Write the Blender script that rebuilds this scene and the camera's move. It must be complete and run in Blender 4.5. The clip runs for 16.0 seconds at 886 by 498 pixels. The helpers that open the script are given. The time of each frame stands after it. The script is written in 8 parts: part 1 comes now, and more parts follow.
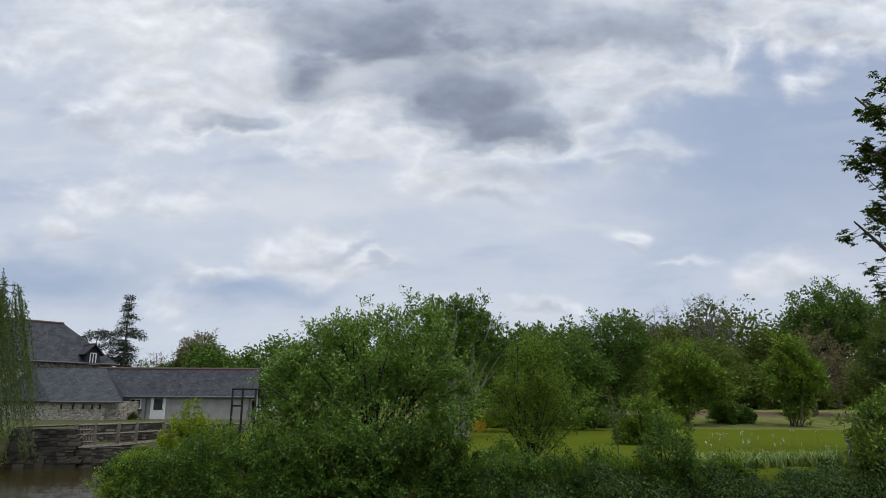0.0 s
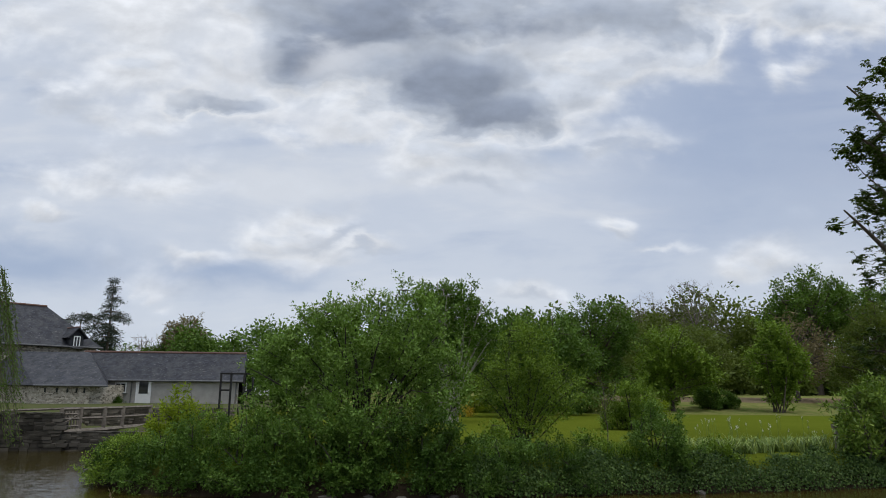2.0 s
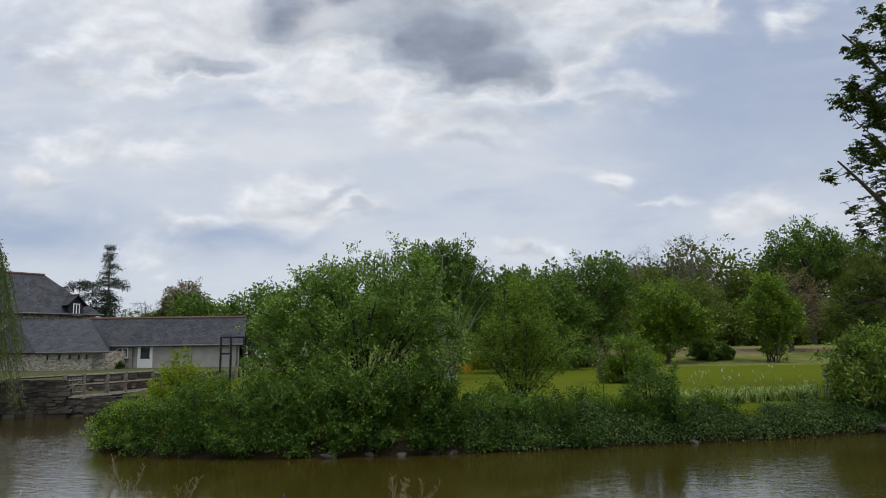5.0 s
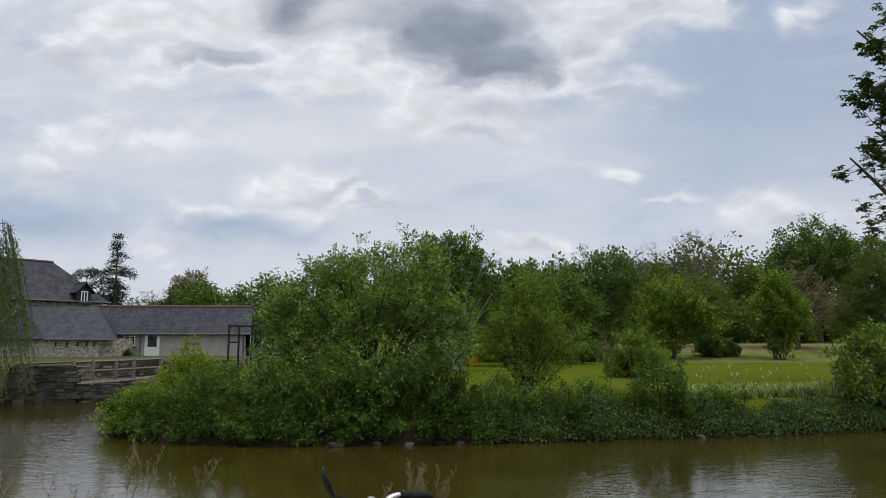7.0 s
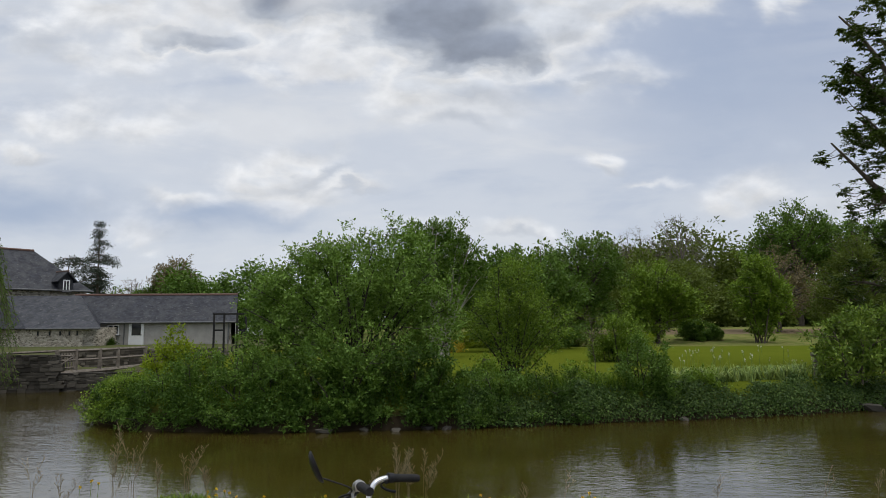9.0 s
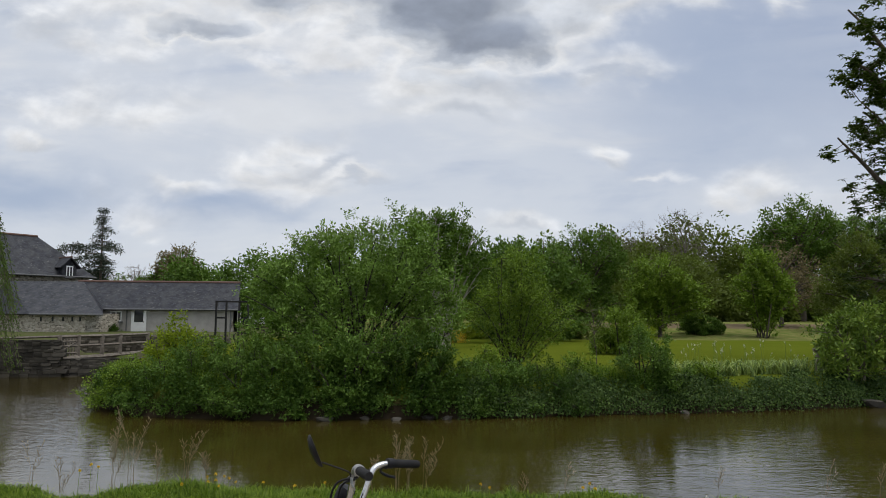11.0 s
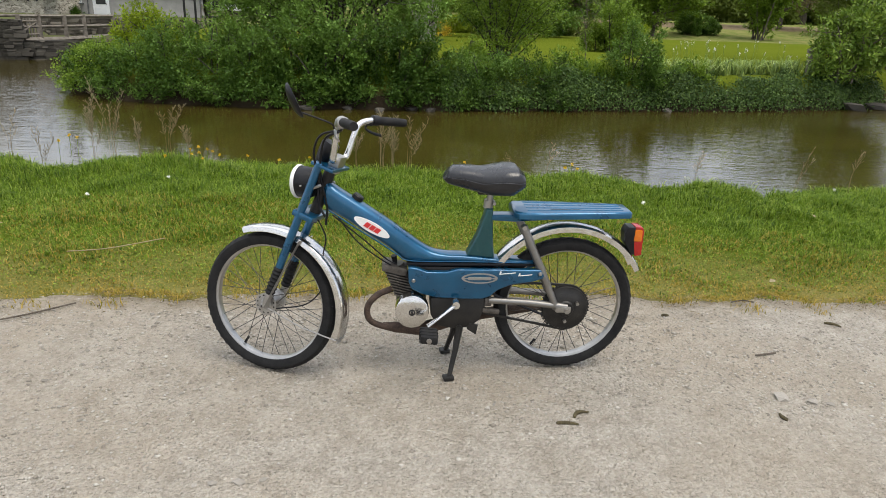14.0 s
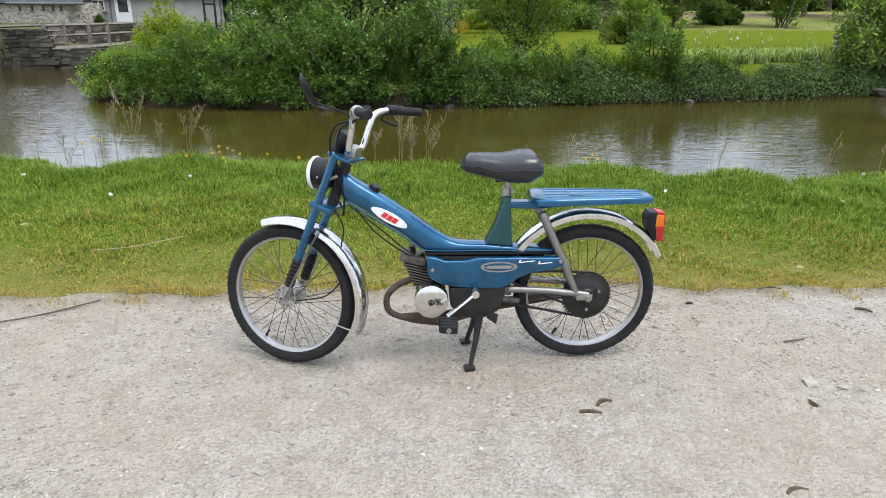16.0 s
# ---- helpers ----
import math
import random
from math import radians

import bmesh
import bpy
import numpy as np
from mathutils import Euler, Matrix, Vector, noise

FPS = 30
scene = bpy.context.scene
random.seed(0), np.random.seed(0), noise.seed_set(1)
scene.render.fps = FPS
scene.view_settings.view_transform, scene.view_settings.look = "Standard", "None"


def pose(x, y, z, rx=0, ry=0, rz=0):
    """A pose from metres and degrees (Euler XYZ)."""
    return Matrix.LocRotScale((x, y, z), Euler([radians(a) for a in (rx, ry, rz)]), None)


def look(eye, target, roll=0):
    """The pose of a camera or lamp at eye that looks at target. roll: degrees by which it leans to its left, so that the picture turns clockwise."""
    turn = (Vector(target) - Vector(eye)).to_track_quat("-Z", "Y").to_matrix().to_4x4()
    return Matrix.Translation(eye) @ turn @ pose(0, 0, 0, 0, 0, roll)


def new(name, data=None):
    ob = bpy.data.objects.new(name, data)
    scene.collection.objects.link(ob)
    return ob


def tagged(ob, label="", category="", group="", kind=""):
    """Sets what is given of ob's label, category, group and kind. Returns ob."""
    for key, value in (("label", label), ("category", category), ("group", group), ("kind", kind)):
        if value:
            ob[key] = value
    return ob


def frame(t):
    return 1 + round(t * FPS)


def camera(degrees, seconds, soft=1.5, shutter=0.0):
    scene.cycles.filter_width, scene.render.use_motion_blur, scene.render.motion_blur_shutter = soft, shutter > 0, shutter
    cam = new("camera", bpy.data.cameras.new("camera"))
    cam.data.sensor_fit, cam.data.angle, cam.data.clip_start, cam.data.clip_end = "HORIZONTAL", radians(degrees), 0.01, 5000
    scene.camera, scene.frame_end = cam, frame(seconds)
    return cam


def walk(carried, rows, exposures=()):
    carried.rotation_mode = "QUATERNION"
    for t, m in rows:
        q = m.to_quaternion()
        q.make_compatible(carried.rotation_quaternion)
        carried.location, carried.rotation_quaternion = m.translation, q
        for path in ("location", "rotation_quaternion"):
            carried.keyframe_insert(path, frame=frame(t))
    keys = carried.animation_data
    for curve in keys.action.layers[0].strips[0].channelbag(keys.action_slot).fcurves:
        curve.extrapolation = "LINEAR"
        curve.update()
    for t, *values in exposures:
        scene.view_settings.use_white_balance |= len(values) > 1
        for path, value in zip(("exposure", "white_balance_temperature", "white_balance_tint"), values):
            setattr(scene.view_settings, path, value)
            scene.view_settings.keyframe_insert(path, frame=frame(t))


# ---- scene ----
cam = camera(66.7, 16.0, soft=0.65)
PATH = [
    (0, (0.264, -0.001, 1.6), (0.279, 1.946, 2.04), 0.4),
    (0.5, (0.192, 0.041, 1.605), (0.212, 1.995, 2.018), 0.9),
    (1, (0.122, 0.031, 1.61), (0.141, 1.989, 2.007), 1.8),
    (1.5, (0.036, 0.047, 1.615), (0.078, 2.004, 2.018), 1.0),
    (2, (0.059, 0.137, 1.62), (0.116, 2.094, 2.018), 0.6),
    (2.5, (0.15, 0.181, 1.62), (0.205, 2.136, 2.029), 0.6),
    (3, (0.158, 0.119, 1.625), (0.221, 2.077, 2.014), 0.3),
    (3.5, (0.071, 0.074, 1.64), (0.163, 2.039, 1.987), 0.2),
    (4, (0.169, 0.103, 1.65), (0.262, 2.074, 1.965), -0.1),
    (6.3, (0.012, 0.064, 1.604), (0.043, 2.046, 1.87), -1.0),
    (6.5, (0.002, 0.079, 1.594), (0.036, 2.06, 1.865), -0.3),
    (7, (0.002, 0.075, 1.592), (0.053, 2.057, 1.851), 0.1),
    (7.5, (-0.003, 0.121, 1.58), (0.08, 2.103, 1.831), 0.2),
    (8, (0.005, 0.068, 1.582), (0.101, 2.053, 1.81), -0.5),
    (10.5, (-0.005, 0.064, 1.587), (0.082, 2.051, 1.798), 0.2),
    (11, (0.002, 0.107, 1.561), (0.088, 2.096, 1.754), 0.4),
    (11.5, (0.002, 0.196, 1.531), (0.092, 2.19, 1.662), 0.6),
    (12, (-0.007, 0.277, 1.48), (0.079, 2.275, 1.458), 1.4),
    (12.5, (-0.01, 0.278, 1.449), (0.089, 2.265, 1.247), 1.5),
    (12.7, (-0.023, 0.233, 1.437), (0.079, 2.211, 1.163), 1.8),
    (13, (-0.01, 0.27, 1.414), (0.086, 2.221, 0.985), 2.4),
    (13.5, (-0.012, 0.292, 1.393), (0.116, 2.198, 0.799), 2.6),
    (14, (-0.012, 0.305, 1.377), (0.135, 2.182, 0.703), 2.1),
    (14.5, (0.002, 0.309, 1.362), (0.146, 2.174, 0.654), 2.1),
    (15, (0.059, 0.304, 1.351), (0.173, 2.172, 0.645), 3.5),
    (15.5, (0.05, 0.305, 1.34), (0.175, 2.173, 0.638), 1.3),
    (16, (0.005, 0.31, 1.339), (0.085, 2.189, 0.659), 0.3),
]
walk(cam, [(t, look(eye, target, roll)) for t, eye, target, roll in PATH],
     exposures=[(0, -0.08, 6500, 10), (4, -0.06, 6600, 10), (7, -0.02, 6750, 10), (11, -0.02, 6800, 10), (12.0, -0.03, 6800, 10), (12.6, -0.12, 6850, 10), (13.0, -0.12, 7100, 10), (13.5, 0.32, 7050, 10), (14.0, 0.82, 6950, 10),
                (14.5, 0.96, 6850, 10), (15.0, 1.02, 6700, 10), (15.5, 1.1, 6500, 10), (16, 1.18, 6400, 10)])

# ---------------------------------------------------------------- world and sun
SUN_TURN, SUN_UP = radians(125), radians(66)   # compass turn of the sun from +y towards +x, and its height


def nodes_of(tree):
    tree.nodes.clear()
    return tree.nodes, tree.links


def build_world():
    w = bpy.data.worlds.new("overcast_sky")
    w.use_nodes = True
    n, l = nodes_of(w.node_tree)
    out, bg = n.new("ShaderNodeOutputWorld"), n.new("ShaderNodeBackground")
    l.new(bg.outputs[0], out.inputs[0])
    sky = n.new("ShaderNodeTexSky")
    sky.sky_type, sky.sun_disc = "NISHITA", False
    sky.sun_elevation, sky.sun_rotation = SUN_UP, SUN_TURN
    scaled = n.new("ShaderNodeVectorMath")
    scaled.operation = "SCALE"
    scaled.inputs["Scale"].default_value = 0.10
    l.new(sky.outputs[0], scaled.inputs[0])
    co = n.new("ShaderNodeTexCoord")
    sep = n.new("ShaderNodeSeparateXYZ")
    l.new(co.outputs["Generated"], sep.inputs[0])

    def calc(op, a, b=None, c=None):
        m = n.new("ShaderNodeMath")
        m.operation = op
        for i, v in enumerate((a, b, c)):
            if v is None:
                continue
            if isinstance(v, (int, float)):
                m.inputs[i].default_value = v
            else:
                l.new(v, m.inputs[i])
        return m.outputs[0]

    def ramp(fac, stops):
        r = n.new("ShaderNodeValToRGB")
        r.color_ramp.interpolation = "EASE"
        while len(r.color_ramp.elements) < len(stops):
            r.color_ramp.elements.new(0.5)
        for e, (p, c) in zip(r.color_ramp.elements, stops):
            e.position, e.color = p, (*c, 1) if len(c) == 3 else c
        l.new(fac, r.inputs[0])
        return r.outputs[0]

    def blend(fac, a, b):
        m = n.new("ShaderNodeMix")
        m.data_type = "RGBA"
        for i, v in ((0, fac), (6, a), (7, b)):
            if isinstance(v, tuple):
                m.inputs[i].default_value = (*v, 1)
            elif isinstance(v, (int, float)):
                m.inputs[i].default_value = v
            else:
                l.new(v, m.inputs[i])
        return m.outputs[2]

    # a flat cloud deck seen in perspective: slope coordinates of the direction
    ahead = calc("ADD", calc("ABSOLUTE", sep.outputs[1]), 0.12)
    u, v = calc("DIVIDE", sep.outputs[0], ahead), calc("DIVIDE", sep.outputs[2], ahead)
    flat = n.new("ShaderNodeCombineXYZ")
    l.new(u, flat.inputs[0])
    l.new(v, flat.inputs[1])
    l.new(calc("MULTIPLY", calc("SIGN", sep.outputs[1]), 3.0), flat.inputs[2])

    def cloud_noise(scale, detail, rough, squash=1.0, warp=0.0, shift=(0.0, 0.0, 0.0)):
        mp = n.new("ShaderNodeMapping")
        mp.inputs["Scale"].default_value, mp.inputs["Location"].default_value = (1, squash, 1), shift
        l.new(flat.outputs[0], mp.inputs[0])
        t = n.new("ShaderNodeTexNoise")
        t.inputs["Scale"].default_value, t.inputs["Detail"].default_value = scale, detail
        t.inputs["Roughness"].default_value, t.inputs["Distortion"].default_value = rough, warp
        l.new(mp.outputs[0], t.inputs["Vector"])
        return t.outputs["Fac"]

    fine = cloud_noise(8.0, 6, 0.5, 1.7, 0.25)
    wide = cloud_noise(2.2, 5, 0.55, 2.2, 0.4)
    stray = cloud_noise(4.5, 6, 0.52, 1.3, 0.0, (5.0, 3.0, 0.0))
    lift = cloud_noise(11.0, 6, 0.52, 1.5, 0.15)
    lift_up = cloud_noise(11.0, 6, 0.52, 1.5, 0.15, (-0.004, 0.022, 0.0))
    # thin streaks of high cloud, drawn out along one wind
    turned = n.new("ShaderNodeMapping")
    turned.inputs["Rotation"].default_value, turned.inputs["Scale"].default_value = (0, 0, radians(-24)), (1.1, 5.5, 1)
    l.new(flat.outputs[0], turned.inputs[0])
    streak = n.new("ShaderNodeTexNoise")
    streak.inputs["Scale"].default_value, streak.inputs["Detail"].default_value, streak.inputs["Roughness"].default_value = 2.6, 6, 0.55
    streak.inputs["Distortion"].default_value = 0.5
    l.new(turned.outputs[0], streak.inputs["Vector"])
    veil = calc("ADD", calc("MULTIPLY", wide, 0.55), calc("MULTIPLY", streak.outputs["Fac"], 0.45))
    veil_col = ramp(veil, [(0.36, (0.475, 0.555, 0.71)), (0.48, (0.605, 0.67, 0.785)), (0.60, (0.715, 0.76, 0.835))])
    col = blend(0.92, scaled.outputs[0], veil_col)
    # thinner, bluer veil high in the east
    east = calc("MULTIPLY", ramp(u, [(0.10, (0, 0, 0)), (0.45, (1, 1, 1))]), ramp(v, [(0.16, (0.15, 0.15, 0.15)), (0.34, (1, 1, 1))]))
    col = blend(calc("MULTIPLY", east, calc("ADD", 0.30, calc("MULTIPLY", streak.outputs["Fac"], 0.9))), col, (0.315, 0.40, 0.585))
    haze = ramp(v, [(0.05, (1, 1, 1)), (0.24, (0, 0, 0))])
    col = blend(calc("MULTIPLY", haze, 0.4), col, (0.66, 0.72, 0.81))
    du = calc("MULTIPLY", calc("SUBTRACT", stray, 0.5), 0.17)
    dv = calc("MULTIPLY", calc("SUBTRACT", fine, 0.5), 0.12)
    wu, wv = calc("ADD", u, du), calc("ADD", v, dv)

    def soft_heap(cu, cv, ru, rv, k):
        a, b = calc("DIVIDE", calc("SUBTRACT", wu, cu), ru * 1.95), calc("DIVIDE", calc("SUBTRACT", wv, cv), rv * 1.95)
        d = calc("SQRT", calc("ADD", calc("MULTIPLY", a, a), calc("MULTIPLY", b, b)))
        return ramp(d, [(0.02, (k, k, k)), (1.0, (0, 0, 0))])

    thick = 0.0
    for cu, cv, ru, rv, k in CLOUD_BANK + LOW_CLOUDS + SMALL_CLOUDS + STRAY_CLOUDS:
        m = n.new("ShaderNodeMath")
        m.operation = "SMOOTH_MAX"
        m.inputs[2].default_value = 0.10
        l.new(soft_heap(cu, cv, ru, rv, k), m.inputs[0])
        if isinstance(thick, float):
            m.inputs[1].default_value = thick
        else:
            l.new(thick, m.inputs[1])
        thick = m.outputs[0]
    # elsewhere in the sky the same broken deck goes on
    outside = calc("MAXIMUM", ramp(v, [(0.66, (0, 0, 0)), (0.95, (1, 1, 1))]), ramp(calc("ABSOLUTE", u), [(0.70, (0, 0, 0)), (0.95, (1, 1, 1))]))
    loose = ramp(wide, [(0.42, (0, 0, 0)), (0.75, (0.85, 0.85, 0.85))])
    thick = calc("MAXIMUM", thick, calc("MULTIPLY", outside, loose))
    ruffle = calc("MULTIPLY", calc("SUBTRACT", calc("ADD", calc("MULTIPLY", lift, 0.5), calc("MULTIPLY", fine, 0.6)), 0.55), ramp(thick, [(0.0, (0.10, 0.10, 0.10)), (0.22, (1.1, 1.1, 1.1)), (0.6, (1.25, 1.25, 1.25))]))
    thick = calc("ADD", thick, ruffle)
    body = ramp(thick, [(0.08, (0.72, 0.77, 0.85)), (0.40, (0.77, 0.805, 0.86)), (0.52, (0.64, 0.69, 0.77)), (0.72, (0.43, 0.485, 0.58)), (1.0, (0.25, 0.295, 0.385))])
    relief = calc("ADD", 1.0, calc("MULTIPLY", calc("SUBTRACT", lift, lift_up), 1.0))
    lit = n.new("ShaderNodeVectorMath")
    lit.operation = "SCALE"
    l.new(body, lit.inputs[0])
    l.new(relief, lit.inputs["Scale"])
    col = blend(ramp(thick, [(0.04, (0, 0, 0)), (0.44, (0.92, 0.92, 0.92))]), col, lit.outputs[0])
    for cu, cv, ru, rv, k in RIFTS:
        col = blend(soft_heap(cu, cv, ru, rv, k), col, (0.36, 0.455, 0.63))
    for cu, cv, ru, rv, k in UNDERSIDES:
        col = blend(soft_heap(cu, cv, ru, rv, k), col, (0.44, 0.495, 0.59))
    for cu, cv, ru, rv, k in BREAKS:
        col = blend(soft_heap(cu, cv, ru, rv, k), col, (0.72, 0.755, 0.82))
    # below the horizon the world is plain dull green
    below = ramp(sep.outputs[2], [(0.0, (1, 1, 1)), (0.004, (0, 0, 0))])
    col = blend(below, col, (0.12, 0.13, 0.09))
    # an overcast sky is brighter overhead than at its rim
    over = n.new("ShaderNodeVectorMath")
    over.operation = "SCALE"
    l.new(col, over.inputs[0])
    l.new(calc("ADD", 1.0, calc("MULTIPLY", ramp(sep.outputs[2], [(0.48, (0, 0, 0)), (0.9, (1, 1, 1))]), 0.7)), over.inputs["Scale"])
    l.new(over.outputs[0], bg.inputs[0])
    bg.inputs[1].default_value = 1.0
    scene.world = w


# clouds of the deck: place, half width and height, thickness
CLOUD_BANK = [
    (-0.112, 0.497, 0.187, 0.092, 1.0), (0.018, 0.426, 0.16, 0.073, 1.0), (0.102, 0.385, 0.083, 0.051, 0.95), (0.018, 0.534, 0.269, 0.071, 0.95), (-0.274, 0.382, 0.086, 0.022, 0.75),
    (0.229, 0.518, 0.153, 0.066, 0.85), (0.368, 0.543, 0.136, 0.049, 0.72), (-0.067, 0.667, 0.433, 0.12, 1.0), (-0.358, 0.465, 0.158, 0.13, 0.4), (-0.236, 0.401, 0.134, 0.068, 0.44),
    (0.163, 0.448, 0.136, 0.095, 0.62),
]
LOW_CLOUDS = [
    (0.034, 0.318, 0.11, 0.045, 0.5), (0.081, 0.314, 0.052, 0.025, 0.62), (0.019, 0.273, 0.07, 0.019, 0.44), (-0.517, 0.389, 0.072, 0.035, 0.42), (0.262, 0.338, 0.074, 0.025, 0.42),
    (-0.571, 0.5, 0.186, 0.06, 0.25), (0.33, 0.44, 0.103, 0.051, 0.3),
]
SMALL_CLOUDS = [
    (0.248, 0.215, 0.034, 0.019, 0.42), (0.479, 0.174, 0.059, 0.032, 0.44), (0.581, 0.522, 0.101, 0.065, 0.62), (0.501, 0.506, 0.031, 0.065, 0.46), (-0.165, 0.212, 0.065, 0.025, 0.42),
    (-0.502, 0.221, 0.051, 0.016, 0.42),
]
STRAY_CLOUDS = [
    (-0.283, 0.164, 0.052, 0.021, 0.42), (-0.095, 0.184, 0.053, 0.011, 0.42), (-0.339, 0.129, 0.096, 0.023, 0.36), (0.163, 0.126, 0.045, 0.014, 0.42), (-0.392, 0.151, 0.096, 0.026, 0.32),
    (-0.163, 0.169, 0.076, 0.026, 0.38), (-0.42, 0.282, 0.213, 0.035, 0.25), (0.338, 0.184, 0.052, 0.008, 0.34), (-0.068, 0.354, 0.103, 0.022, 0.4), (-0.423, 0.404, 0.14, 0.05, 0.3),
]
# grey undersides of the small clouds, blue-grey rifts between them, and breaks where the bank lets the light through
UNDERSIDES = [
    (-0.503, 0.367, 0.053, 0.01, 0.5), (0.242, 0.322, 0.055, 0.007, 0.45), (0.058, 0.266, 0.039, 0.008, 0.6), (0.093, 0.3, 0.047, 0.011, 0.6), (0.258, 0.203, 0.026, 0.005, 0.45),
    (0.506, 0.153, 0.058, 0.011, 0.5), (-0.141, 0.195, 0.038, 0.007, 0.5), (-0.487, 0.212, 0.033, 0.006, 0.4), (-0.087, 0.176, 0.034, 0.005, 0.45), (0.159, 0.117, 0.03, 0.005, 0.5),
]
RIFTS = [
    (-0.248, 0.144, 0.071, 0.023, 0.9), (-0.515, 0.149, 0.138, 0.032, 0.85), (0.16, 0.315, 0.047, 0.016, 0.5), (0.402, 0.331, 0.145, 0.083, 0.35), (0.439, 0.219, 0.111, 0.031, 0.25),
]
BREAKS = [
    (-0.125, 0.447, 0.04, 0.021, 0.7), (-0.278, 0.442, 0.047, 0.043, 0.35), (0.168, 0.483, 0.048, 0.026, 0.35), (-0.171, 0.361, 0.079, 0.013, 0.45), (0.276, 0.472, 0.056, 0.017, 0.4),
    (-0.046, 0.455, 0.024, 0.012, 0.3),
]
build_world()
sun = new("sun", bpy.data.lights.new("sun", "SUN"))
sun.data.energy, sun.data.angle, sun.data.color = 1.45, radians(36), (1.0, 0.94, 0.84)
sun.matrix_world = look((0, 0, 0), (-math.sin(SUN_TURN) * math.cos(SUN_UP), -math.cos(SUN_TURN) * math.cos(SUN_UP), -math.sin(SUN_UP)))

# ---------------------------------------------------------------- materials
class Mat:
    """A node material in the making."""

    def __init__(self, name):
        self.m = bpy.data.materials.new(name)
        self.m.use_nodes = True
        self.n, self.l = nodes_of(self.m.node_tree)
        self.out = self.n.new("ShaderNodeOutputMaterial")
        self.bsdf = self.n.new("ShaderNodeBsdfPrincipled")
        self.l.new(self.bsdf.outputs[0], self.out.inputs[0])
        self.co = self.n.new("ShaderNodeTexCoord").outputs["Object"]

    def put(self, socket, v):
        if isinstance(v, tuple):
            socket.default_value = (*v, 1) if len(v) == 3 and len(socket.default_value) == 4 else v
        elif isinstance(v, (int, float)):
            socket.default_value = v
        else:
            self.l.new(v, socket)

    def noise(self, scale, detail=4, rough=0.55, stretch=None, warp=0.0, kind="ShaderNodeTexNoise", out="Fac"):
        t = self.n.new(kind)
        t.inputs["Scale"].default_value = scale
        if kind == "ShaderNodeTexNoise":
            t.inputs["Detail"].default_value, t.inputs["Roughness"].default_value = detail, rough
            t.inputs["Distortion"].default_value = warp
        v = self.co
        if stretch:
            mp = self.n.new("ShaderNodeMapping")
            mp.inputs["Scale"].default_value = stretch
            self.l.new(v, mp.inputs[0])
            v = mp.outputs[0]
        self.l.new(v, t.inputs["Vector"])
        return t.outputs[out]

    def calc(self, op, a, b=0.0):
        m = self.n.new("ShaderNodeMath")
        m.operation = op
        self.put(m.inputs[0], a)
        self.put(m.inputs[1], b)
        return m.outputs[0]

    def ramp(self, fac, *stops):
        r = self.n.new("ShaderNodeValToRGB")
        while len(r.color_ramp.elements) < len(stops):
            r.color_ramp.elements.new(0.5)
        for e, (p, c) in zip(r.color_ramp.elements, stops):
            c = (c, c, c) if isinstance(c, (int, float)) else c
            e.position, e.color = p, (*c, 1)
        self.l.new(fac, r.inputs[0])
        return r.outputs[0]

    def mix(self, fac, a, b, kind="MIX"):
        m = self.n.new("ShaderNodeMix")
        m.data_type, m.blend_type = "RGBA", kind
        self.put(m.inputs[0], fac)
        self.put(m.inputs[6], a)
        self.put(m.inputs[7], b)
        return m.outputs[2]

    def island(self):
        return self.n.new("ShaderNodeNewGeometry").outputs["Random Per Island"]

    def object_random(self):
        return self.n.new("ShaderNodeObjectInfo").outputs["Random"]

    def axis(self, i):
        s = self.n.new("ShaderNodeSeparateXYZ")
        self.l.new(self.co, s.inputs[0])
        return s.outputs[i]

    def bump(self, height, strength=0.3, distance=0.01, before=None):
        b = self.n.new("ShaderNodeBump")
        b.inputs["Strength"].default_value, b.inputs["Distance"].default_value = strength, distance
        self.l.new(height, b.inputs["Height"])
        if before is not None:
            self.l.new(before, b.inputs["Normal"])
        return b.outputs[0]

    def done(self, color, rough=0.6, metal=0.0, normal=None, spec=0.5, ior=None, coat=None):
        i = self.bsdf.inputs
        self.put(i["Base Color"], color)
        self.put(i["Roughness"], rough)
        self.put(i["Metallic"], metal)
        self.put(i["Specular IOR Level"], spec)
        if ior:
            i["IOR"].default_value = ior
        if coat:
            i["Coat Weight"].default_value, i["Coat Roughness"].default_value = coat
        if normal is not None:
            self.l.new(normal, i["Normal"])
        return self.m


def plain(name, a, b, scale=20.0, rough=0.6, metal=0.0, bump=0.0, grain=200.0, spec=0.5, coat=None, rough2=None):
    """Two tones, worn at two scales."""
    m = Mat(name)
    big, small = m.noise(scale, 5), m.noise(grain, 3)
    fac = m.calc("ADD", m.calc("MULTIPLY", big, 0.7), m.calc("MULTIPLY", small, 0.3))
    col = m.ramp(fac, (0.36, a), (0.62, b))
    r = m.ramp(big, (0.3, rough), (0.7, rough if rough2 is None else rough2))
    nrm = m.bump(small, bump, 0.003) if bump else None
    return m.done(col, r, metal, nrm, spec, coat=coat)


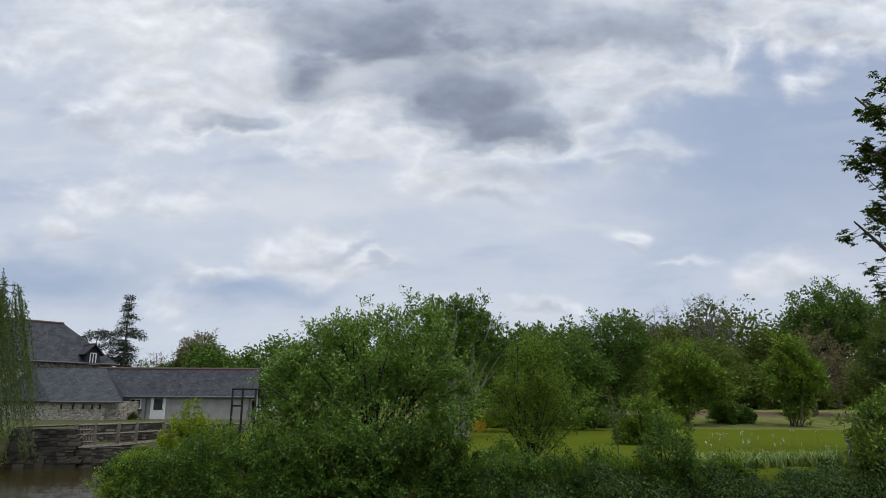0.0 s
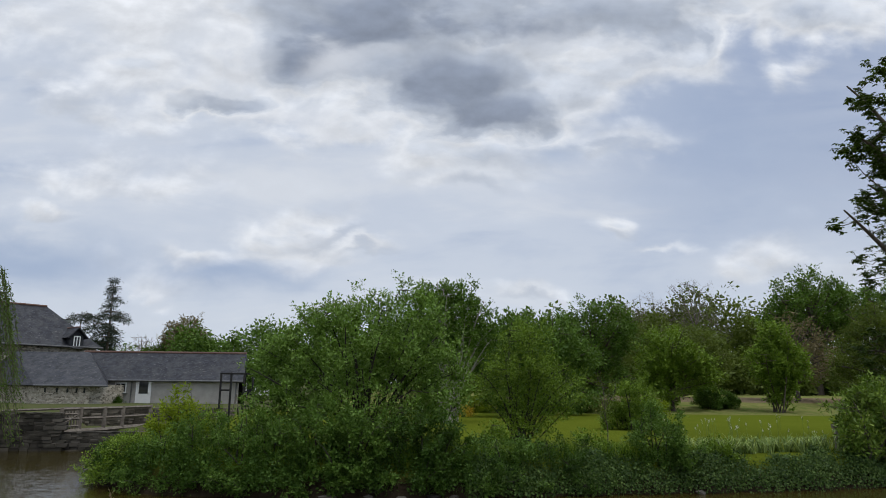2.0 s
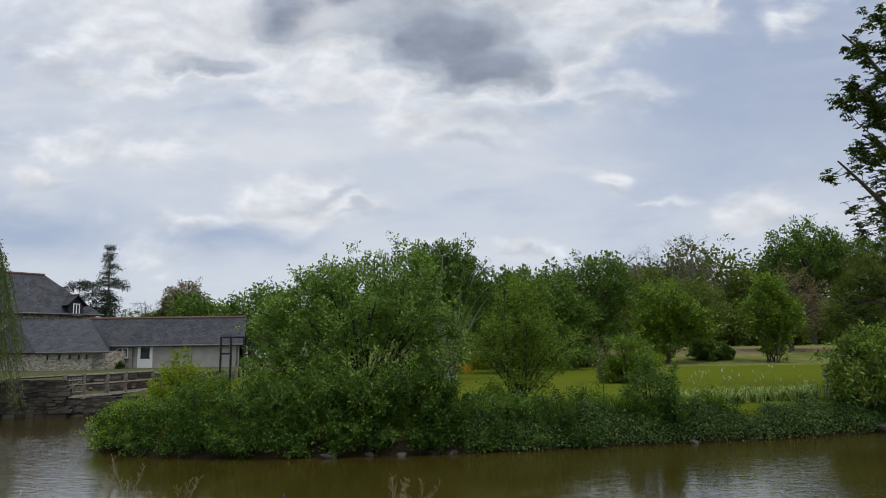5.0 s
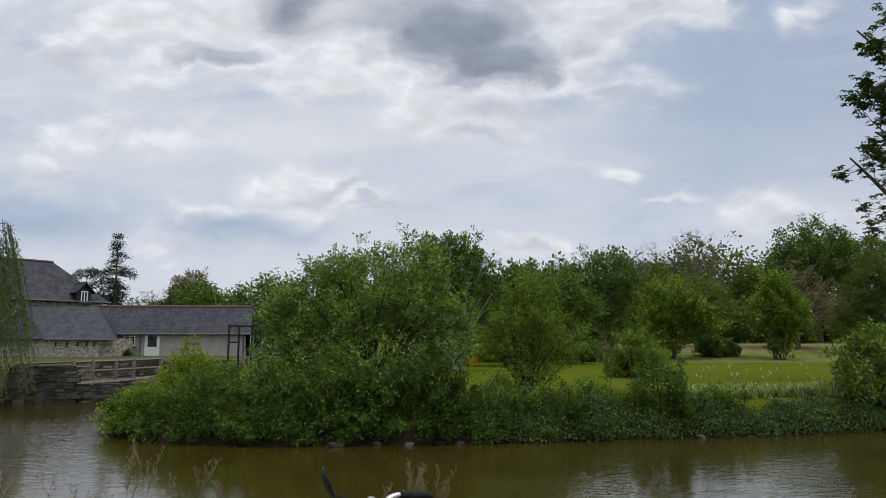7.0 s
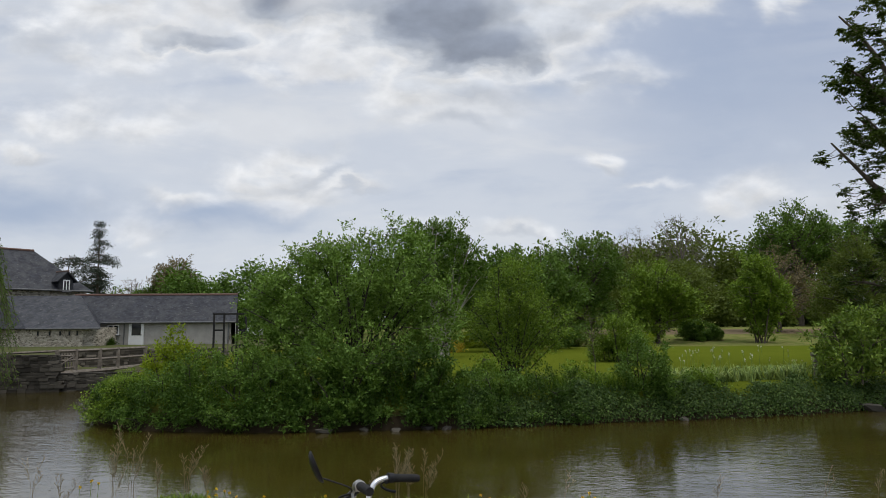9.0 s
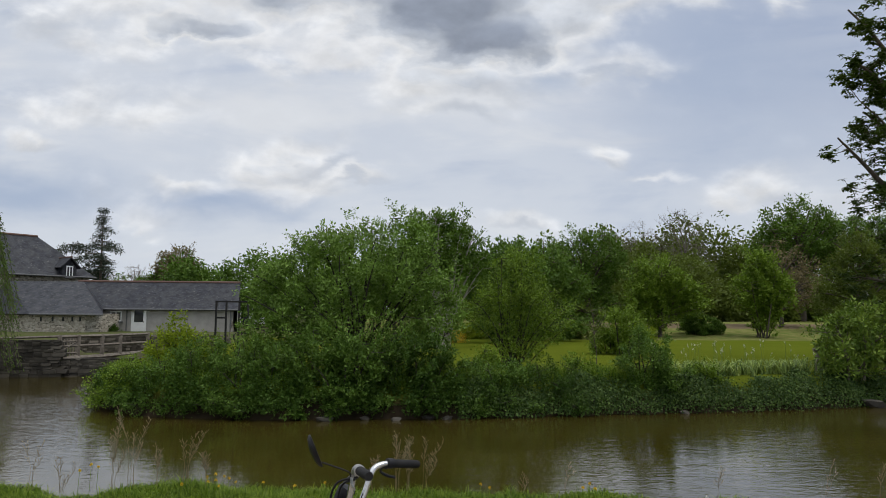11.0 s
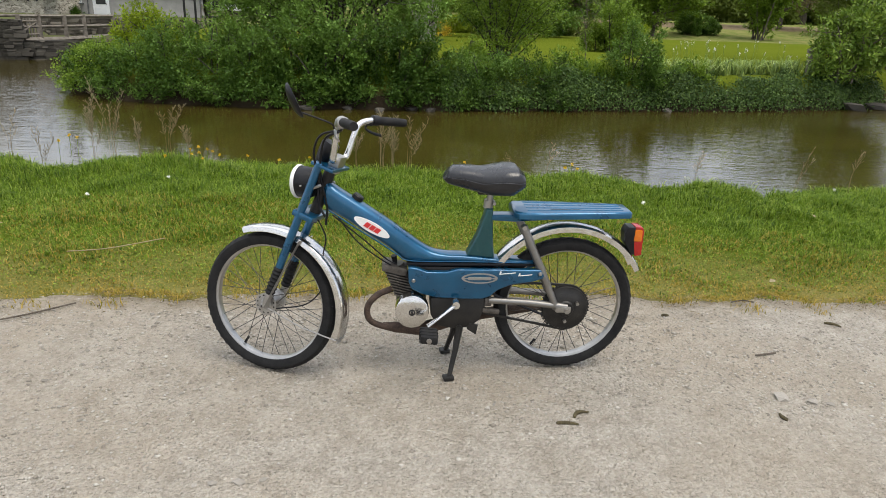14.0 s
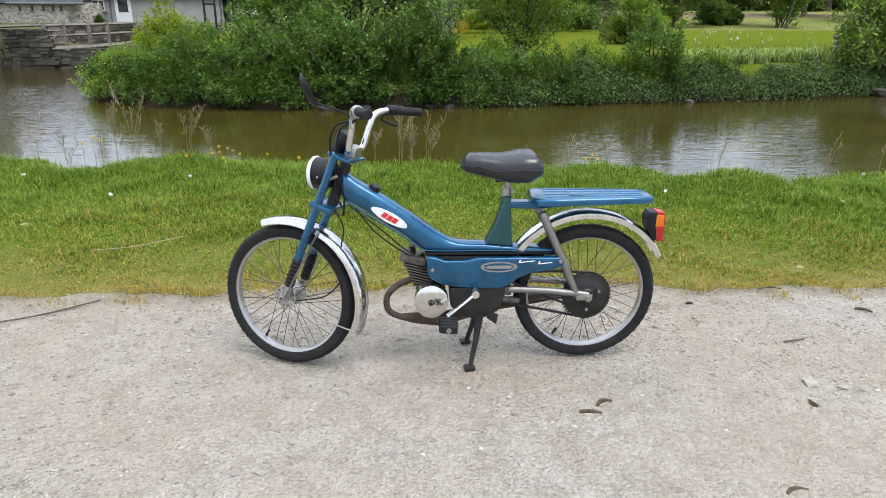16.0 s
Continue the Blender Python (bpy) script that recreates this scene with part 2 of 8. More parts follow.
def foliage(name, dark, mid, light, through_light=0.35, rough=0.5):
    """Leaves: each its own green, lit through from behind."""
    m = Mat(name)
    tone = m.calc("ADD", m.calc("MULTIPLY", m.island(), 0.55), m.calc("MULTIPLY", m.noise(2.4, 3, 0.6), 0.45))
    col = m.ramp(tone, (0.10, dark), (0.45, mid), (0.66, tuple(0.6 * a + 0.4 * b for a, b in zip(mid, light))), (0.92, light))
    patch = m.noise(0.6, 2)
    col = m.mix(0.25, col, m.ramp(patch, (0.3, tuple(c * 0.72 for c in mid)), (0.7, tuple(min(1, c * 1.35) for c in mid))), "MIX")
    m.done(col, rough, spec=0.13)
    t = m.n.new("ShaderNodeBsdfTranslucent")
    m.l.new(m.mix(0.25, col, (0.20, 0.28, 0.02)), t.inputs[0])
    add = m.n.new("ShaderNodeMixShader")
    add.inputs[0].default_value = through_light
    m.l.new(m.bsdf.outputs[0], add.inputs[1])
    m.l.new(t.outputs[0], add.inputs[2])
    m.l.new(add.outputs[0], m.out.inputs[0])
    return m.m


def gravel_mat():
    m = Mat("pale_limestone_gravel")
    stones = m.noise(95, kind="ShaderNodeTexVoronoi", out="Color")
    fine = m.noise(240, 3, 0.7)
    edge = m.noise(95, kind="ShaderNodeTexVoronoi", out="Distance")
    wide = m.noise(1.1, 5, 0.6, warp=0.4)
    mid = m.noise(7, 5, 0.65)
    bw = m.n.new("ShaderNodeRGBToBW")
    m.l.new(stones, bw.inputs[0])
    col = m.ramp(bw.outputs[0], (0.15, (0.235, 0.205, 0.165)), (0.5, (0.365, 0.330, 0.276)), (0.9, (0.56, 0.52, 0.45)))
    dust = m.ramp(mid, (0.35, (0.325, 0.288, 0.234)), (0.65, (0.49, 0.448, 0.383)))
    col = m.mix(0.62, col, dust)
    col = m.mix(m.ramp(wide, (0.42, 0.0), (0.66, 0.5)), col, (0.37, 0.308, 0.230))
    col = m.mix(m.ramp(fine, (0.58, 0.0), (0.74, 0.7)), col, (0.10, 0.088, 0.072))
    margin = m.calc("ADD", m.axis(1), m.calc("MULTIPLY", m.calc("SUBTRACT", m.noise(3.4, 5, 0.65), 0.5), 1.1))
    col = m.mix(m.ramp(m.calc("SUBTRACT", margin, 3.0), (0.16, 0.0), (0.52, 0.8)), col, m.ramp(m.noise(26, 5, 0.7), (0.35, (0.20, 0.160, 0.105)), (0.65, (0.40, 0.345, 0.265))))
    h = m.calc("ADD", m.calc("MULTIPLY", edge, -0.8), m.calc("MULTIPLY", fine, 0.5))
    nrm = m.bump(h, 1.0, 0.015, m.bump(m.noise(28, 4, 0.7), 0.5, 0.02, m.bump(mid, 0.5, 0.04)))
    return m.done(col, 0.9, normal=nrm, spec=0.08)


def ground_mat():
    """Turf, trodden turf by the track, soil on the banks, mown lawn and a sandy way across the water."""
    m = Mat("turf_and_soil")
    y, z = m.axis(1), m.axis(2)
    wob, fine, wide = m.noise(3.0, 5, 0.6), m.noise(60, 4, 0.7), m.noise(0.35, 4)
    turf = m.ramp(fine, (0.3, (0.045, 0.070, 0.008)), (0.7, (0.100, 0.145, 0.016)))
    dry = m.ramp(fine, (0.3, (0.13, 0.115, 0.035)), (0.7, (0.26, 0.215, 0.085)))
    yy = m.calc("ADD", y, m.calc("MULTIPLY", m.calc("SUBTRACT", wob, 0.5), 1.6))
    scale01 = m.calc("MULTIPLY", m.calc("SUBTRACT", yy, 3.3), 0.8)
    col = m.mix(m.ramp(scale01, (0.0, 0.9), (0.9, 0.0)), turf, dry)
    lawn = m.mix(m.ramp(wide, (0.3, 0.0), (0.7, 0.6)), (0.094, 0.120, 0.012), (0.125, 0.146, 0.018))
    lawn = m.mix(m.ramp(m.noise(9, 5, 0.7), (0.35, 0.0), (0.75, 0.5)), lawn, (0.060, 0.084, 0.008))
    far = m.ramp(m.calc("MULTIPLY", m.calc("SUBTRACT", y, 10.0), 0.1), (0.0, 0.0), (0.05, 1.0))
    col = m.mix(far, col, lawn)
    # the rough meadow and the sandy way behind the lawn
    meadow = m.mix(m.ramp(m.noise(1.2, 5, 0.7), (0.35, 0.0), (0.7, 1.0)), (0.10, 0.14, 0.03), (0.22, 0.20, 0.08))
    ym = m.calc("ADD", y, m.calc("MULTIPLY", m.calc("SUBTRACT", wide, 0.5), 3.0))
    col = m.mix(m.ramp(m.calc("MULTIPLY", m.calc("SUBTRACT", ym, 46.0), 0.1), (0.0, 0.0), (0.12, 1.0)), col, meadow)
    east = m.ramp(m.calc("MULTIPLY", m.calc("SUBTRACT", m.axis(0), 5.0), 0.1), (0.0, 0.0), (0.3, 1.0))
    way = m.ramp(m.calc("MULTIPLY", m.calc("SUBTRACT", ym, 56.0), 0.1), (0.0, 0.0), (0.08, 1.0), (0.75, 1.0), (0.9, 0.0))
    col = m.mix(m.calc("MULTIPLY", way, east), col, m.ramp(wob, (0.3, (0.12, 0.094, 0.058)), (0.7, (0.20, 0.155, 0.100))))
    yard = m.ramp(m.noise(2.2, 5, 0.7), (0.35, (0.10, 0.085, 0.060)), (0.6, (0.075, 0.10, 0.028)))
    west = m.ramp(m.calc("MULTIPLY", m.calc("ADD", m.axis(0), 9.6), -0.1), (0.0, 0.0), (0.25, 1.0))
    col = m.mix(m.calc("MULTIPLY", west, far), col, yard)
    soil = m.ramp(wob, (0.3, (0.022, 0.017, 0.011)), (0.7, (0.055, 0.042, 0.028)))
    zz = m.calc("ADD", z, m.calc("MULTIPLY", wob, 0.35))
    col = m.mix(m.ramp(m.calc("ADD", zz, 1.0), (0.35, 1.0), (0.70, 0.0)), col, soil)
    return m.done(col, 0.95, normal=m.bump(fine, 0.6, 0.03), spec=0.0)


def water_mat():
    m = Mat("brown_river_water")
    swell = m.noise(1.1, 3, 0.5, (0.6, 1.5, 1), 0.3)
    rip = m.noise(7.5, 3, 0.55, (0.5, 1.15, 1), 0.6)
    gust = m.ramp(m.noise(0.20, 2, 0.5, (1, 0.6, 1)), (0.38, 0.55), (0.60, 1.0))
    # lively in the mill race, still in the lee of the island's trees
    race = m.ramp(m.calc("MULTIPLY", m.calc("ADD", m.axis(0), 10.0), 0.05), (0.10, 1.3), (0.26, 0.6), (0.58, 0.55), (0.68, 1.0))
    gust = m.calc("MULTIPLY", gust, race)
    nrm = m.bump(m.calc("MULTIPLY", rip, gust), 0.65, 0.017, m.bump(swell, 0.05, 0.09))
    col = m.ramp(m.noise(0.5, 3), (0.35, (0.037, 0.029, 0.005)), (0.65, (0.051, 0.040, 0.008)))
    return m.done(col, 0.025, normal=nrm, spec=0.5, ior=2.0)


def slate_mat():
    m = Mat("weathered_slate")
    t = m.n.new("ShaderNodeTexBrick")
    mp = m.n.new("ShaderNodeMapping")
    m.l.new(m.co, mp.inputs[0])
    m.l.new(mp.outputs[0], t.inputs["Vector"])
    t.inputs["Scale"].default_value = 1.0
    t.inputs["Brick Width"].default_value, t.inputs["Row Height"].default_value, t.inputs["Mortar Size"].default_value = 0.24, 0.14, 0.008
    t.inputs["Color1"].default_value, t.inputs["Color2"].default_value = (0.012, 0.014, 0.019, 1), (0.036, 0.039, 0.050, 1)
    t.inputs["Mortar"].default_value = (0.010, 0.010, 0.012, 1)
    lichen = m.ramp(m.noise(1.1, 6, 0.75, (1, 1, 0.4)), (0.44, 0.0), (0.64, 0.9))
    spots = m.ramp(m.noise(5, 4, 0.6, (1, 1, 2.5)), (0.62, 0.0), (0.70, 0.85))
    col = m.mix(lichen, t.outputs[0], (0.050, 0.051, 0.054))
    col = m.mix(spots, col, (0.17, 0.166, 0.155))
    return m.done(col, m.ramp(m.noise(2.0, 5, 0.7), (0.35, 0.42), (0.7, 0.7)), normal=m.bump(t.outputs["Fac"], -0.4, 0.012), spec=0.22)


def rubble_mat(name, lo, hi, joint):
    m = Mat(name)
    st = (1.0, 1.0, 1.9)
    c = m.noise(4.2, kind="ShaderNodeTexVoronoi", out="Color", stretch=st)
    t = m.n.new("ShaderNodeTexVoronoi")
    t.feature = "DISTANCE_TO_EDGE"
    t.inputs["Scale"].default_value = 4.2
    mp = m.n.new("ShaderNodeMapping")
    mp.inputs["Scale"].default_value = st
    m.l.new(m.co, mp.inputs[0])
    m.l.new(mp.outputs[0], t.inputs["Vector"])
    bw = m.n.new("ShaderNodeRGBToBW")
    m.l.new(c, bw.inputs[0])
    col = m.ramp(bw.outputs[0], (0.2, lo), (0.8, hi))
    col = m.mix(m.ramp(m.noise(14, 5, 0.7), (0.4, 0.0), (0.7, 0.5)), col, tuple(v * 0.6 for v in lo))
    edge = m.ramp(t.outputs["Distance"], (0.03, 0.0), (0.09, 1.0))
    col = m.mix(edge, joint, col)
    return m.done(col, 0.9, normal=m.bump(edge, 0.6, 0.03), spec=0.2)


def stone_mat(name, lo, hi):
    m = Mat(name)
    col = m.ramp(m.object_random(), (0.0, lo), (1.0, hi))
    col = m.mix(m.ramp(m.noise(30, 5, 0.7), (0.35, 0.0), (0.7, 0.55)), col, tuple(v * 0.55 for v in lo))
    return m.done(col, 0.9, normal=m.bump(m.noise(60, 4, 0.7), 0.4, 0.01), spec=0.25)


def island_stone_mat(name, lo, mid, hi):
    m = Mat(name)
    col = m.ramp(m.island(), (0.0, lo), (0.5, mid), (1.0, hi))
    col = m.mix(m.ramp(m.noise(150, 4, 0.7), (0.35, 0.0), (0.75, 0.4)), col, tuple(v * 0.6 for v in lo))
    return m.done(col, 0.88, normal=m.bump(m.noise(260, 3, 0.7), 0.3, 0.002), spec=0.25)


def blade_mat(name, *stops):
    m = Mat(name)
    tone = m.calc("ADD", m.calc("MULTIPLY", m.island(), 0.45), m.calc("ADD", m.calc("MULTIPLY", m.noise(1.7, 4, 0.6), 0.30), m.calc("MULTIPLY", m.noise(13, 3, 0.6), 0.27)))
    col = m.ramp(tone, *stops)
    m.done(col, 0.5, spec=0.15)
    t = m.n.new("ShaderNodeBsdfTranslucent")
    m.l.new(col, t.inputs[0])
    add = m.n.new("ShaderNodeMixShader")
    add.inputs[0].default_value = 0.4
    m.l.new(m.bsdf.outputs[0], add.inputs[1])
    m.l.new(t.outputs[0], add.inputs[2])
    m.l.new(add.outputs[0], m.out.inputs[0])
    return m.m


def paint_mat(name, a, b, coat=0.6, rough=0.28):
    """Enamel on pressed steel, dusty and a little scratched."""
    m = Mat(name)
    big, small = m.noise(11, 5, 0.6), m.noise(330, 3, 0.6)
    col = m.ramp(big, (0.35, a), (0.68, b))
    dust = m.ramp(m.noise(38, 6, 0.75), (0.55, 0.0), (0.85, 0.10))
    col = m.mix(dust, col, (0.32, 0.30, 0.26))
    chips = m.ramp(m.noise(90, 2, 0.5), (0.735, 0.0), (0.76, 0.8))
    col = m.mix(chips, col, (0.05, 0.045, 0.04))
    r = m.ramp(big, (0.3, rough), (0.7, rough + 0.14))
    return m.done(col, r, 0.55, m.bump(small, 0.02, 0.001), 0.5, coat=(coat, 0.03))


def metal_mat(name, col, rough, rust=0.0):
    m = Mat(name)
    wear = m.noise(24, 6, 0.7)
    c = m.ramp(wear, (0.35, tuple(v * 0.82 for v in col)), (0.65, col))
    spots = m.ramp(m.noise(110, 4, 0.7), (0.62 - rust * 0.1, 0.0), (0.72, rust))
    c = m.mix(spots, c, (0.14, 0.085, 0.05))
    r = m.calc("ADD", m.ramp(wear, (0.3, rough), (0.7, rough + 0.12)), m.calc("MULTIPLY", spots, 0.4))
    return m.done(c, r, m.calc("SUBTRACT", 1.0, m.calc("MULTIPLY", spots, 0.7)), m.bump(wear, 0.04, 0.002))


M_GRAVEL, M_GROUND, M_WATER, M_SLATE = gravel_mat(), ground_mat(), water_mat(), slate_mat()
M_PEBBLE = island_stone_mat("loose_limestone_chips", (0.23, 0.203, 0.166), (0.37, 0.335, 0.282), (0.54, 0.505, 0.445))
M_CHIP = stone_mat("single_limestone_chips", (0.25, 0.226, 0.19), (0.43, 0.40, 0.352))
M_RUBBLE = rubble_mat("pale_rubble_masonry", (0.17, 0.150, 0.118), (0.62, 0.57, 0.48), (0.42, 0.38, 0.31))
M_DARK_RUBBLE = rubble_mat("dark_schist_masonry", (0.075, 0.067, 0.058), (0.17, 0.155, 0.132), (0.08, 0.072, 0.06))
M_QUAY = stone_mat("dark_quay_stone", (0.045, 0.041, 0.035), (0.130, 0.119, 0.100))
M_WALLSTONE = stone_mat("grey_schist_stone", (0.07, 0.060, 0.048), (0.20, 0.178, 0.145))
M_RENDER = plain("pale_grey_render", (0.27, 0.26, 0.245), (0.37, 0.355, 0.33), 1.4, 0.9, bump=0.2, grain=60)
M_WHITE = plain("white_joinery_paint", (0.72, 0.73, 0.74), (0.80, 0.80, 0.80), 3, 0.5)
M_PANE = plain("dark_window_glass", (0.015, 0.017, 0.02), (0.03, 0.033, 0.038), 2, 0.08, spec=0.6)
M_RIDGE = plain("red_clay_ridge_tile", (0.085, 0.052, 0.042), (0.15, 0.085, 0.065), 2.5, 0.85, bump=0.3)
M_ZINC = plain("grey_zinc_gutter", (0.075, 0.077, 0.08), (0.14, 0.143, 0.146), 3, 0.6, 0.2)
M_WOOD = plain("grey_weathered_oak", (0.10, 0.085, 0.068), (0.20, 0.175, 0.145), 6, 0.85, bump=0.4, grain=90)
M_IRON = plain("black_iron", (0.010, 0.010, 0.011), (0.022, 0.020, 0.019), 9, 0.6, 0.4)
M_BARK = plain("brown_bark", (0.055, 0.043, 0.032), (0.12, 0.10, 0.078), 7, 0.95, bump=0.7, grain=45)
M_SALLOW_BARK = plain("dark_sallow_bark", (0.022, 0.018, 0.014), (0.055, 0.046, 0.036), 7, 0.95, bump=0.5, grain=45)
M_PALE_BARK = plain("pale_grey_bark", (0.20, 0.185, 0.16), (0.36, 0.34, 0.30), 5, 0.9, bump=0.4, grain=40)
M_TWIG = plain("grey_brown_twigs", (0.10, 0.085, 0.070), (0.19, 0.165, 0.14), 3, 0.95)
M_LEAF = foliage("mid_green_leaves", (0.021, 0.052, 0.009), (0.064, 0.130, 0.017), (0.241, 0.379, 0.088), 0.32)
M_LEAF_SALLOW = foliage("sallow_leaves", (0.045, 0.092, 0.013), (0.122, 0.220, 0.031), (0.343, 0.505, 0.143), 0.28)
# very dark green: the crown's backlit shade is put into the leaf colour
M_LEAF_CHESTNUT = foliage("chestnut_leaves", (0.015, 0.030, 0.006), (0.038, 0.066, 0.010), (0.095, 0.150, 0.030), 0.22)
# leaf green darkened: shade low on the bank is put into the colour
M_LEAF_DARKENED = foliage("darkened_green_leaves", (0.013, 0.032, 0.007), (0.034, 0.076, 0.009), (0.113, 0.208, 0.040), 0.25)
M_LEAF_DARK = foliage("dark_green_leaves", (0.028, 0.065, 0.009), (0.074, 0.144, 0.020), (0.246, 0.385, 0.091), 0.3)
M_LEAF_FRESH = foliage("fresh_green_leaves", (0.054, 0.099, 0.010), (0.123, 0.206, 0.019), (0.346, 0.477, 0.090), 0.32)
M_LEAF_GOLD = foliage("yellow_green_leaves", (0.106, 0.150, 0.010), (0.211, 0.285, 0.016), (0.405, 0.480, 0.060), 0.5)
M_LEAF_OLIVE = foliage("olive_green_leaves", (0.054, 0.078, 0.014), (0.097, 0.132, 0.023), (0.163, 0.208, 0.047))
M_LEAF_BROWN = foliage("young_brown_leaves", (0.105, 0.082, 0.045), (0.19, 0.148, 0.085), (0.27, 0.22, 0.13))
M_LEAF_LAUREL = foliage("glossy_laurel_leaves", (0.024, 0.052, 0.009), (0.120, 0.201, 0.028), (0.350, 0.448, 0.086), 0.2, 0.3)
M_IVY = foliage("dark_ivy_leaves", (0.012, 0.029, 0.007), (0.037, 0.073, 0.015), (0.152, 0.230, 0.055), 0.14, 0.45)
M_WILLOW = foliage("yellow_green_willow_leaves", (0.050, 0.090, 0.020), (0.085, 0.140, 0.030), (0.15, 0.21, 0.06), 0.4)
M_NEEDLE = foliage("blue_green_needles", (0.014, 0.022, 0.015), (0.028, 0.040, 0.028), (0.05, 0.066, 0.046), 0.1)
M_GRASS = blade_mat("meadow_grass", (0.28, (0.030, 0.066, 0.005)), (0.44, (0.098, 0.176, 0.011)), (0.60, (0.175, 0.268, 0.021)), (0.78, (0.31, 0.38, 0.078)))
M_DRYGRASS = blade_mat("trodden_grass", (0.28, (0.13, 0.130, 0.012)), (0.42, (0.26, 0.205, 0.022)), (0.58, (0.38, 0.270, 0.050)), (0.8, (0.50, 0.37, 0.12)))
M_IRIS = blade_mat("iris_leaf", (0.3, (0.13, 0.190, 0.060)), (0.5, (0.23, 0.320, 0.085)), (0.75, (0.37, 0.45, 0.14)))
M_STRAW = blade_mat("dry_stalks", (0.3, (0.24, 0.185, 0.10)), (0.7, (0.44, 0.37, 0.25)))
M_LITTER = blade_mat("dry_litter", (0.3, (0.06, 0.045, 0.025)), (0.55, (0.20, 0.155, 0.085)), (0.8, (0.34, 0.28, 0.16)))
M_YELLOW = plain("yellow_petals", (0.55, 0.36, 0.01), (0.72, 0.52, 0.02), 40, 0.6)
M_PETAL = plain("white_petals", (0.65, 0.65, 0.60), (0.80, 0.80, 0.76), 40, 0.6)
M_CATKIN = plain("olive_catkin", (0.040, 0.032, 0.014), (0.100, 0.080, 0.036), 120, 0.85, bump=0.6, grain=500)
M_BLUE = paint_mat("petrol_blue_enamel", (0.001, 0.066, 0.146), (0.002, 0.096, 0.200), 0.7, 0.24)
M_TEAL = paint_mat("faded_teal_enamel", (0.005, 0.060, 0.068), (0.010, 0.080, 0.086), 0.6, 0.4)
M_CHROME = metal_mat("pitted_chrome", (0.74, 0.73, 0.71), 0.13, 0.28)
M_ALLOY = metal_mat("dull_alloy", (0.47, 0.46, 0.445), 0.32, 0.22)
M_TUBE = metal_mat("dull_grey_tube", (0.30, 0.29, 0.275), 0.42, 0.45)
M_STEEL = metal_mat("grey_steel", (0.40, 0.385, 0.36), 0.38, 0.35)
M_RUSTY = plain("rusty_exhaust", (0.035, 0.024, 0.019), (0.105, 0.070, 0.052), 22, 0.75, 0.4, 0.4)
M_ENGINE = plain("oily_black_casting", (0.006, 0.006, 0.006), (0.020, 0.018, 0.016), 26, 0.5, 0.2, 0.3)
M_CASTING = plain("oily_grey_alloy_casting", (0.055, 0.048, 0.042), (0.135, 0.122, 0.108), 26, 0.55, 0.6, 0.3)
M_RUBBER = plain("black_tyre_rubber", (0.008, 0.008, 0.009), (0.018, 0.0175, 0.017), 30, 0.7, bump=0.2, spec=0.22)
M_PLASTIC = plain("black_plastic", (0.005, 0.005, 0.006), (0.011, 0.011, 0.013), 30, 0.4, spec=0.25)
M_VINYL = plain("black_vinyl", (0.005, 0.005, 0.007), (0.011, 0.011, 0.014), 18, 0.22, bump=0.06, grain=420, rough2=0.34, spec=0.6)
M_LENS_RED = plain("red_lens", (0.30, 0.008, 0.006), (0.40, 0.014, 0.009), 60, 0.2, spec=0.6)
M_LENS_AMBER = plain("amber_lens", (0.55, 0.12, 0.006), (0.66, 0.17, 0.010), 60, 0.2, spec=0.6)
M_DECAL_WHITE = plain("white_decal", (0.66, 0.66, 0.64), (0.76, 0.76, 0.74), 40, 0.4)
M_DECAL_RED = plain("red_decal", (0.50, 0.02, 0.025), (0.58, 0.03, 0.03), 40, 0.4)
M_SPOKE = metal_mat("dull_dark_spokes", (0.10, 0.095, 0.09), 0.45, 0.3)
M_GLASS_LAMP = metal_mat("lamp_glass_over_reflector", (0.75, 0.76, 0.78), 0.12)

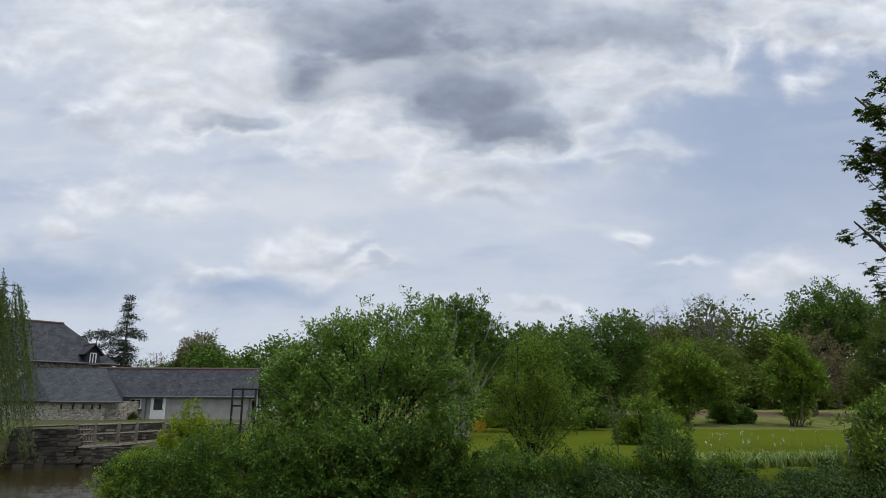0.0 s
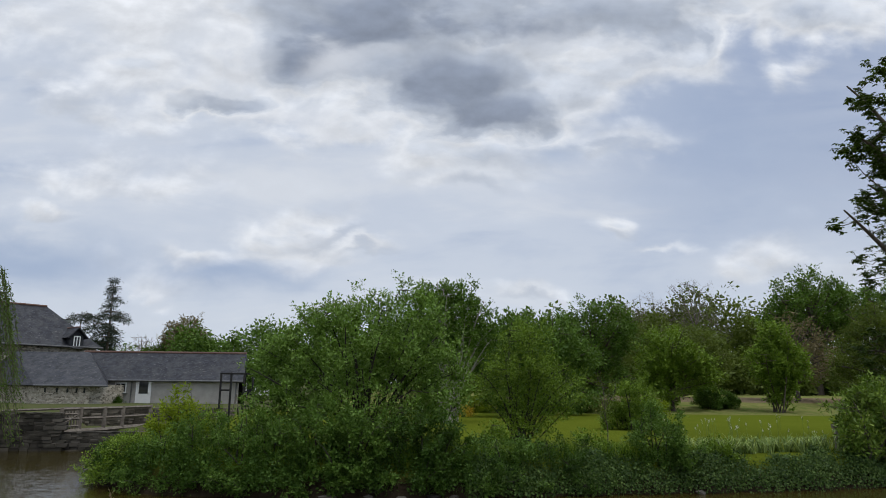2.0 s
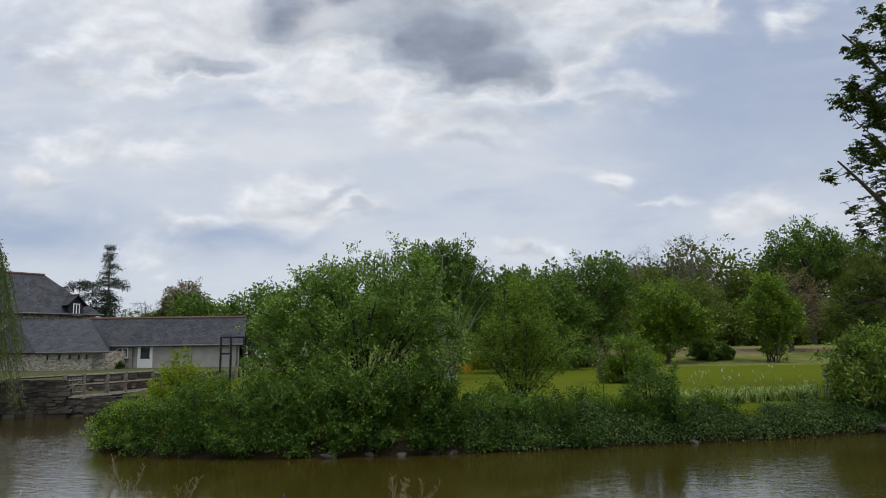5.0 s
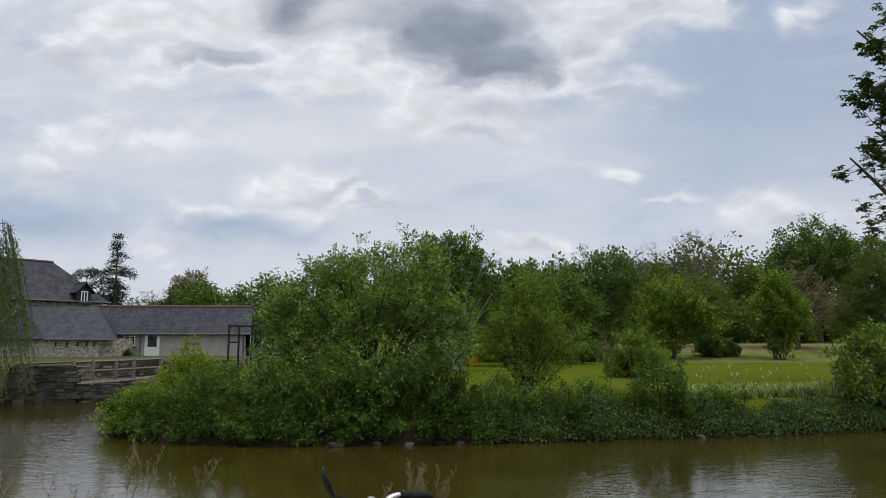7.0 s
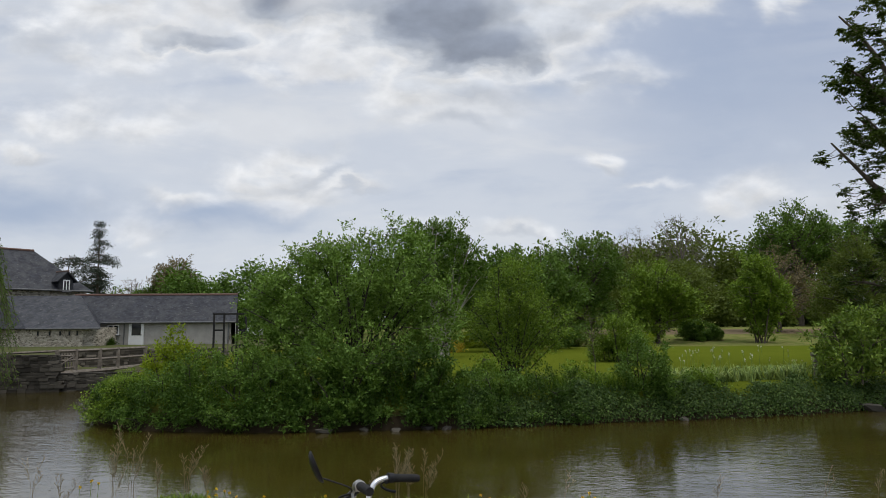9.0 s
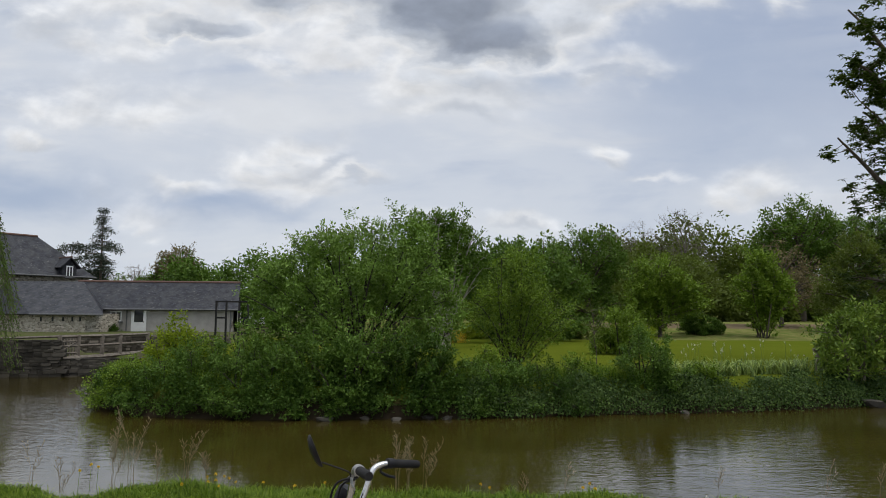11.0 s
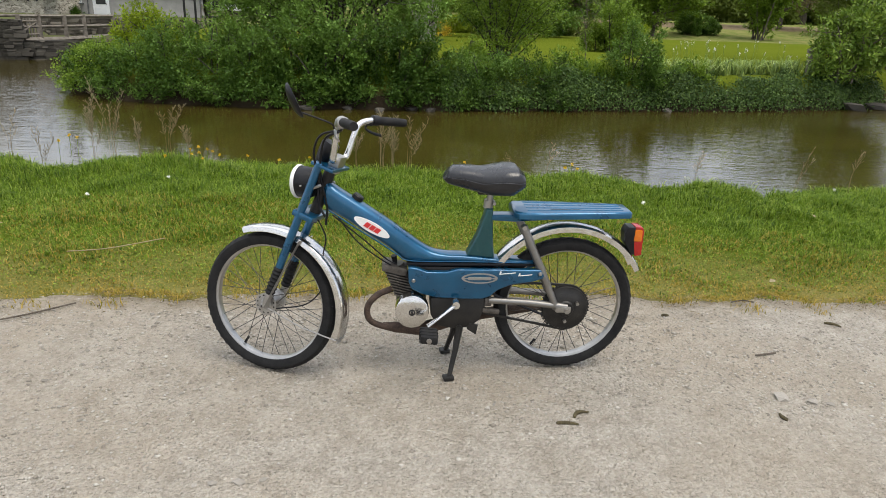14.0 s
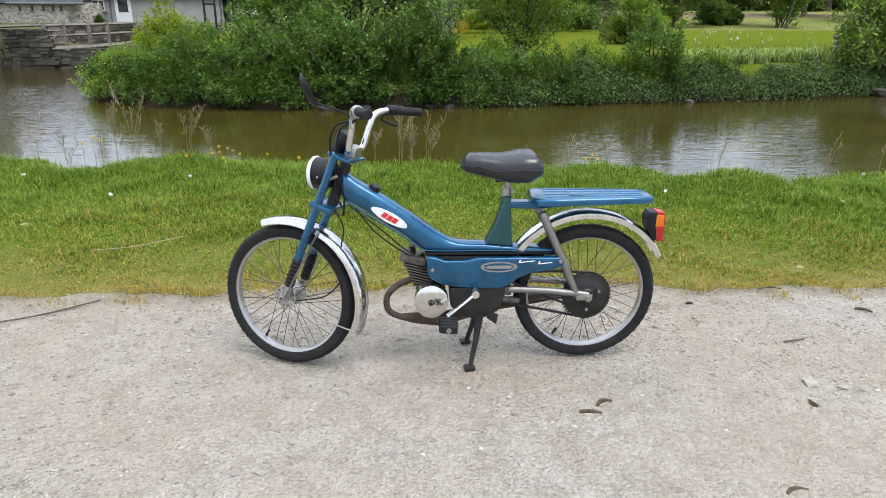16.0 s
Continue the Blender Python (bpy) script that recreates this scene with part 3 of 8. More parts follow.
# ---------------------------------------------------------------- mesh tools
class Geo:
    """Gathers vertices and faces of one mesh."""

    def __init__(self):
        self.v, self.f = [], []

    def add(self, verts, faces):
        k = len(self.v)
        self.v += [tuple(p) for p in verts]
        self.f += [tuple(i + k for i in q) for q in faces]
        return self

    def tube(self, path, radius, sides=8, caps=True, closed=False, flat=1.0):
        pts = [Vector(p) for p in path]
        n = len(pts)
        rad = [radius] * n if isinstance(radius, (int, float)) else list(radius)
        verts, faces, side = [], [], None
        for i, p in enumerate(pts):
            if closed:
                d = pts[(i + 1) % n] - pts[i - 1]
            else:
                d = pts[min(i + 1, n - 1)] - pts[max(i - 1, 0)]
            d.normalize()
            if side is None:
                side = d.cross(Vector((0, 0, 1)) if abs(d.z) < 0.9 else Vector((0, 1, 0)))
            side = (side - d * side.dot(d)).normalized()
            up = side.cross(d)
            for s in range(sides):
                a = 2 * math.pi * s / sides
                verts.append(p + (side * math.cos(a) + up * math.sin(a) * flat) * rad[i])
        for i in range(n if closed else n - 1):
            j = (i + 1) % n
            for s in range(sides):
                q = (s + 1) % sides
                faces.append((i * sides + s, i * sides + q, j * sides + q, j * sides + s))
        if caps and not closed:
            faces.append(tuple(range(sides))[::-1])
            faces.append(tuple((n - 1) * sides + s for s in range(sides)))
        return self.add(verts, faces)

    def lathe(self, profile, centre, axis=(0, 1, 0), sides=24, arc=None):
        """profile: (radius, along) pairs turned round the axis through centre."""
        a = Vector(axis).normalized()
        e1 = a.cross(Vector((0, 0, 1)) if abs(a.z) < 0.9 else Vector((1, 0, 0))).normalized()
        e2 = a.cross(e1)
        c, n = Vector(centre), len(profile)
        verts, faces = [], []
        for s in range(sides):
            t = 2 * math.pi * s / sides
            for r, h in profile:
                verts.append(c + a * h + (e1 * math.cos(t) + e2 * math.sin(t)) * r)
        for s in range(sides):
            q = (s + 1) % sides
            for i in range(n - 1):
                faces.append((s * n + i, q * n + i, q * n + i + 1, s * n + i + 1))
        return self.add(verts, faces)

    def box(self, centre, size, turn=(0, 0, 0), bevel=0.0):
        m = Matrix.LocRotScale(centre, Euler([radians(a) for a in turn]), None)
        bm = bmesh.new()
        bmesh.ops.create_cube(bm, size=1, matrix=Matrix.Diagonal((*size, 1)))
        if bevel:
            bmesh.ops.bevel(bm, geom=bm.edges[:], offset=bevel, segments=2, profile=0.6, affect="EDGES")
        bmesh.ops.transform(bm, matrix=m, verts=bm.verts)
        return self.take(bm)

    def plate(self, outline, y0, y1, bevel=0.0, segments=2):
        """An outline in x and z, given thickness along y."""
        bm = bmesh.new()
        lo = [bm.verts.new((x, y0, z)) for x, z in outline]
        face = bm.faces.new(lo)
        got = bmesh.ops.extrude_face_region(bm, geom=[face])
        bmesh.ops.translate(bm, vec=(0, y1 - y0, 0), verts=[g for g in got["geom"] if isinstance(g, bmesh.types.BMVert)])
        bmesh.ops.recalc_face_normals(bm, faces=bm.faces)
        if bevel:
            bmesh.ops.bevel(bm, geom=bm.edges[:], offset=bevel, segments=segments, profile=0.6, affect="EDGES", clamp_overlap=True)
        return self.take(bm)

    def take(self, bm):
        bm.verts.index_update()
        self.add([v.co.copy() for v in bm.verts], [[v.index for v in f.verts] for f in bm.faces])
        bm.free()
        return self


def mesh_of(name, geo, material, smooth=True, angle=38):
    me = bpy.data.meshes.new(name)
    if isinstance(geo, Geo):
        me.from_pydata(geo.v, [], geo.f)
    else:
        v, f = geo
        v, f = np.asarray(v, np.float32), np.asarray(f, np.int32)
        me.vertices.add(len(v))
        me.vertices.foreach_set("co", v.ravel())
        me.loops.add(f.size)
        me.loops.foreach_set("vertex_index", f.ravel())
        me.polygons.add(len(f))
        me.polygons.foreach_set("loop_start", np.arange(0, f.size, f.shape[1], dtype=np.int32))
        me.update(calc_edges=True)
        me.validate()
    me.materials.append(material)
    if smooth:
        me.polygons.foreach_set("use_smooth", np.ones(len(me.polygons), bool))
        if isinstance(geo, Geo):
            me.set_sharp_from_angle(angle=radians(angle))
    return me


def part(name, geo, material, parent=None, label="", smooth=True, kind="", m=None):
    ob = new(name, mesh_of(name, geo, material, smooth))
    if m is not None:
        ob.matrix_basis = m
    ob.parent = parent
    return tagged(ob, label, kind=kind)


def thing(name, place, label, category, group="", kind="", turn=0.0):
    ob = new(name)
    ob.matrix_basis = pose(*place, 0, 0, turn)
    return tagged(ob, label, category, group, kind)


def arc(cx, cz, r, a0, a1, n, y=0.0):
    return [(cx + r * math.cos(radians(a0 + (a1 - a0) * i / n)), y, cz + r * math.sin(radians(a0 + (a1 - a0) * i / n))) for i in range(n + 1)]


def spline(points, n=8):
    """A smooth line through the points."""
    p = [Vector(q) for q in points]
    p = [p[0] * 2 - p[1]] + p + [p[-1] * 2 - p[-2]]
    line = []
    for i in range(1, len(p) - 2):
        for k in range(n):
            t = k / n
            line.append(0.5 * (2 * p[i] + (p[i + 1] - p[i - 1]) * t + (2 * p[i - 1] - 5 * p[i] + 4 * p[i + 1] - p[i + 2]) * t * t
                               + (3 * p[i] - p[i - 1] - 3 * p[i + 1] + p[i + 2]) * t ** 3))
    return line + [p[-2]]


RNG = np.random.default_rng(7)


def unit(a):
    return a / np.maximum(np.linalg.norm(a, axis=1, keepdims=True), 1e-9)


def leaf_mesh(p, length, width, along, normal):
    """A folded leaf of two faces at each point."""
    a = unit(along)
    s = unit(np.cross(a, normal))
    n = np.cross(s, a)
    length, width = np.reshape(length, (-1, 1)), np.reshape(width, (-1, 1))
    v = np.stack([p, p + a * length * 0.45 + s * width * 0.5 + n * width * 0.18, p + a * length,
                  p + a * length * 0.45 - s * width * 0.5 + n * width * 0.18], 1).reshape(-1, 3)
    k = np.arange(len(p))[:, None] * 4
    f = np.concatenate([k + np.array([[0, 1, 2]]), k + np.array([[0, 2, 3]])], 1).reshape(-1, 3)
    return v, f


def scatter_leaves(centres, per, spread, size, shape=0.55, flat=0.75, droop=0.1):
    n = len(centres) * per
    off = np.clip(RNG.normal(size=(n, 3)), -1.6, 1.6) * np.repeat(np.broadcast_to(spread, (len(centres),)), per)[:, None]
    off[:, 2] *= flat
    p = np.repeat(centres, per, 0) + off
    along = unit(off) * 0.7 + RNG.normal(size=(n, 3)) * 0.8 + np.array([0, 0, -droop])
    normal = RNG.normal(size=(n, 3)) + np.array([0, -0.3, 0.9])
    ln = size * RNG.uniform(0.6, 1.25, n)
    return leaf_mesh(p, ln, ln * shape, along, normal)


def shoot_leaves(ends, ways, per, reach, size, shape=0.55, loose=0.22):
    """Leaves set along the last stretch of each twig, so that a crown is made of sprays."""
    n = len(ends) * per
    way = np.repeat(unit(ways), per, 0)
    ln = np.repeat(np.broadcast_to(reach, (len(ends),)), per)[:, None]
    t = RNG.uniform(-1.0, 0.25, n)[:, None]
    off = np.clip(RNG.normal(size=(n, 3)), -1.7, 1.7) * ln * loose * (1.15 - 0.6 * np.clip(t, 0, 1) * 4)
    p = np.repeat(ends, per, 0) + way * t * ln + off
    along = way * 0.55 + unit(off) * 0.8 + RNG.normal(size=(n, 3)) * 0.45
    normal = RNG.normal(size=(n, 3)) * 0.8 + np.array([0.15, -0.25, 0.9])
    s = size * RNG.uniform(0.55, 1.3, n)
    return leaf_mesh(p, s, s * shape, along, normal)


def blades(p, height, width, lean, bend=0.5):
    """Grass blades of three faces each, from root points."""
    n = len(p)
    ang = RNG.uniform(0, 2 * math.pi, n)
    out = np.stack([np.cos(ang), np.sin(ang), np.zeros(n)], 1)
    side = np.stack([-np.sin(ang), np.cos(ang), np.zeros(n)], 1)
    h, w, k = (np.reshape(np.broadcast_to(q, (n,)), (-1, 1)) for q in (height, width, lean))
    up = np.array([[0, 0, 1.0]])
    mid = p + up * h * 0.6 + out * h * k * 0.35
    tip = p + up * h * (1 - k * bend * 0.5) + out * h * k
    v = np.stack([p - side * w, p + side * w, mid - side * w * 0.8, mid + side * w * 0.8, tip], 1).reshape(-1, 3)
    b = np.arange(n)[:, None] * 5
    f = np.concatenate([b + np.array([[0, 1, 3]]), b + np.array([[0, 3, 2]]), b + np.array([[2, 3, 4]])], 1).reshape(-1, 3)
    return v, f

# ---------------------------------------------------------------- ground, track, water
WATER_Z = -1.15


def step(a, b, x):
    t = np.clip((x - a) / (b - a), 0, 1)
    return t * t * (3 - 2 * t)


def near_lip(x):
    """Where the near turf breaks off to the river."""
    y = np.interp(x, [-9, -4.4, -3.6, -3.2, -2.95, -2.62, -2.42, -2.15, -1.5, -0.9, 0.2, 1.1, 1.55, 1.9, 2.12, 2.32, 2.55, 2.72, 2.86, 3.1, 3.4, 3.9, 5, 9],
                  [6.4, 6.2, 6.3, 6.15, 5.98, 5.9, 6.25, 6.38, 6.22, 6.12, 5.97, 5.90, 5.97, 5.85, 5.45, 5.42, 5.68, 5.62, 5.12, 5.30, 5.46, 5.62, 5.5, 5.9])
    return y + 0.035 * np.sin(x * 9.1) + 0.02 * np.sin(x * 23.0 + 1)


def far_bank(x):
    """The waterline of the far bank."""
    y = np.interp(x, [-60, -24, -17.6, -17.1, -15.0, -12.5, -10.9, -9.8, -9.0, -6.8, -3.3, 2.4, 5.6, 9, 12.8, 14.5, 40],
                  [16, 22, 26.4, 30.2, 30.4, 31.4, 28.5, 22.0, 20.0, 18.2, 17.7, 18.1, 18.7, 19.2, 20.1, 20.7, 28])
    return y + 0.08 * np.sin(x * 3.7)


def land_z(x, y):
    near = -1.75 * step(0.0, 0.75, y - near_lip(x)) - 0.03 + 0.03 * np.sin(x * 1.7) * np.sin(y * 2.1) * step(3.6, 4.4, y)
    near = near + 0.05 * step(3.5, 4.3, y) + 0.03 * np.exp(-((y - near_lip(x) + 0.35) / 0.4) ** 2)
    d = y - far_bank(x)
    quay = step(-12.0, -13.5, x)
    top = (-0.22 + 0.10 * step(20, 40, y)) * (1 - quay) + np.where(y < 36.5, np.where((x < -14.9) & (y < 31.5), 0.22, -0.45), -0.04) * quay
    rise = 0.95 * step(47, 62, y) * step(-6, 8, x) + 0.02 * np.maximum(y - 70, 0) * (1 - 0.6 * step(100, 500, y)) * 0.5
    far = -1.75 + (top + 1.75) * step(-0.5, 0.75, d) + rise
    return np.where(y < 12, near, far)


def lines(*spans):
    out = []
    for a, b, s in spans:
        out += list(np.arange(a, b - 1e-6, s))
    return np.array(out + [spans[-1][1]])


def grid(xs, ys, zfun):
    gx, gy = np.meshgrid(xs, ys)
    v = np.stack([gx, gy, zfun(gx, gy)], -1).reshape(-1, 3)
    w = len(xs)
    i = (np.arange(len(ys) - 1)[:, None] * w + np.arange(w - 1)[None]).reshape(-1, 1)
    return v, i + np.array([[0, 1, w + 1, w]])


xs = lines((-900, -100, 80), (-100, -24, 4), (-24, -5, 0.4), (-5, 5.6, 0.12), (5.6, 26, 0.4), (26, 100, 4), (100, 900, 80))
ys = lines((-120, -8, 14), (-8, 2.8, 0.6), (2.8, 8, 0.1), (8, 16, 1), (16, 31, 0.25), (31, 64, 1.0), (64, 120, 4), (120, 1500, 60))
tagged(part("ground", grid(xs, ys, land_z), M_GROUND), "grass and soil ground falling to a brown river", "ground", kind="structure")

tagged(part("water", grid(lines((-70, 60, 2.0)), lines((5.6, 34, 1.0)), lambda x, y: x * 0 + WATER_Z), M_WATER),
       "murky olive-brown river water with small ripples", "water", kind="structure")


def track_edge(x):
    return 3.545 - 0.15 * (1 - np.exp(-(x / 2.6) ** 2)) + 0.03 * np.sin(x * 2.1 + 1) + 0.028 * np.sin(x * 7.3) + 0.012 * np.sin(x * 15.7 + 2) + 0.010 * np.sin(x * 37.0)


def track_mesh():
    """The gravel sheet: its far edge is ragged and feathers into the turf."""
    cx = lines((-60, -6, 3), (-6, 6, 0.06), (6, 60, 3))
    rows = np.array([0, 0.25, 0.5, 0.7, 0.82, 0.90, 0.95, 0.98, 0.993, 0.9965, 1.0])
    gx = np.broadcast_to(cx, (len(rows), len(cx)))
    gy = -7 + rows[:, None] * (track_edge(cx)[None] + 7)
    gz = 0.012 * np.sin(gx * 0.8 + gy * 0.5) * np.sin(gy * 1.3) * (np.abs(gx) < 40) - 0.016 * (rows[:, None] > 0.992) - 0.034 * (rows[:, None] > 0.999) + 0.0 * gx
    gz = np.where((gy > 2.0) & (gy < 3.3), gz * 0.2, gz)
    v = np.stack([gx, gy, gz], -1).reshape(-1, 3)
    w = len(cx)
    i = (np.arange(len(rows) - 1)[:, None] * w + np.arange(w - 1)[None]).reshape(-1, 1)
    return v, i + np.array([[0, 1, w + 1, w]])


track = tagged(part("gravel_track", track_mesh(), M_GRAVEL), "pale crushed limestone track beside the grass", "track", kind="structure")


def pebble_geo(seed, squash=0.42):
    r = np.random.default_rng(seed)
    bm = bmesh.new()
    bmesh.ops.create_icosphere(bm, subdivisions=1, radius=1)
    for v in bm.verts:
        v.co *= 0.62 + 0.76 * r.random()
        v.co.z *= squash
    return Geo().take(bm)


def loose_chips():
    """Countless chips on the track, joined."""
    eight = np.array([[1, 0, 0], [0, 1, 0], [-1, 0, 0], [0, -1, 0], [0, 0, 1], [0, 0, -1]], float)
    base = [eight * RNG.uniform(0.55, 1.3, (6, 1)) * np.array([1, 1, 0.45]) + RNG.normal(size=(6, 3)) * 0.12 for s in range(12)]
    tri = np.array([[0, 1, 4], [1, 2, 4], [2, 3, 4], [3, 0, 4], [1, 0, 5], [2, 1, 5], [3, 2, 5], [0, 3, 5]])
    vs, fs, k = [], [], 0
    for i in range(30000):
        x = RNG.uniform(-2.6, 2.8)
        y = 1.0 + (float(track_edge(x)) - 1.05) * RNG.random() ** 0.95
        s = 0.0026 + 0.0064 * RNG.random() ** 2 + 0.009 * RNG.random() * (RNG.random() < 0.04)
        if y > 3.25:
            s *= 0.6
        a = RNG.uniform(0, 6.28)
        b = base[i % 12] * s
        c, d = math.cos(a), math.sin(a)
        v = np.stack([b[:, 0] * c - b[:, 1] * d + x, b[:, 0] * d + b[:, 1] * c + y, b[:, 2] + 0.16 * s], 1)
        vs.append(v)
        fs.append(tri + k)
        k += len(v)
    return np.concatenate(vs), np.concatenate(fs)


tagged(part("loose_chips", loose_chips(), M_PEBBLE, smooth=False), "countless small pale limestone chips on the track", "gravel", kind="stuff")


def turf(n, y_from, y_to, height, width, lean, x0=-6.0, x1=6.6, power=1.0):
    x = RNG.uniform(x0, x1, n)
    lo = np.maximum(track_edge(x) + y_from, 0)
    hi = near_lip(x) + y_to
    y = lo + (hi - lo) * RNG.random(n) ** power
    frayed = np.abs(RNG.normal(size=n)) * 0.10 * (0.3 + np.sin(x * 3.1 + 0.7) ** 2 + 0.5 * np.sin(x * 9.0) ** 2)
    y = np.where(y < lo + 0.20, y + frayed - 0.05 * RNG.random(n), y)
    p = np.stack([x, y, np.where(y < track_edge(x), 0.0, land_z(x, y)) - 0.005], 1)
    clump = 0.55 + 0.35 * (0.5 + 0.5 * np.sin(x * 23 + 4 * np.sin(y * 17))) * (0.5 + 0.5 * np.sin(y * 31 + 3 * np.sin(x * 11))) + 0.65 * (0.5 + 0.5 * np.sin(x * 7.1 + 3 * np.sin(y * 5.3))) * (0.5 + 0.5 * np.sin(y * 8.7 + 2 * np.sin(x * 4.1)))
    grow = 0.45 + 0.85 * step(0.1, 1.6, y - track_edge(x) + 0.3 * np.sin(x * 2.9) * np.sin(x * 1.3 + y))
    return blades(p, height * clump * grow * RNG.uniform(0.5, 1.3, n), width * RNG.uniform(0.6, 1.3, n), lean * RNG.uniform(0.3, 1.4, n))


def clover(n):
    """Small round leaves of low herbs among the grass, in patches."""
    x = RNG.uniform(-6, 6.6, n)
    lo, hi = track_edge(x) + 0.05, near_lip(x) + 0.1
    y = lo + (hi - lo) * RNG.random(n)
    keep = np.sin(x * 3.3 + 2 * np.sin(y * 2.2)) + np.sin(y * 4.1 + 1.5 * np.sin(x * 1.9)) + RNG.normal(size=n) * 0.5 > 0.25
    x, y = x[keep], y[keep]
    m = len(x)
    p = np.stack([x, y, land_z(x, y) + 0.012 + 0.03 * RNG.random(m)], 1)
    s = RNG.uniform(0.009, 0.018, m)
    return leaf_mesh(p, s, s * 0.8, RNG.normal(size=(m, 3)) * np.array([1, 1, 0.35]), RNG.normal(size=(m, 3)) * 0.4 + np.array([0, -0.2, 1.0]))


def joined(*meshes):
    vs, fs, k = [], [], 0
    for v, f in meshes:
        vs.append(v)
        fs.append(f + k)
        k += len(v)
    return np.concatenate(vs), np.concatenate(fs)


tagged(part("riverside_grass", joined(turf(185000, 0.02, 0.05, 0.047, 0.0026, 1.1, power=0.75), turf(9000, 1.7, 0.08, 0.075, 0.0030, 0.9, power=0.5), clover(20000)), M_GRASS, smooth=False),
       "lush green riverside grass", "grass", kind="stuff")
tagged(part("trodden_grass", turf(80000, -0.05, -1.15, 0.042, 0.0024, 1.1, power=2.1), M_DRYGRASS, smooth=False),
       "short yellowish trodden grass along the gravel", "grass", kind="stuff")

# ---------------------------------------------------------------- trees and shrubs
LEAFY = np.random.default_rng(31)


def any_unit(n):
    return unit(LEAFY.normal(size=(n, 3)))


def curve_points(a, b, c, t):
    t = np.reshape(t, (-1, 1))
    return a * (1 - t) ** 2 + 2 * b * t * (1 - t) + c * t * t


def tubes(paths, radii, sides):
    """Many open tubes at once: paths (n, k, 3), radii (n, k)."""
    p, r = np.asarray(paths, float), np.asarray(radii, float)
    n, k = r.shape
    d = np.empty_like(p)
    d[:, 1:-1] = p[:, 2:] - p[:, :-2]
    d[:, 0], d[:, -1] = p[:, 1] - p[:, 0], p[:, -1] - p[:, -2]
    d = unit(d.reshape(-1, 3))
    ref = np.where(np.abs(d[:, 2:3]) < 0.9, np.array([[0, 0, 1.0]]), np.array([[0, 1.0, 0]]))
    side = unit(np.cross(d, ref))
    up = np.cross(side, d)
    a = 2 * math.pi * np.arange(sides) / sides
    v = p.reshape(-1, 1, 3) + (side[:, None] * np.cos(a)[None, :, None] + up[:, None] * np.sin(a)[None, :, None]) * r.reshape(-1, 1, 1)
    ring = (np.arange(n)[:, None, None] * k + np.arange(k - 1)[None, :, None]) * sides
    s, q = np.arange(sides)[None, None], (np.arange(sides)[None, None] + 1) % sides
    f = np.stack([ring + s, ring + q, ring + sides + q, ring + sides + s], -1).reshape(-1, 4)
    return v.reshape(-1, 3), f


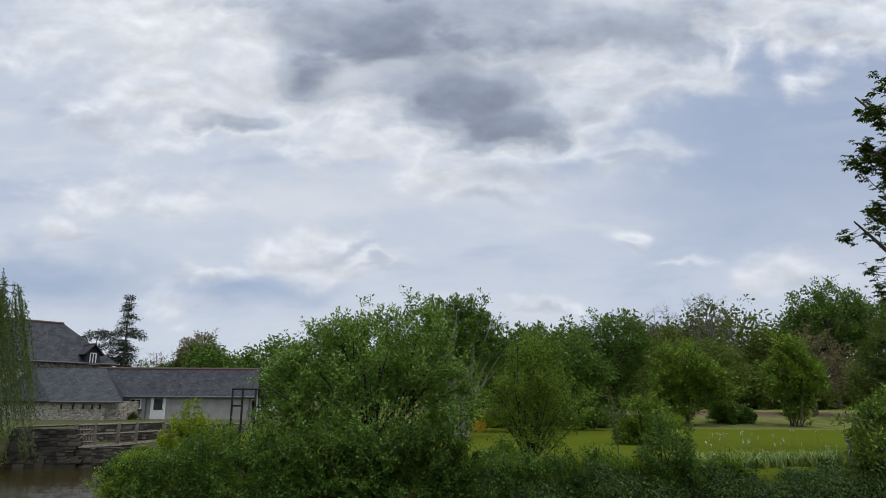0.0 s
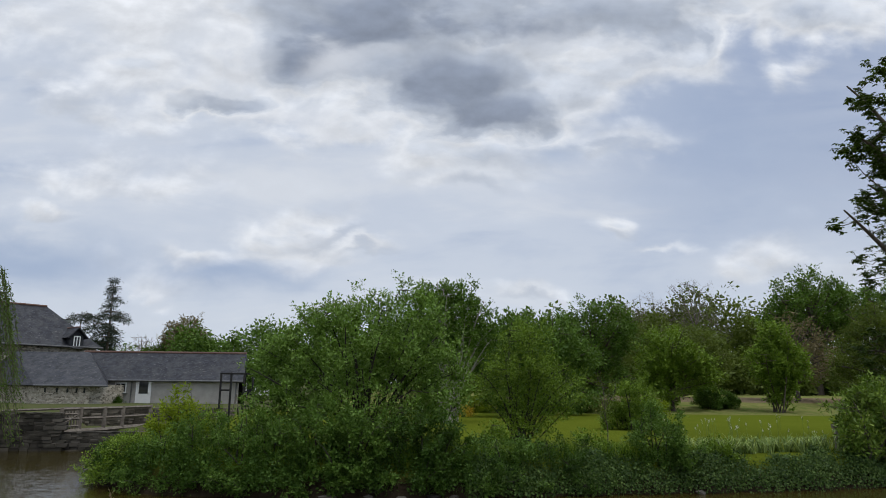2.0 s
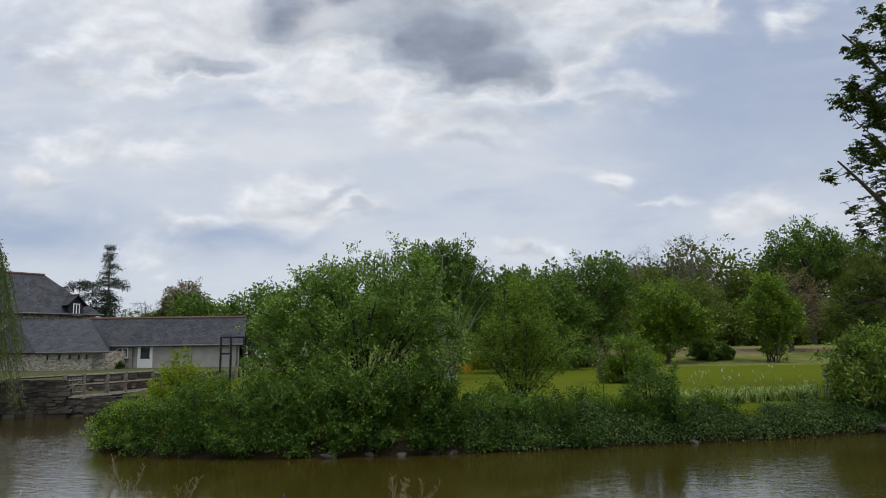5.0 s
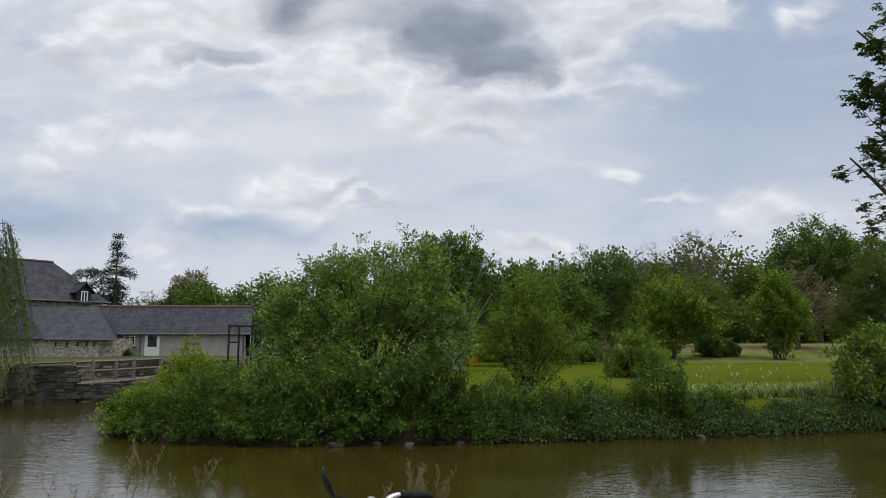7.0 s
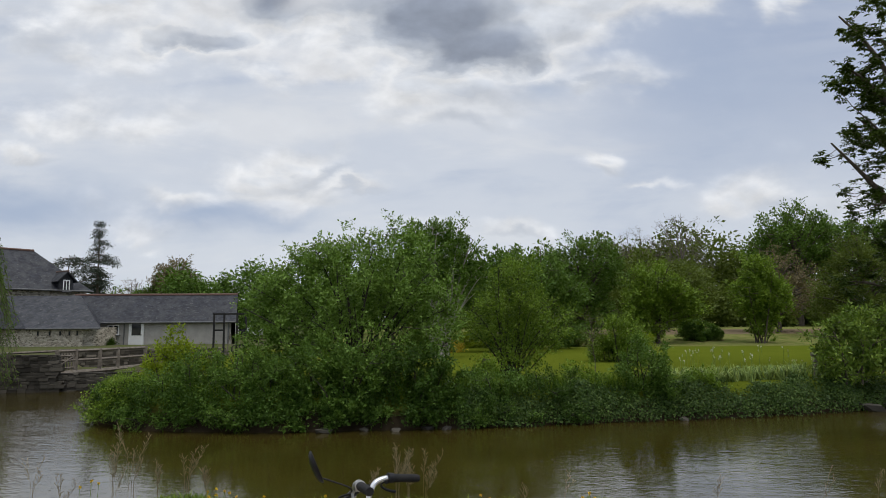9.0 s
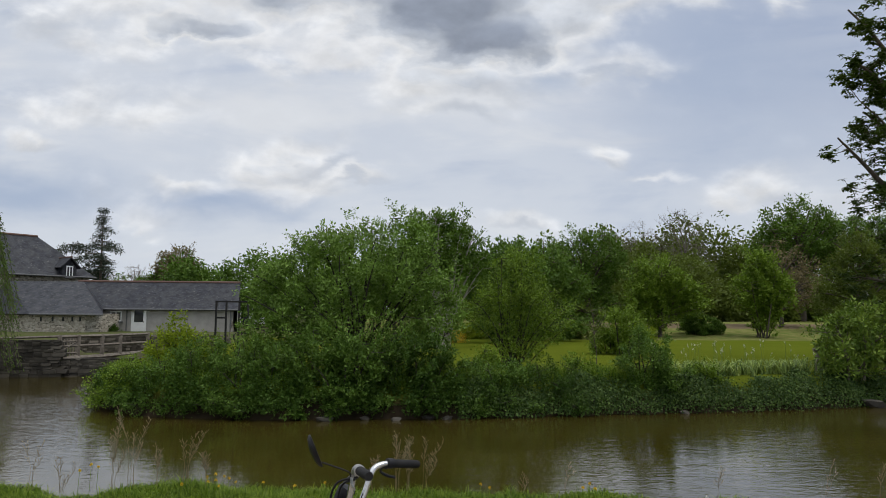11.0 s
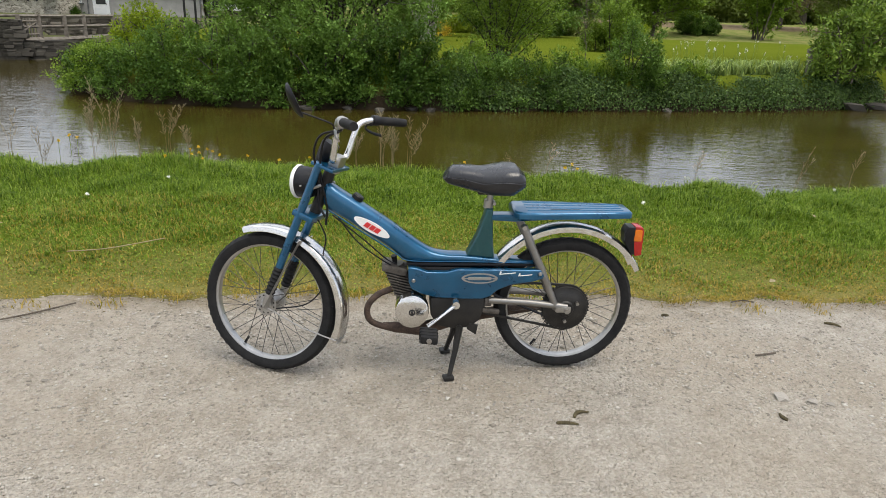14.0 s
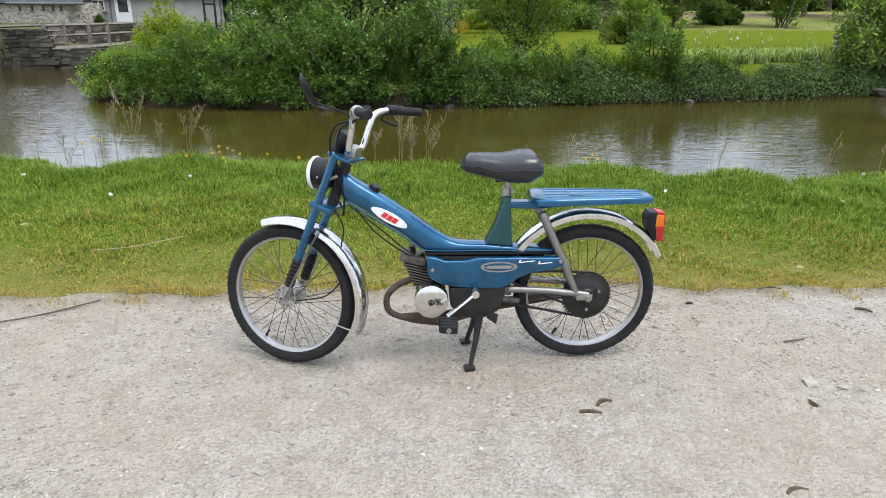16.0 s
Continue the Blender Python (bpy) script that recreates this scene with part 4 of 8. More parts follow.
def grow(name, base, lobes, label, material, category="tree", group="", stems=10, limbs=6, twigs=6, per=24, leaf=0.09, shape=0.55, limb=1.0, twig=0.40,
         trunk_r=0.05, bark=None, trunk=0.0, foot=0.25, rise=0.6, loose=0.045, gaps=0.15, twig_r=0.0035, shown=0.2, droop=0.15, own_feet=False, floor=0.05, whorl=0, flat=0.9):
    """A plant that branches: stems rise and fan out into the lobes (centre and half sizes above the base), fork into limbs and twigs,
    and the leaves sit along the twigs. trunk: height up to which one bole carries all the stems. whorl: leaflets in a whorl at each point."""
    bark = bark or M_BARK
    lobes = np.array(lobes, float)

    def depth(p):
        return np.min(np.linalg.norm((p[:, None, :] - lobes[None, :, :3]) / lobes[None, :, 3:], axis=2), axis=1)

    # where the stems end: spread as evenly as may be under the crown's skin
    area = np.prod(lobes[:, 3:], 1) ** 0.667
    pool = 14 * stems
    pick = LEAFY.choice(len(lobes), pool, p=area / area.sum())
    d = any_unit(pool)
    d[:, 2] = np.where(LEAFY.random(pool) < 0.75, np.abs(d[:, 2]), d[:, 2])
    cand = lobes[pick, :3] + d * lobes[pick, 3:] * LEAFY.uniform(0.45, 0.93, pool)[:, None]
    cand = cand[np.argsort(-cand[:, 2] - 0.5 * LEAFY.random(pool))]
    chosen, dist = [0], np.linalg.norm(cand - cand[0], axis=1)
    while len(chosen) < stems:
        k = int(np.argmax(dist))
        chosen.append(k)
        dist = np.minimum(dist, np.linalg.norm(cand - cand[k], axis=1))
    ends = cand[chosen]
    ends[:, 2] = np.maximum(ends[:, 2], floor + 0.1)
    a = LEAFY.uniform(0, 6.283, stems)
    starts = np.stack([np.cos(a) * foot * LEAFY.random(stems), np.sin(a) * foot * LEAFY.random(stems), np.full(stems, -0.15)], 1)
    if own_feet:
        near = np.argmin(np.linalg.norm(ends[:, None, :2] - lobes[None, :, :2], axis=2), axis=1)
        starts[:, :2] += lobes[near, :2] * 0.8 + (ends[:, :2] - lobes[near, :2]) * 0.3
        starts[:, 2] = np.minimum(ends[:, 2] - 0.3, np.maximum(-0.15, lobes[near, 2] - lobes[near, 5] * 0.9))
    wood_parts = []
    if trunk:
        head = np.array([*(lobes[:, :2].mean(0) * 0.5), trunk])
        line = spline([(0, 0, -0.2), (head[0] * 0.2 + 0.03, 0.02, trunk * 0.5), tuple(head), (head[0] * 1.3, head[1], float(np.max(ends[:, 2])) * 0.85)], 5)
        wood_parts.append(tubes([[tuple(p) for p in line]], [[trunk_r * (1.15 - 0.95 * i / (len(line) - 1)) for i in range(len(line))]], 8))
        up = np.clip(ends[:, 2] * 0.62 + LEAFY.uniform(-0.1, 0.1, stems) * trunk, trunk * 0.55, None)
        for i in range(stems):
            q = min(line, key=lambda v: abs(v.z - up[i]))
            starts[i] = tuple(q)
    ctrl = starts * 0.55 + ends * 0.45
    ctrl[:, 2] = starts[:, 2] * 0.30 + ends[:, 2] * 0.70
    ctrl += LEAFY.normal(size=ctrl.shape) * 0.05 * np.linalg.norm(ends - starts, axis=1, keepdims=True)
    ts = np.linspace(0, 1, 9)
    r0 = trunk_r * (np.full(stems, 0.45) if trunk else LEAFY.uniform(0.6, 1.1, stems))
    wood_parts.append(tubes(np.stack([curve_points(starts[i], ctrl[i], ends[i], ts) for i in range(stems)]), r0[:, None] * (1 - 0.86 * ts)[None] + twig_r, 6))

    def fill(n, inner):
        """Points spread through the crown, most of them near its skin."""
        vol = np.prod(lobes[:, 3:], 1) ** 0.75
        k = LEAFY.choice(len(lobes), n * 4, p=vol / vol.sum())
        p = lobes[k, :3] + any_unit(n * 4) * lobes[k, 3:] * (LEAFY.random(n * 4) ** 0.4 * np.where(LEAFY.random(n * 4) < 0.14, 1.13, 1.0))[:, None]
        u = p / np.max(lobes[:, 3:]) * 5.0
        bumpy = np.sin(u[:, 0] + lobes[k, 0] * 3 + 1.5 * np.sin(u[:, 2])) * np.sin(u[:, 2] * 1.3 + lobes[k, 2]) + 0.5 * np.sin(u[:, 0] * 2.7 + u[:, 1] * 2)
        p = lobes[k, :3] + (p - lobes[k, :3]) * (1 + 0.10 * bumpy)[:, None]
        p = p[(depth(p) > inner) | (LEAFY.random(n * 4) < 0.15)]
        return p[p[:, 2] > floor][:n]

    def nearest(p, wood_p, lift):
        """The point of the wood that each p would spring from: near, and not above it."""
        best = np.empty(len(p), int)
        w = wood_p.astype(np.float32)
        for i in range(0, len(p), 64):
            q = p[i:i + 64].astype(np.float32)
            d2 = (q[:, None, 0] - w[None, :, 0]) ** 2 + (q[:, None, 1] - w[None, :, 1]) ** 2
            dz = q[:, None, 2] - w[None, :, 2]
            best[i:i + 64] = np.argmin(np.sqrt(d2 + dz * dz) + lift * np.maximum(0, -dz), axis=1)
        return best

    heart = np.array([*lobes[:, :2].mean(0), float(np.mean(lobes[:, 2])) * 0.7])
    ts = np.linspace(0.25, 1, 12)
    stem_p = np.concatenate([curve_points(starts[i], ctrl[i], ends[i], ts) for i in range(stems)])
    # limbs off the stems
    p1 = fill(stems * limbs, 0.35)
    p0 = stem_p[nearest(p1, stem_p, 0.9)]
    pm = (p0 + p1) / 2 + np.array([0, 0, -0.07]) * np.linalg.norm(p1 - p0, axis=1, keepdims=True)
    r0 = np.minimum(trunk_r * 0.3, twig_r * 1.4 + 0.007 * np.linalg.norm(p1 - p0, axis=1))
    wood_parts.append(tubes(np.stack([p0, pm, p1], 1), np.stack([r0, r0 * 0.7, np.full(len(r0), twig_r * 0.8)], 1), 4))
    # twigs off the limbs
    q1 = np.repeat(p1, twigs, 0)
    q1 = np.where((LEAFY.random(len(q1)) < 0.78)[:, None], q1 + np.clip(LEAFY.normal(size=q1.shape), -1.8, 1.8) * limb * np.array([0.24, 0.24, 0.20]), np.resize(fill(len(q1) // 2, 0.5), q1.shape))
    q1 = q1[q1[:, 2] > floor]
    limb_p = np.concatenate([stem_p, p1, (p1 + pm) / 2, pm])
    q0 = limb_p[nearest(q1, limb_p, 0.6)]
    tw = unit(unit(q1 - q0) * 0.6 + unit(q1 - heart) * 0.35 + any_unit(len(q1)) * 0.35 + np.array([0, 0, rise * 0.6]))
    # gaps: some sprays are missing, a patch at a time
    ph = LEAFY.uniform(0, 6.28, 6)
    k = 3.6 / max(limb, 0.3)
    field = np.sin(q1[:, 0] * k + ph[0] + 1.3 * np.sin(q1[:, 2] * k * 0.9 + ph[1])) + np.sin(q1[:, 1] * k + ph[2]) + np.sin(q1[:, 2] * k * 1.2 + ph[3] + np.sin(q1[:, 0] * k * 0.8 + ph[4]))
    keep = field < np.quantile(field, 1 - gaps)
    q0, q1, tw = q0[keep], q1[keep], tw[keep]
    m = len(q1)
    ln = twig * LEAFY.uniform(0.6, 1.3, m)
    few = int(m * shown)
    wood_parts.append(tubes(np.stack([q0, q1 - tw * ln[:, None] * 0.4, q1], 1)[:few], np.tile([[twig_r, twig_r * 0.8, twig_r * 0.5]], (few, 1)), 3))
    q0 = q1 - tw * ln[:, None]
    root = thing(name, base, label, category, group)
    part("trunk", joined(*wood_parts), bark, root)
    if per:
        if whorl:
            c = np.repeat(q1, per, 0) - np.repeat(tw * ln[:, None], per, 0) * LEAFY.random(m * per)[:, None] * 0.8 + LEAFY.normal(size=(m * per, 3)) * loose
            n = len(c)
            p = np.repeat(c, whorl, 0)
            ang = np.tile(np.arange(whorl) * 6.283 / whorl, n) + np.repeat(LEAFY.uniform(0, 6.28, n), whorl)
            tip = np.stack([np.cos(ang), np.sin(ang), LEAFY.uniform(-0.9, 0.05, n * whorl)], 1)
            s = np.repeat(leaf * LEAFY.uniform(0.7, 1.2, n), whorl) * LEAFY.uniform(0.8, 1.1, n * whorl)
            part("crown", leaf_mesh(p, s, s * shape, tip, np.array([0, 0, 1.0]) + LEAFY.normal(size=(n * whorl, 3)) * 0.25), material, root, smooth=False)
        else:
            i = np.repeat(np.arange(m), per)
            n = len(i)
            f = LEAFY.uniform(0.05, 1.05, n)[:, None]
            off = LEAFY.normal(size=(n, 3)) * loose
            p = q0[i] + (q1[i] - q0[i]) * f + off
            along = tw[i] * 0.55 + unit(off) * 0.6 + any_unit(n) * 0.5 + np.array([0, 0, -droop])
            normal = any_unit(n) * 0.75 + np.array([0.05, -0.15, flat])
            s = leaf * LEAFY.uniform(0.6, 1.25, n)
            part("crown", leaf_mesh(p, s, s * shape, along, normal), material, root, smooth=False)
    return root, q1


def shrub_bank(name, along, label, per, leaf, material, category="shrub", group="", twig=0.30, rise=0.7, limb=0.62, thick=1.0, bark=None):
    """A shrub of several lobes, with stems under each; along: lobes about the base of the first."""
    x, y, z = along[0][:3]
    base = (x, y, float(land_z(np.array(x), np.array(y))) - 0.05)
    lobes = [(a - x, b - y, c - base[2], p, q, s) for a, b, c, p, q, s in along]
    stems = max(8, int(sum(13 * (p * q * s) ** 0.66 for *_, p, q, s in along) * thick))
    return grow(name, base, lobes, label, material, category, group, stems=stems, limbs=6, twigs=5, per=per, leaf=leaf, limb=limb, twig=twig, trunk_r=0.022, rise=rise,
                own_feet=True, floor=WATER_Z + 0.10 - base[2] if y < 24 else 0.05, gaps=0.2, loose=0.035, bark=bark or M_SALLOW_BARK)[0]


# --- the big many-stemmed tree on the island and its neighbours
grow("sallow_tree", (-1.6, 21.0, -0.25),
     [(-0.1, 0, 3.2, 2.4, 1.9, 1.55), (-2.1, 0, 2.6, 1.05, 1.3, 1.2), (1.5, 0.2, 3.2, 1.5, 1.4, 1.6), (0.7, 0.2, 3.9, 1.4, 1.2, 1.15),
      (-1.2, -0.2, 3.8, 1.1, 1.0, 0.75), (2.2, 0.1, 2.2, 1.1, 1.2, 1.1), (-0.3, -1.0, 1.5, 2.2, 1.0, 1.0), (-2.1, -0.2, 1.3, 0.9, 1.0, 0.95), (2.4, -0.2, 1.5, 0.9, 0.9, 0.8), (-2.9, 0, 2.35, 0.95, 1.1, 1.1), (-2.9, -0.2, 1.3, 0.9, 0.9, 0.8)],
     "broad green many-stemmed sallow tree on the river bank", M_LEAF_SALLOW, stems=50, limbs=9, twigs=6, per=20, leaf=0.110, limb=0.85, twig=0.42, trunk_r=0.05, foot=0.5, rise=0.75,
     bark=M_SALLOW_BARK, loose=0.045, gaps=0.10, shape=0.5)
grow("ash_tree", (1.5, 34.0, -0.15),
     [(0.3, 0, 5.2, 1.9, 1.7, 1.9), (-0.7, 0, 6.1, 1.3, 1.2, 1.2), (1.3, 0, 4.2, 1.4, 1.3, 1.4), (-1.4, 0, 4.2, 1.5, 1.3, 1.4)],
     "tall dark green ash tree with a pale trunk", M_LEAF, stems=30, limbs=7, twigs=5, per=20, leaf=0.16, limb=0.9, twig=0.55, trunk_r=0.12, foot=0.35, bark=M_PALE_BARK, loose=0.07, gaps=0.15, rise=0.5)
grow("young_willow_tree", (3.3, 22.5, -0.25),
     [(0.1, 0, 2.7, 1.15, 1.0, 1.35), (-0.5, 0, 1.9, 1.15, 1.0, 1.0), (1.0, 0, 1.9, 1.25, 1.0, 0.9), (0.2, 0, 3.6, 0.65, 0.6, 0.65), (0.2, -0.3, 0.9, 0.9, 0.7, 0.6)],
     "fresh green young willow tree behind the bank", M_LEAF_FRESH, stems=30, limbs=7, twigs=6, per=17, leaf=0.092, limb=0.75, twig=0.42, trunk_r=0.03, foot=0.3, rise=0.9, bark=M_SALLOW_BARK, gaps=0.14, shape=0.45)
grow("sapling", (6.5, 24.0, -0.2), [(0, 0, 1.7, 0.5, 0.4, 0.65), (-0.2, 0, 1.2, 0.45, 0.4, 0.4)], "thin sapling with sparse young leaves", M_LEAF_OLIVE,
     stems=6, limbs=4, twigs=3, per=6, leaf=0.085, limb=0.3, twig=0.2, trunk_r=0.02, trunk=0.9, shown=1.0)

# --- shrubs along the waterline of the island
G = "shrubs on the island bank"
BANK = [
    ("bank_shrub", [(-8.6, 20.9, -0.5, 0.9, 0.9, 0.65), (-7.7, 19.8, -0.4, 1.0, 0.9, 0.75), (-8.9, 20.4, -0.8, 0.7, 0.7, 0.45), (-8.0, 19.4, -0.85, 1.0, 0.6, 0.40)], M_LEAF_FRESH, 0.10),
    ("bank_shrub", [(-6.5, 19.2, -0.2, 1.1, 0.9, 0.85), (-5.6, 18.9, -0.1, 0.9, 0.8, 0.9), (-6.6, 18.5, -0.8, 1.3, 0.6, 0.45)], M_LEAF, 0.10),
    ("bank_shrub", [(-4.6, 18.8, 0.05, 1.1, 0.9, 0.95), (-3.7, 18.5, -0.1, 1.0, 0.8, 0.9), (-4.5, 18.0, -0.8, 1.3, 0.55, 0.45)], M_LEAF, 0.105),
    ("bank_shrub", [(-2.5, 18.6, 0.3, 1.2, 0.9, 0.95), (-1.4, 18.5, 0.2, 1.0, 0.8, 0.95), (-2.0, 17.95, -0.75, 1.5, 0.55, 0.5)], M_LEAF, 0.14),
    ("bank_shrub", [(-0.3, 18.7, 0.2, 1.0, 0.8, 0.9), (0.6, 18.7, 0.1, 0.9, 0.8, 0.8), (0.2, 18.2, -0.7, 1.2, 0.55, 0.5)], M_LEAF_DARKENED, 0.12),
    ("bank_shrub", [(1.8, 18.9, -0.2, 1.0, 0.8, 0.65), (2.7, 19.0, -0.15, 0.8, 0.7, 0.6), (2.1, 18.3, -0.8, 1.3, 0.5, 0.4)], M_LEAF, 0.095),
    ("bank_shrub", [(3.7, 19.1, -0.25, 0.9, 0.7, 0.6), (4.6, 19.3, -0.35, 0.9, 0.7, 0.5), (4.2, 18.6, -0.85, 1.1, 0.4, 0.35)], M_LEAF_DARKENED, 0.09),
    ("bank_shrub", [(6.7, 19.5, 0.25, 0.85, 0.7, 1.0), (7.3, 19.6, -0.25, 0.8, 0.6, 0.65), (6.2, 19.4, -0.4, 0.6, 0.5, 0.4)], M_LEAF, 0.115),
]
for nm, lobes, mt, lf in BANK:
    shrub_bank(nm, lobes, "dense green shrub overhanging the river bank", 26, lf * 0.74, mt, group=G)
shrub_bank("golden_shrub", [(-7.35, 21.6, 0.75, 0.55, 0.5, 0.95), (-7.8, 21.5, 0.3, 0.6, 0.5, 0.7), (-6.9, 21.6, 0.35, 0.6, 0.5, 0.7)],
           "upright yellow-green shrub above the bank", 20, 0.10, M_LEAF_GOLD, group=G, rise=1.3, twig=0.42)
for x, y, z, h in ((-6.1, 21.3, 0.15, 0.7), (-4.6, 20.4, 0.25, 0.75), (2.2, 20.3, 0.0, 0.6), (5.0, 20.2, -0.1, 0.5), (8.6, 19.9, -0.25, 0.45)):
    shrub_bank("bank_shrub", [(x, y, z, 0.5, 0.45, h)], "small upright light green shrub on the bank", 16, 0.085, M_LEAF_FRESH, group=G, rise=1.1)


def ivy_bank():
    """Ivy that hangs over the steep bank down to the water."""
    n = 32000
    x = RNG.uniform(1.2, 15.5, n)
    s = RNG.random(n)
    y = far_bank(x) - 0.05 + s * 0.75 + RNG.normal(size=n) * 0.10 + 0.18 * np.sin(x * 2.2) * s
    z = -1.12 + (0.92 + 0.10 * np.sin(x * 1.7) + 0.08 * np.sin(x * 4.4)) * s ** 0.6 + RNG.normal(size=n) * 0.05
    p = np.stack([x, y, np.maximum(z, -1.13)], 1)
    along = RNG.normal(size=(n, 3)) * 0.5 + np.array([0, -0.3, -0.6])
    normal = RNG.normal(size=(n, 3)) * 0.45 + np.array([0, -0.8, 0.55])
    ln = RNG.uniform(0.042, 0.080, n)
    return leaf_mesh(p, ln, ln * 0.85, along, normal)


tagged(part("ivy", ivy_bank(), M_IVY, smooth=False), "dark ivy covering the steep river bank", "ivy", kind="stuff")


def bank_foliage():
    """Low sprays of the shrubs that hang down to the river, their shade put into a darker green."""
    n = 1500
    x = RNG.uniform(-9.3, 2.2, n)
    x = x[np.sin(x * 2.9) + 0.8 * np.sin(x * 6.1 + 1) + RNG.normal(size=n) * 0.5 > -0.35]
    n = len(x)
    s = RNG.random(n)
    y = far_bank(x) - 0.18 + 0.55 * s + RNG.normal(size=n) * 0.1
    z = -0.86 + 0.75 * s
    ends = np.stack([x, y, z], 1)
    ways = RNG.normal(size=(n, 3)) * 0.5 + np.array([0, -0.7, -0.1])
    return shoot_leaves(ends, ways, 20, 0.32, 0.08)


tagged(part("bank_foliage", bank_foliage(), M_LEAF_DARKENED, smooth=False), "low leaves hanging over the waterline, darkened for the shade there", "shrub", kind="stuff")


def bank_weeds():
    n = 16000
    x = -9.3 + 17.2 * RNG.random(n) ** 0.9
    y = far_bank(x) + RNG.uniform(0.5, 1.7, n)
    p = np.stack([x, y, land_z(x, y)], 1)
    return blades(p, RNG.uniform(0.12, 0.42, n), RNG.uniform(0.005, 0.011, n), RNG.uniform(0.2, 0.8, n))


tagged(part("bank_grass", bank_weeds(), M_GRASS, smooth=False), "long grass and weeds on the river bank", "grass", kind="stuff")


# --- laurel, iris and white flower stalks by the lawn
grow("laurel_bush", (13.6, 20.9, -0.25), [(0.3, 0, 1.1, 1.25, 1.0, 1.15), (1.1, 0.2, 1.35, 1.3, 1.0, 1.15), (0.0, -0.2, 0.5, 1.05, 0.8, 0.7), (0.7, 0, 1.9, 0.75, 0.7, 0.55)],
     "rounded laurel bush with large glossy yellow-green leaves", M_LEAF_LAUREL, "bush", stems=30, limbs=6, twigs=5, per=16, leaf=0.16, shape=0.36, limb=0.4, twig=0.30, trunk_r=0.04, foot=0.5, rise=0.8,
     loose=0.05, gaps=0.2, own_feet=True, flat=0.6)


def iris_geo(seed):
    n = 46
    p = np.stack([RNG.normal(size=n) * 0.13, RNG.normal(size=n) * 0.10, np.zeros(n)], 1)
    return blades(p, RNG.uniform(0.40, 0.78, n), RNG.uniform(0.015, 0.026, n), RNG.uniform(0.3, 1.3, n), 1.1)


for i in range(16):
    x = 7.6 + 0.36 * i + RNG.uniform(-0.1, 0.1)
    y = float(far_bank(np.array(x))) + 1.15 + RNG.uniform(-0.15, 0.35)
    ob = part("iris_clump", iris_geo(i), M_IRIS, None, smooth=False, m=pose(x, y, float(land_z(np.array(x), np.array(y))) - 0.02, 0, 0, RNG.uniform(0, 360)))
    tagged(ob, "clump of pale green strap-shaped iris leaves", "iris", "iris clumps by the lawn")

for i in range(44):
    x = 8.2 + 6.6 * RNG.random()
    y = float(far_bank(np.array(x))) + 2.2 + 5.0 * RNG.random()
    h = RNG.uniform(0.45, 0.8)
    st = thing("flower_stalk", (x, y, float(land_z(np.array(x), np.array(y)))), "thin stalk with a small white flower head", "flower", "white flowers on the lawn edge")
    part("stem", Geo().tube([(0, 0, -0.03), (0.02, 0, h * 0.5), (RNG.uniform(-0.05, 0.05), 0, h)], 0.005, 4), M_IRIS, st)
    q = RNG.normal(size=(8, 3)) * np.array([[0.010, 0.010, 0.030]]) + np.array([[0, 0, h]])
    part("flower_head", leaf_mesh(q, np.full(8, 0.030), np.full(8, 0.024), RNG.normal(size=(8, 3)), RNG.normal(size=(8, 3))), M_PETAL, st, smooth=False, kind="stuff")

# --- trees across the lawn
def far_tree(base, lobes, mat, label, stems=26, limbs=7, twigs=5, per=20, leaf=0.235, limb=1.3, twig=0.75, trunk=1.4, **kw):
    kw = {"trunk_r": 0.16, "loose": 0.10, "gaps": 0.12, "shown": 0.06, "twig_r": 0.008, "rise": 0.45, **kw}
    return grow("tree", (*base, float(land_z(np.array(base[0]), np.array(base[1])))), lobes, label, mat, stems=stems, limbs=limbs, twigs=twigs, per=per, leaf=leaf, limb=limb, twig=twig, trunk=trunk, **kw)


far_tree((8.4, 44.0), [(0, 0, 4.8, 2.0, 1.8, 2.0), (-1.6, 0, 4.0, 1.6, 1.5, 1.7), (1.5, 0, 3.6, 1.7, 1.5, 1.5), (-0.6, 0, 1.5, 2.2, 1.5, 1.3), (1.6, 0, 1.2, 1.6, 1.3, 1.0)], M_LEAF_DARK, "green broadleaf tree at the edge of the lawn")
far_tree((5.2, 40.0), [(0, 0, 4.6, 1.6, 1.5, 1.6), (1.4, 0, 4.2, 1.5, 1.5, 1.4), (-1.2, 0, 3.2, 1.4, 1.4, 1.4), (0.4, 0, 1.4, 2.0, 1.4, 1.2)], M_LEAF, "mid-green tree behind the young willow", trunk_r=0.13)
far_tree((-1.2, 43.0), [(0, 0, 4.4, 2.4, 1.6, 2.0), (2.0, 0, 3.6, 1.6, 1.5, 1.6), (-2.0, 0, 3.0, 1.8, 1.5, 1.8)], M_LEAF, "mid-green tree behind the broad sallow", trunk_r=0.15)
far_tree((14.3, 55.0), [(0, 0, 6.2, 3.0, 2.6, 2.3), (-2.4, 0, 5.2, 2.2, 2.2, 2.0), (2.2, 0, 5.8, 2.0, 2.0, 1.7), (0, 0, 3.8, 3.2, 2.4, 1.8), (0, 0, 1.8, 3.4, 2.2, 1.5)], M_LEAF_DARK, "large dark green tree beyond the lawn", trunk_r=0.25, stems=34)
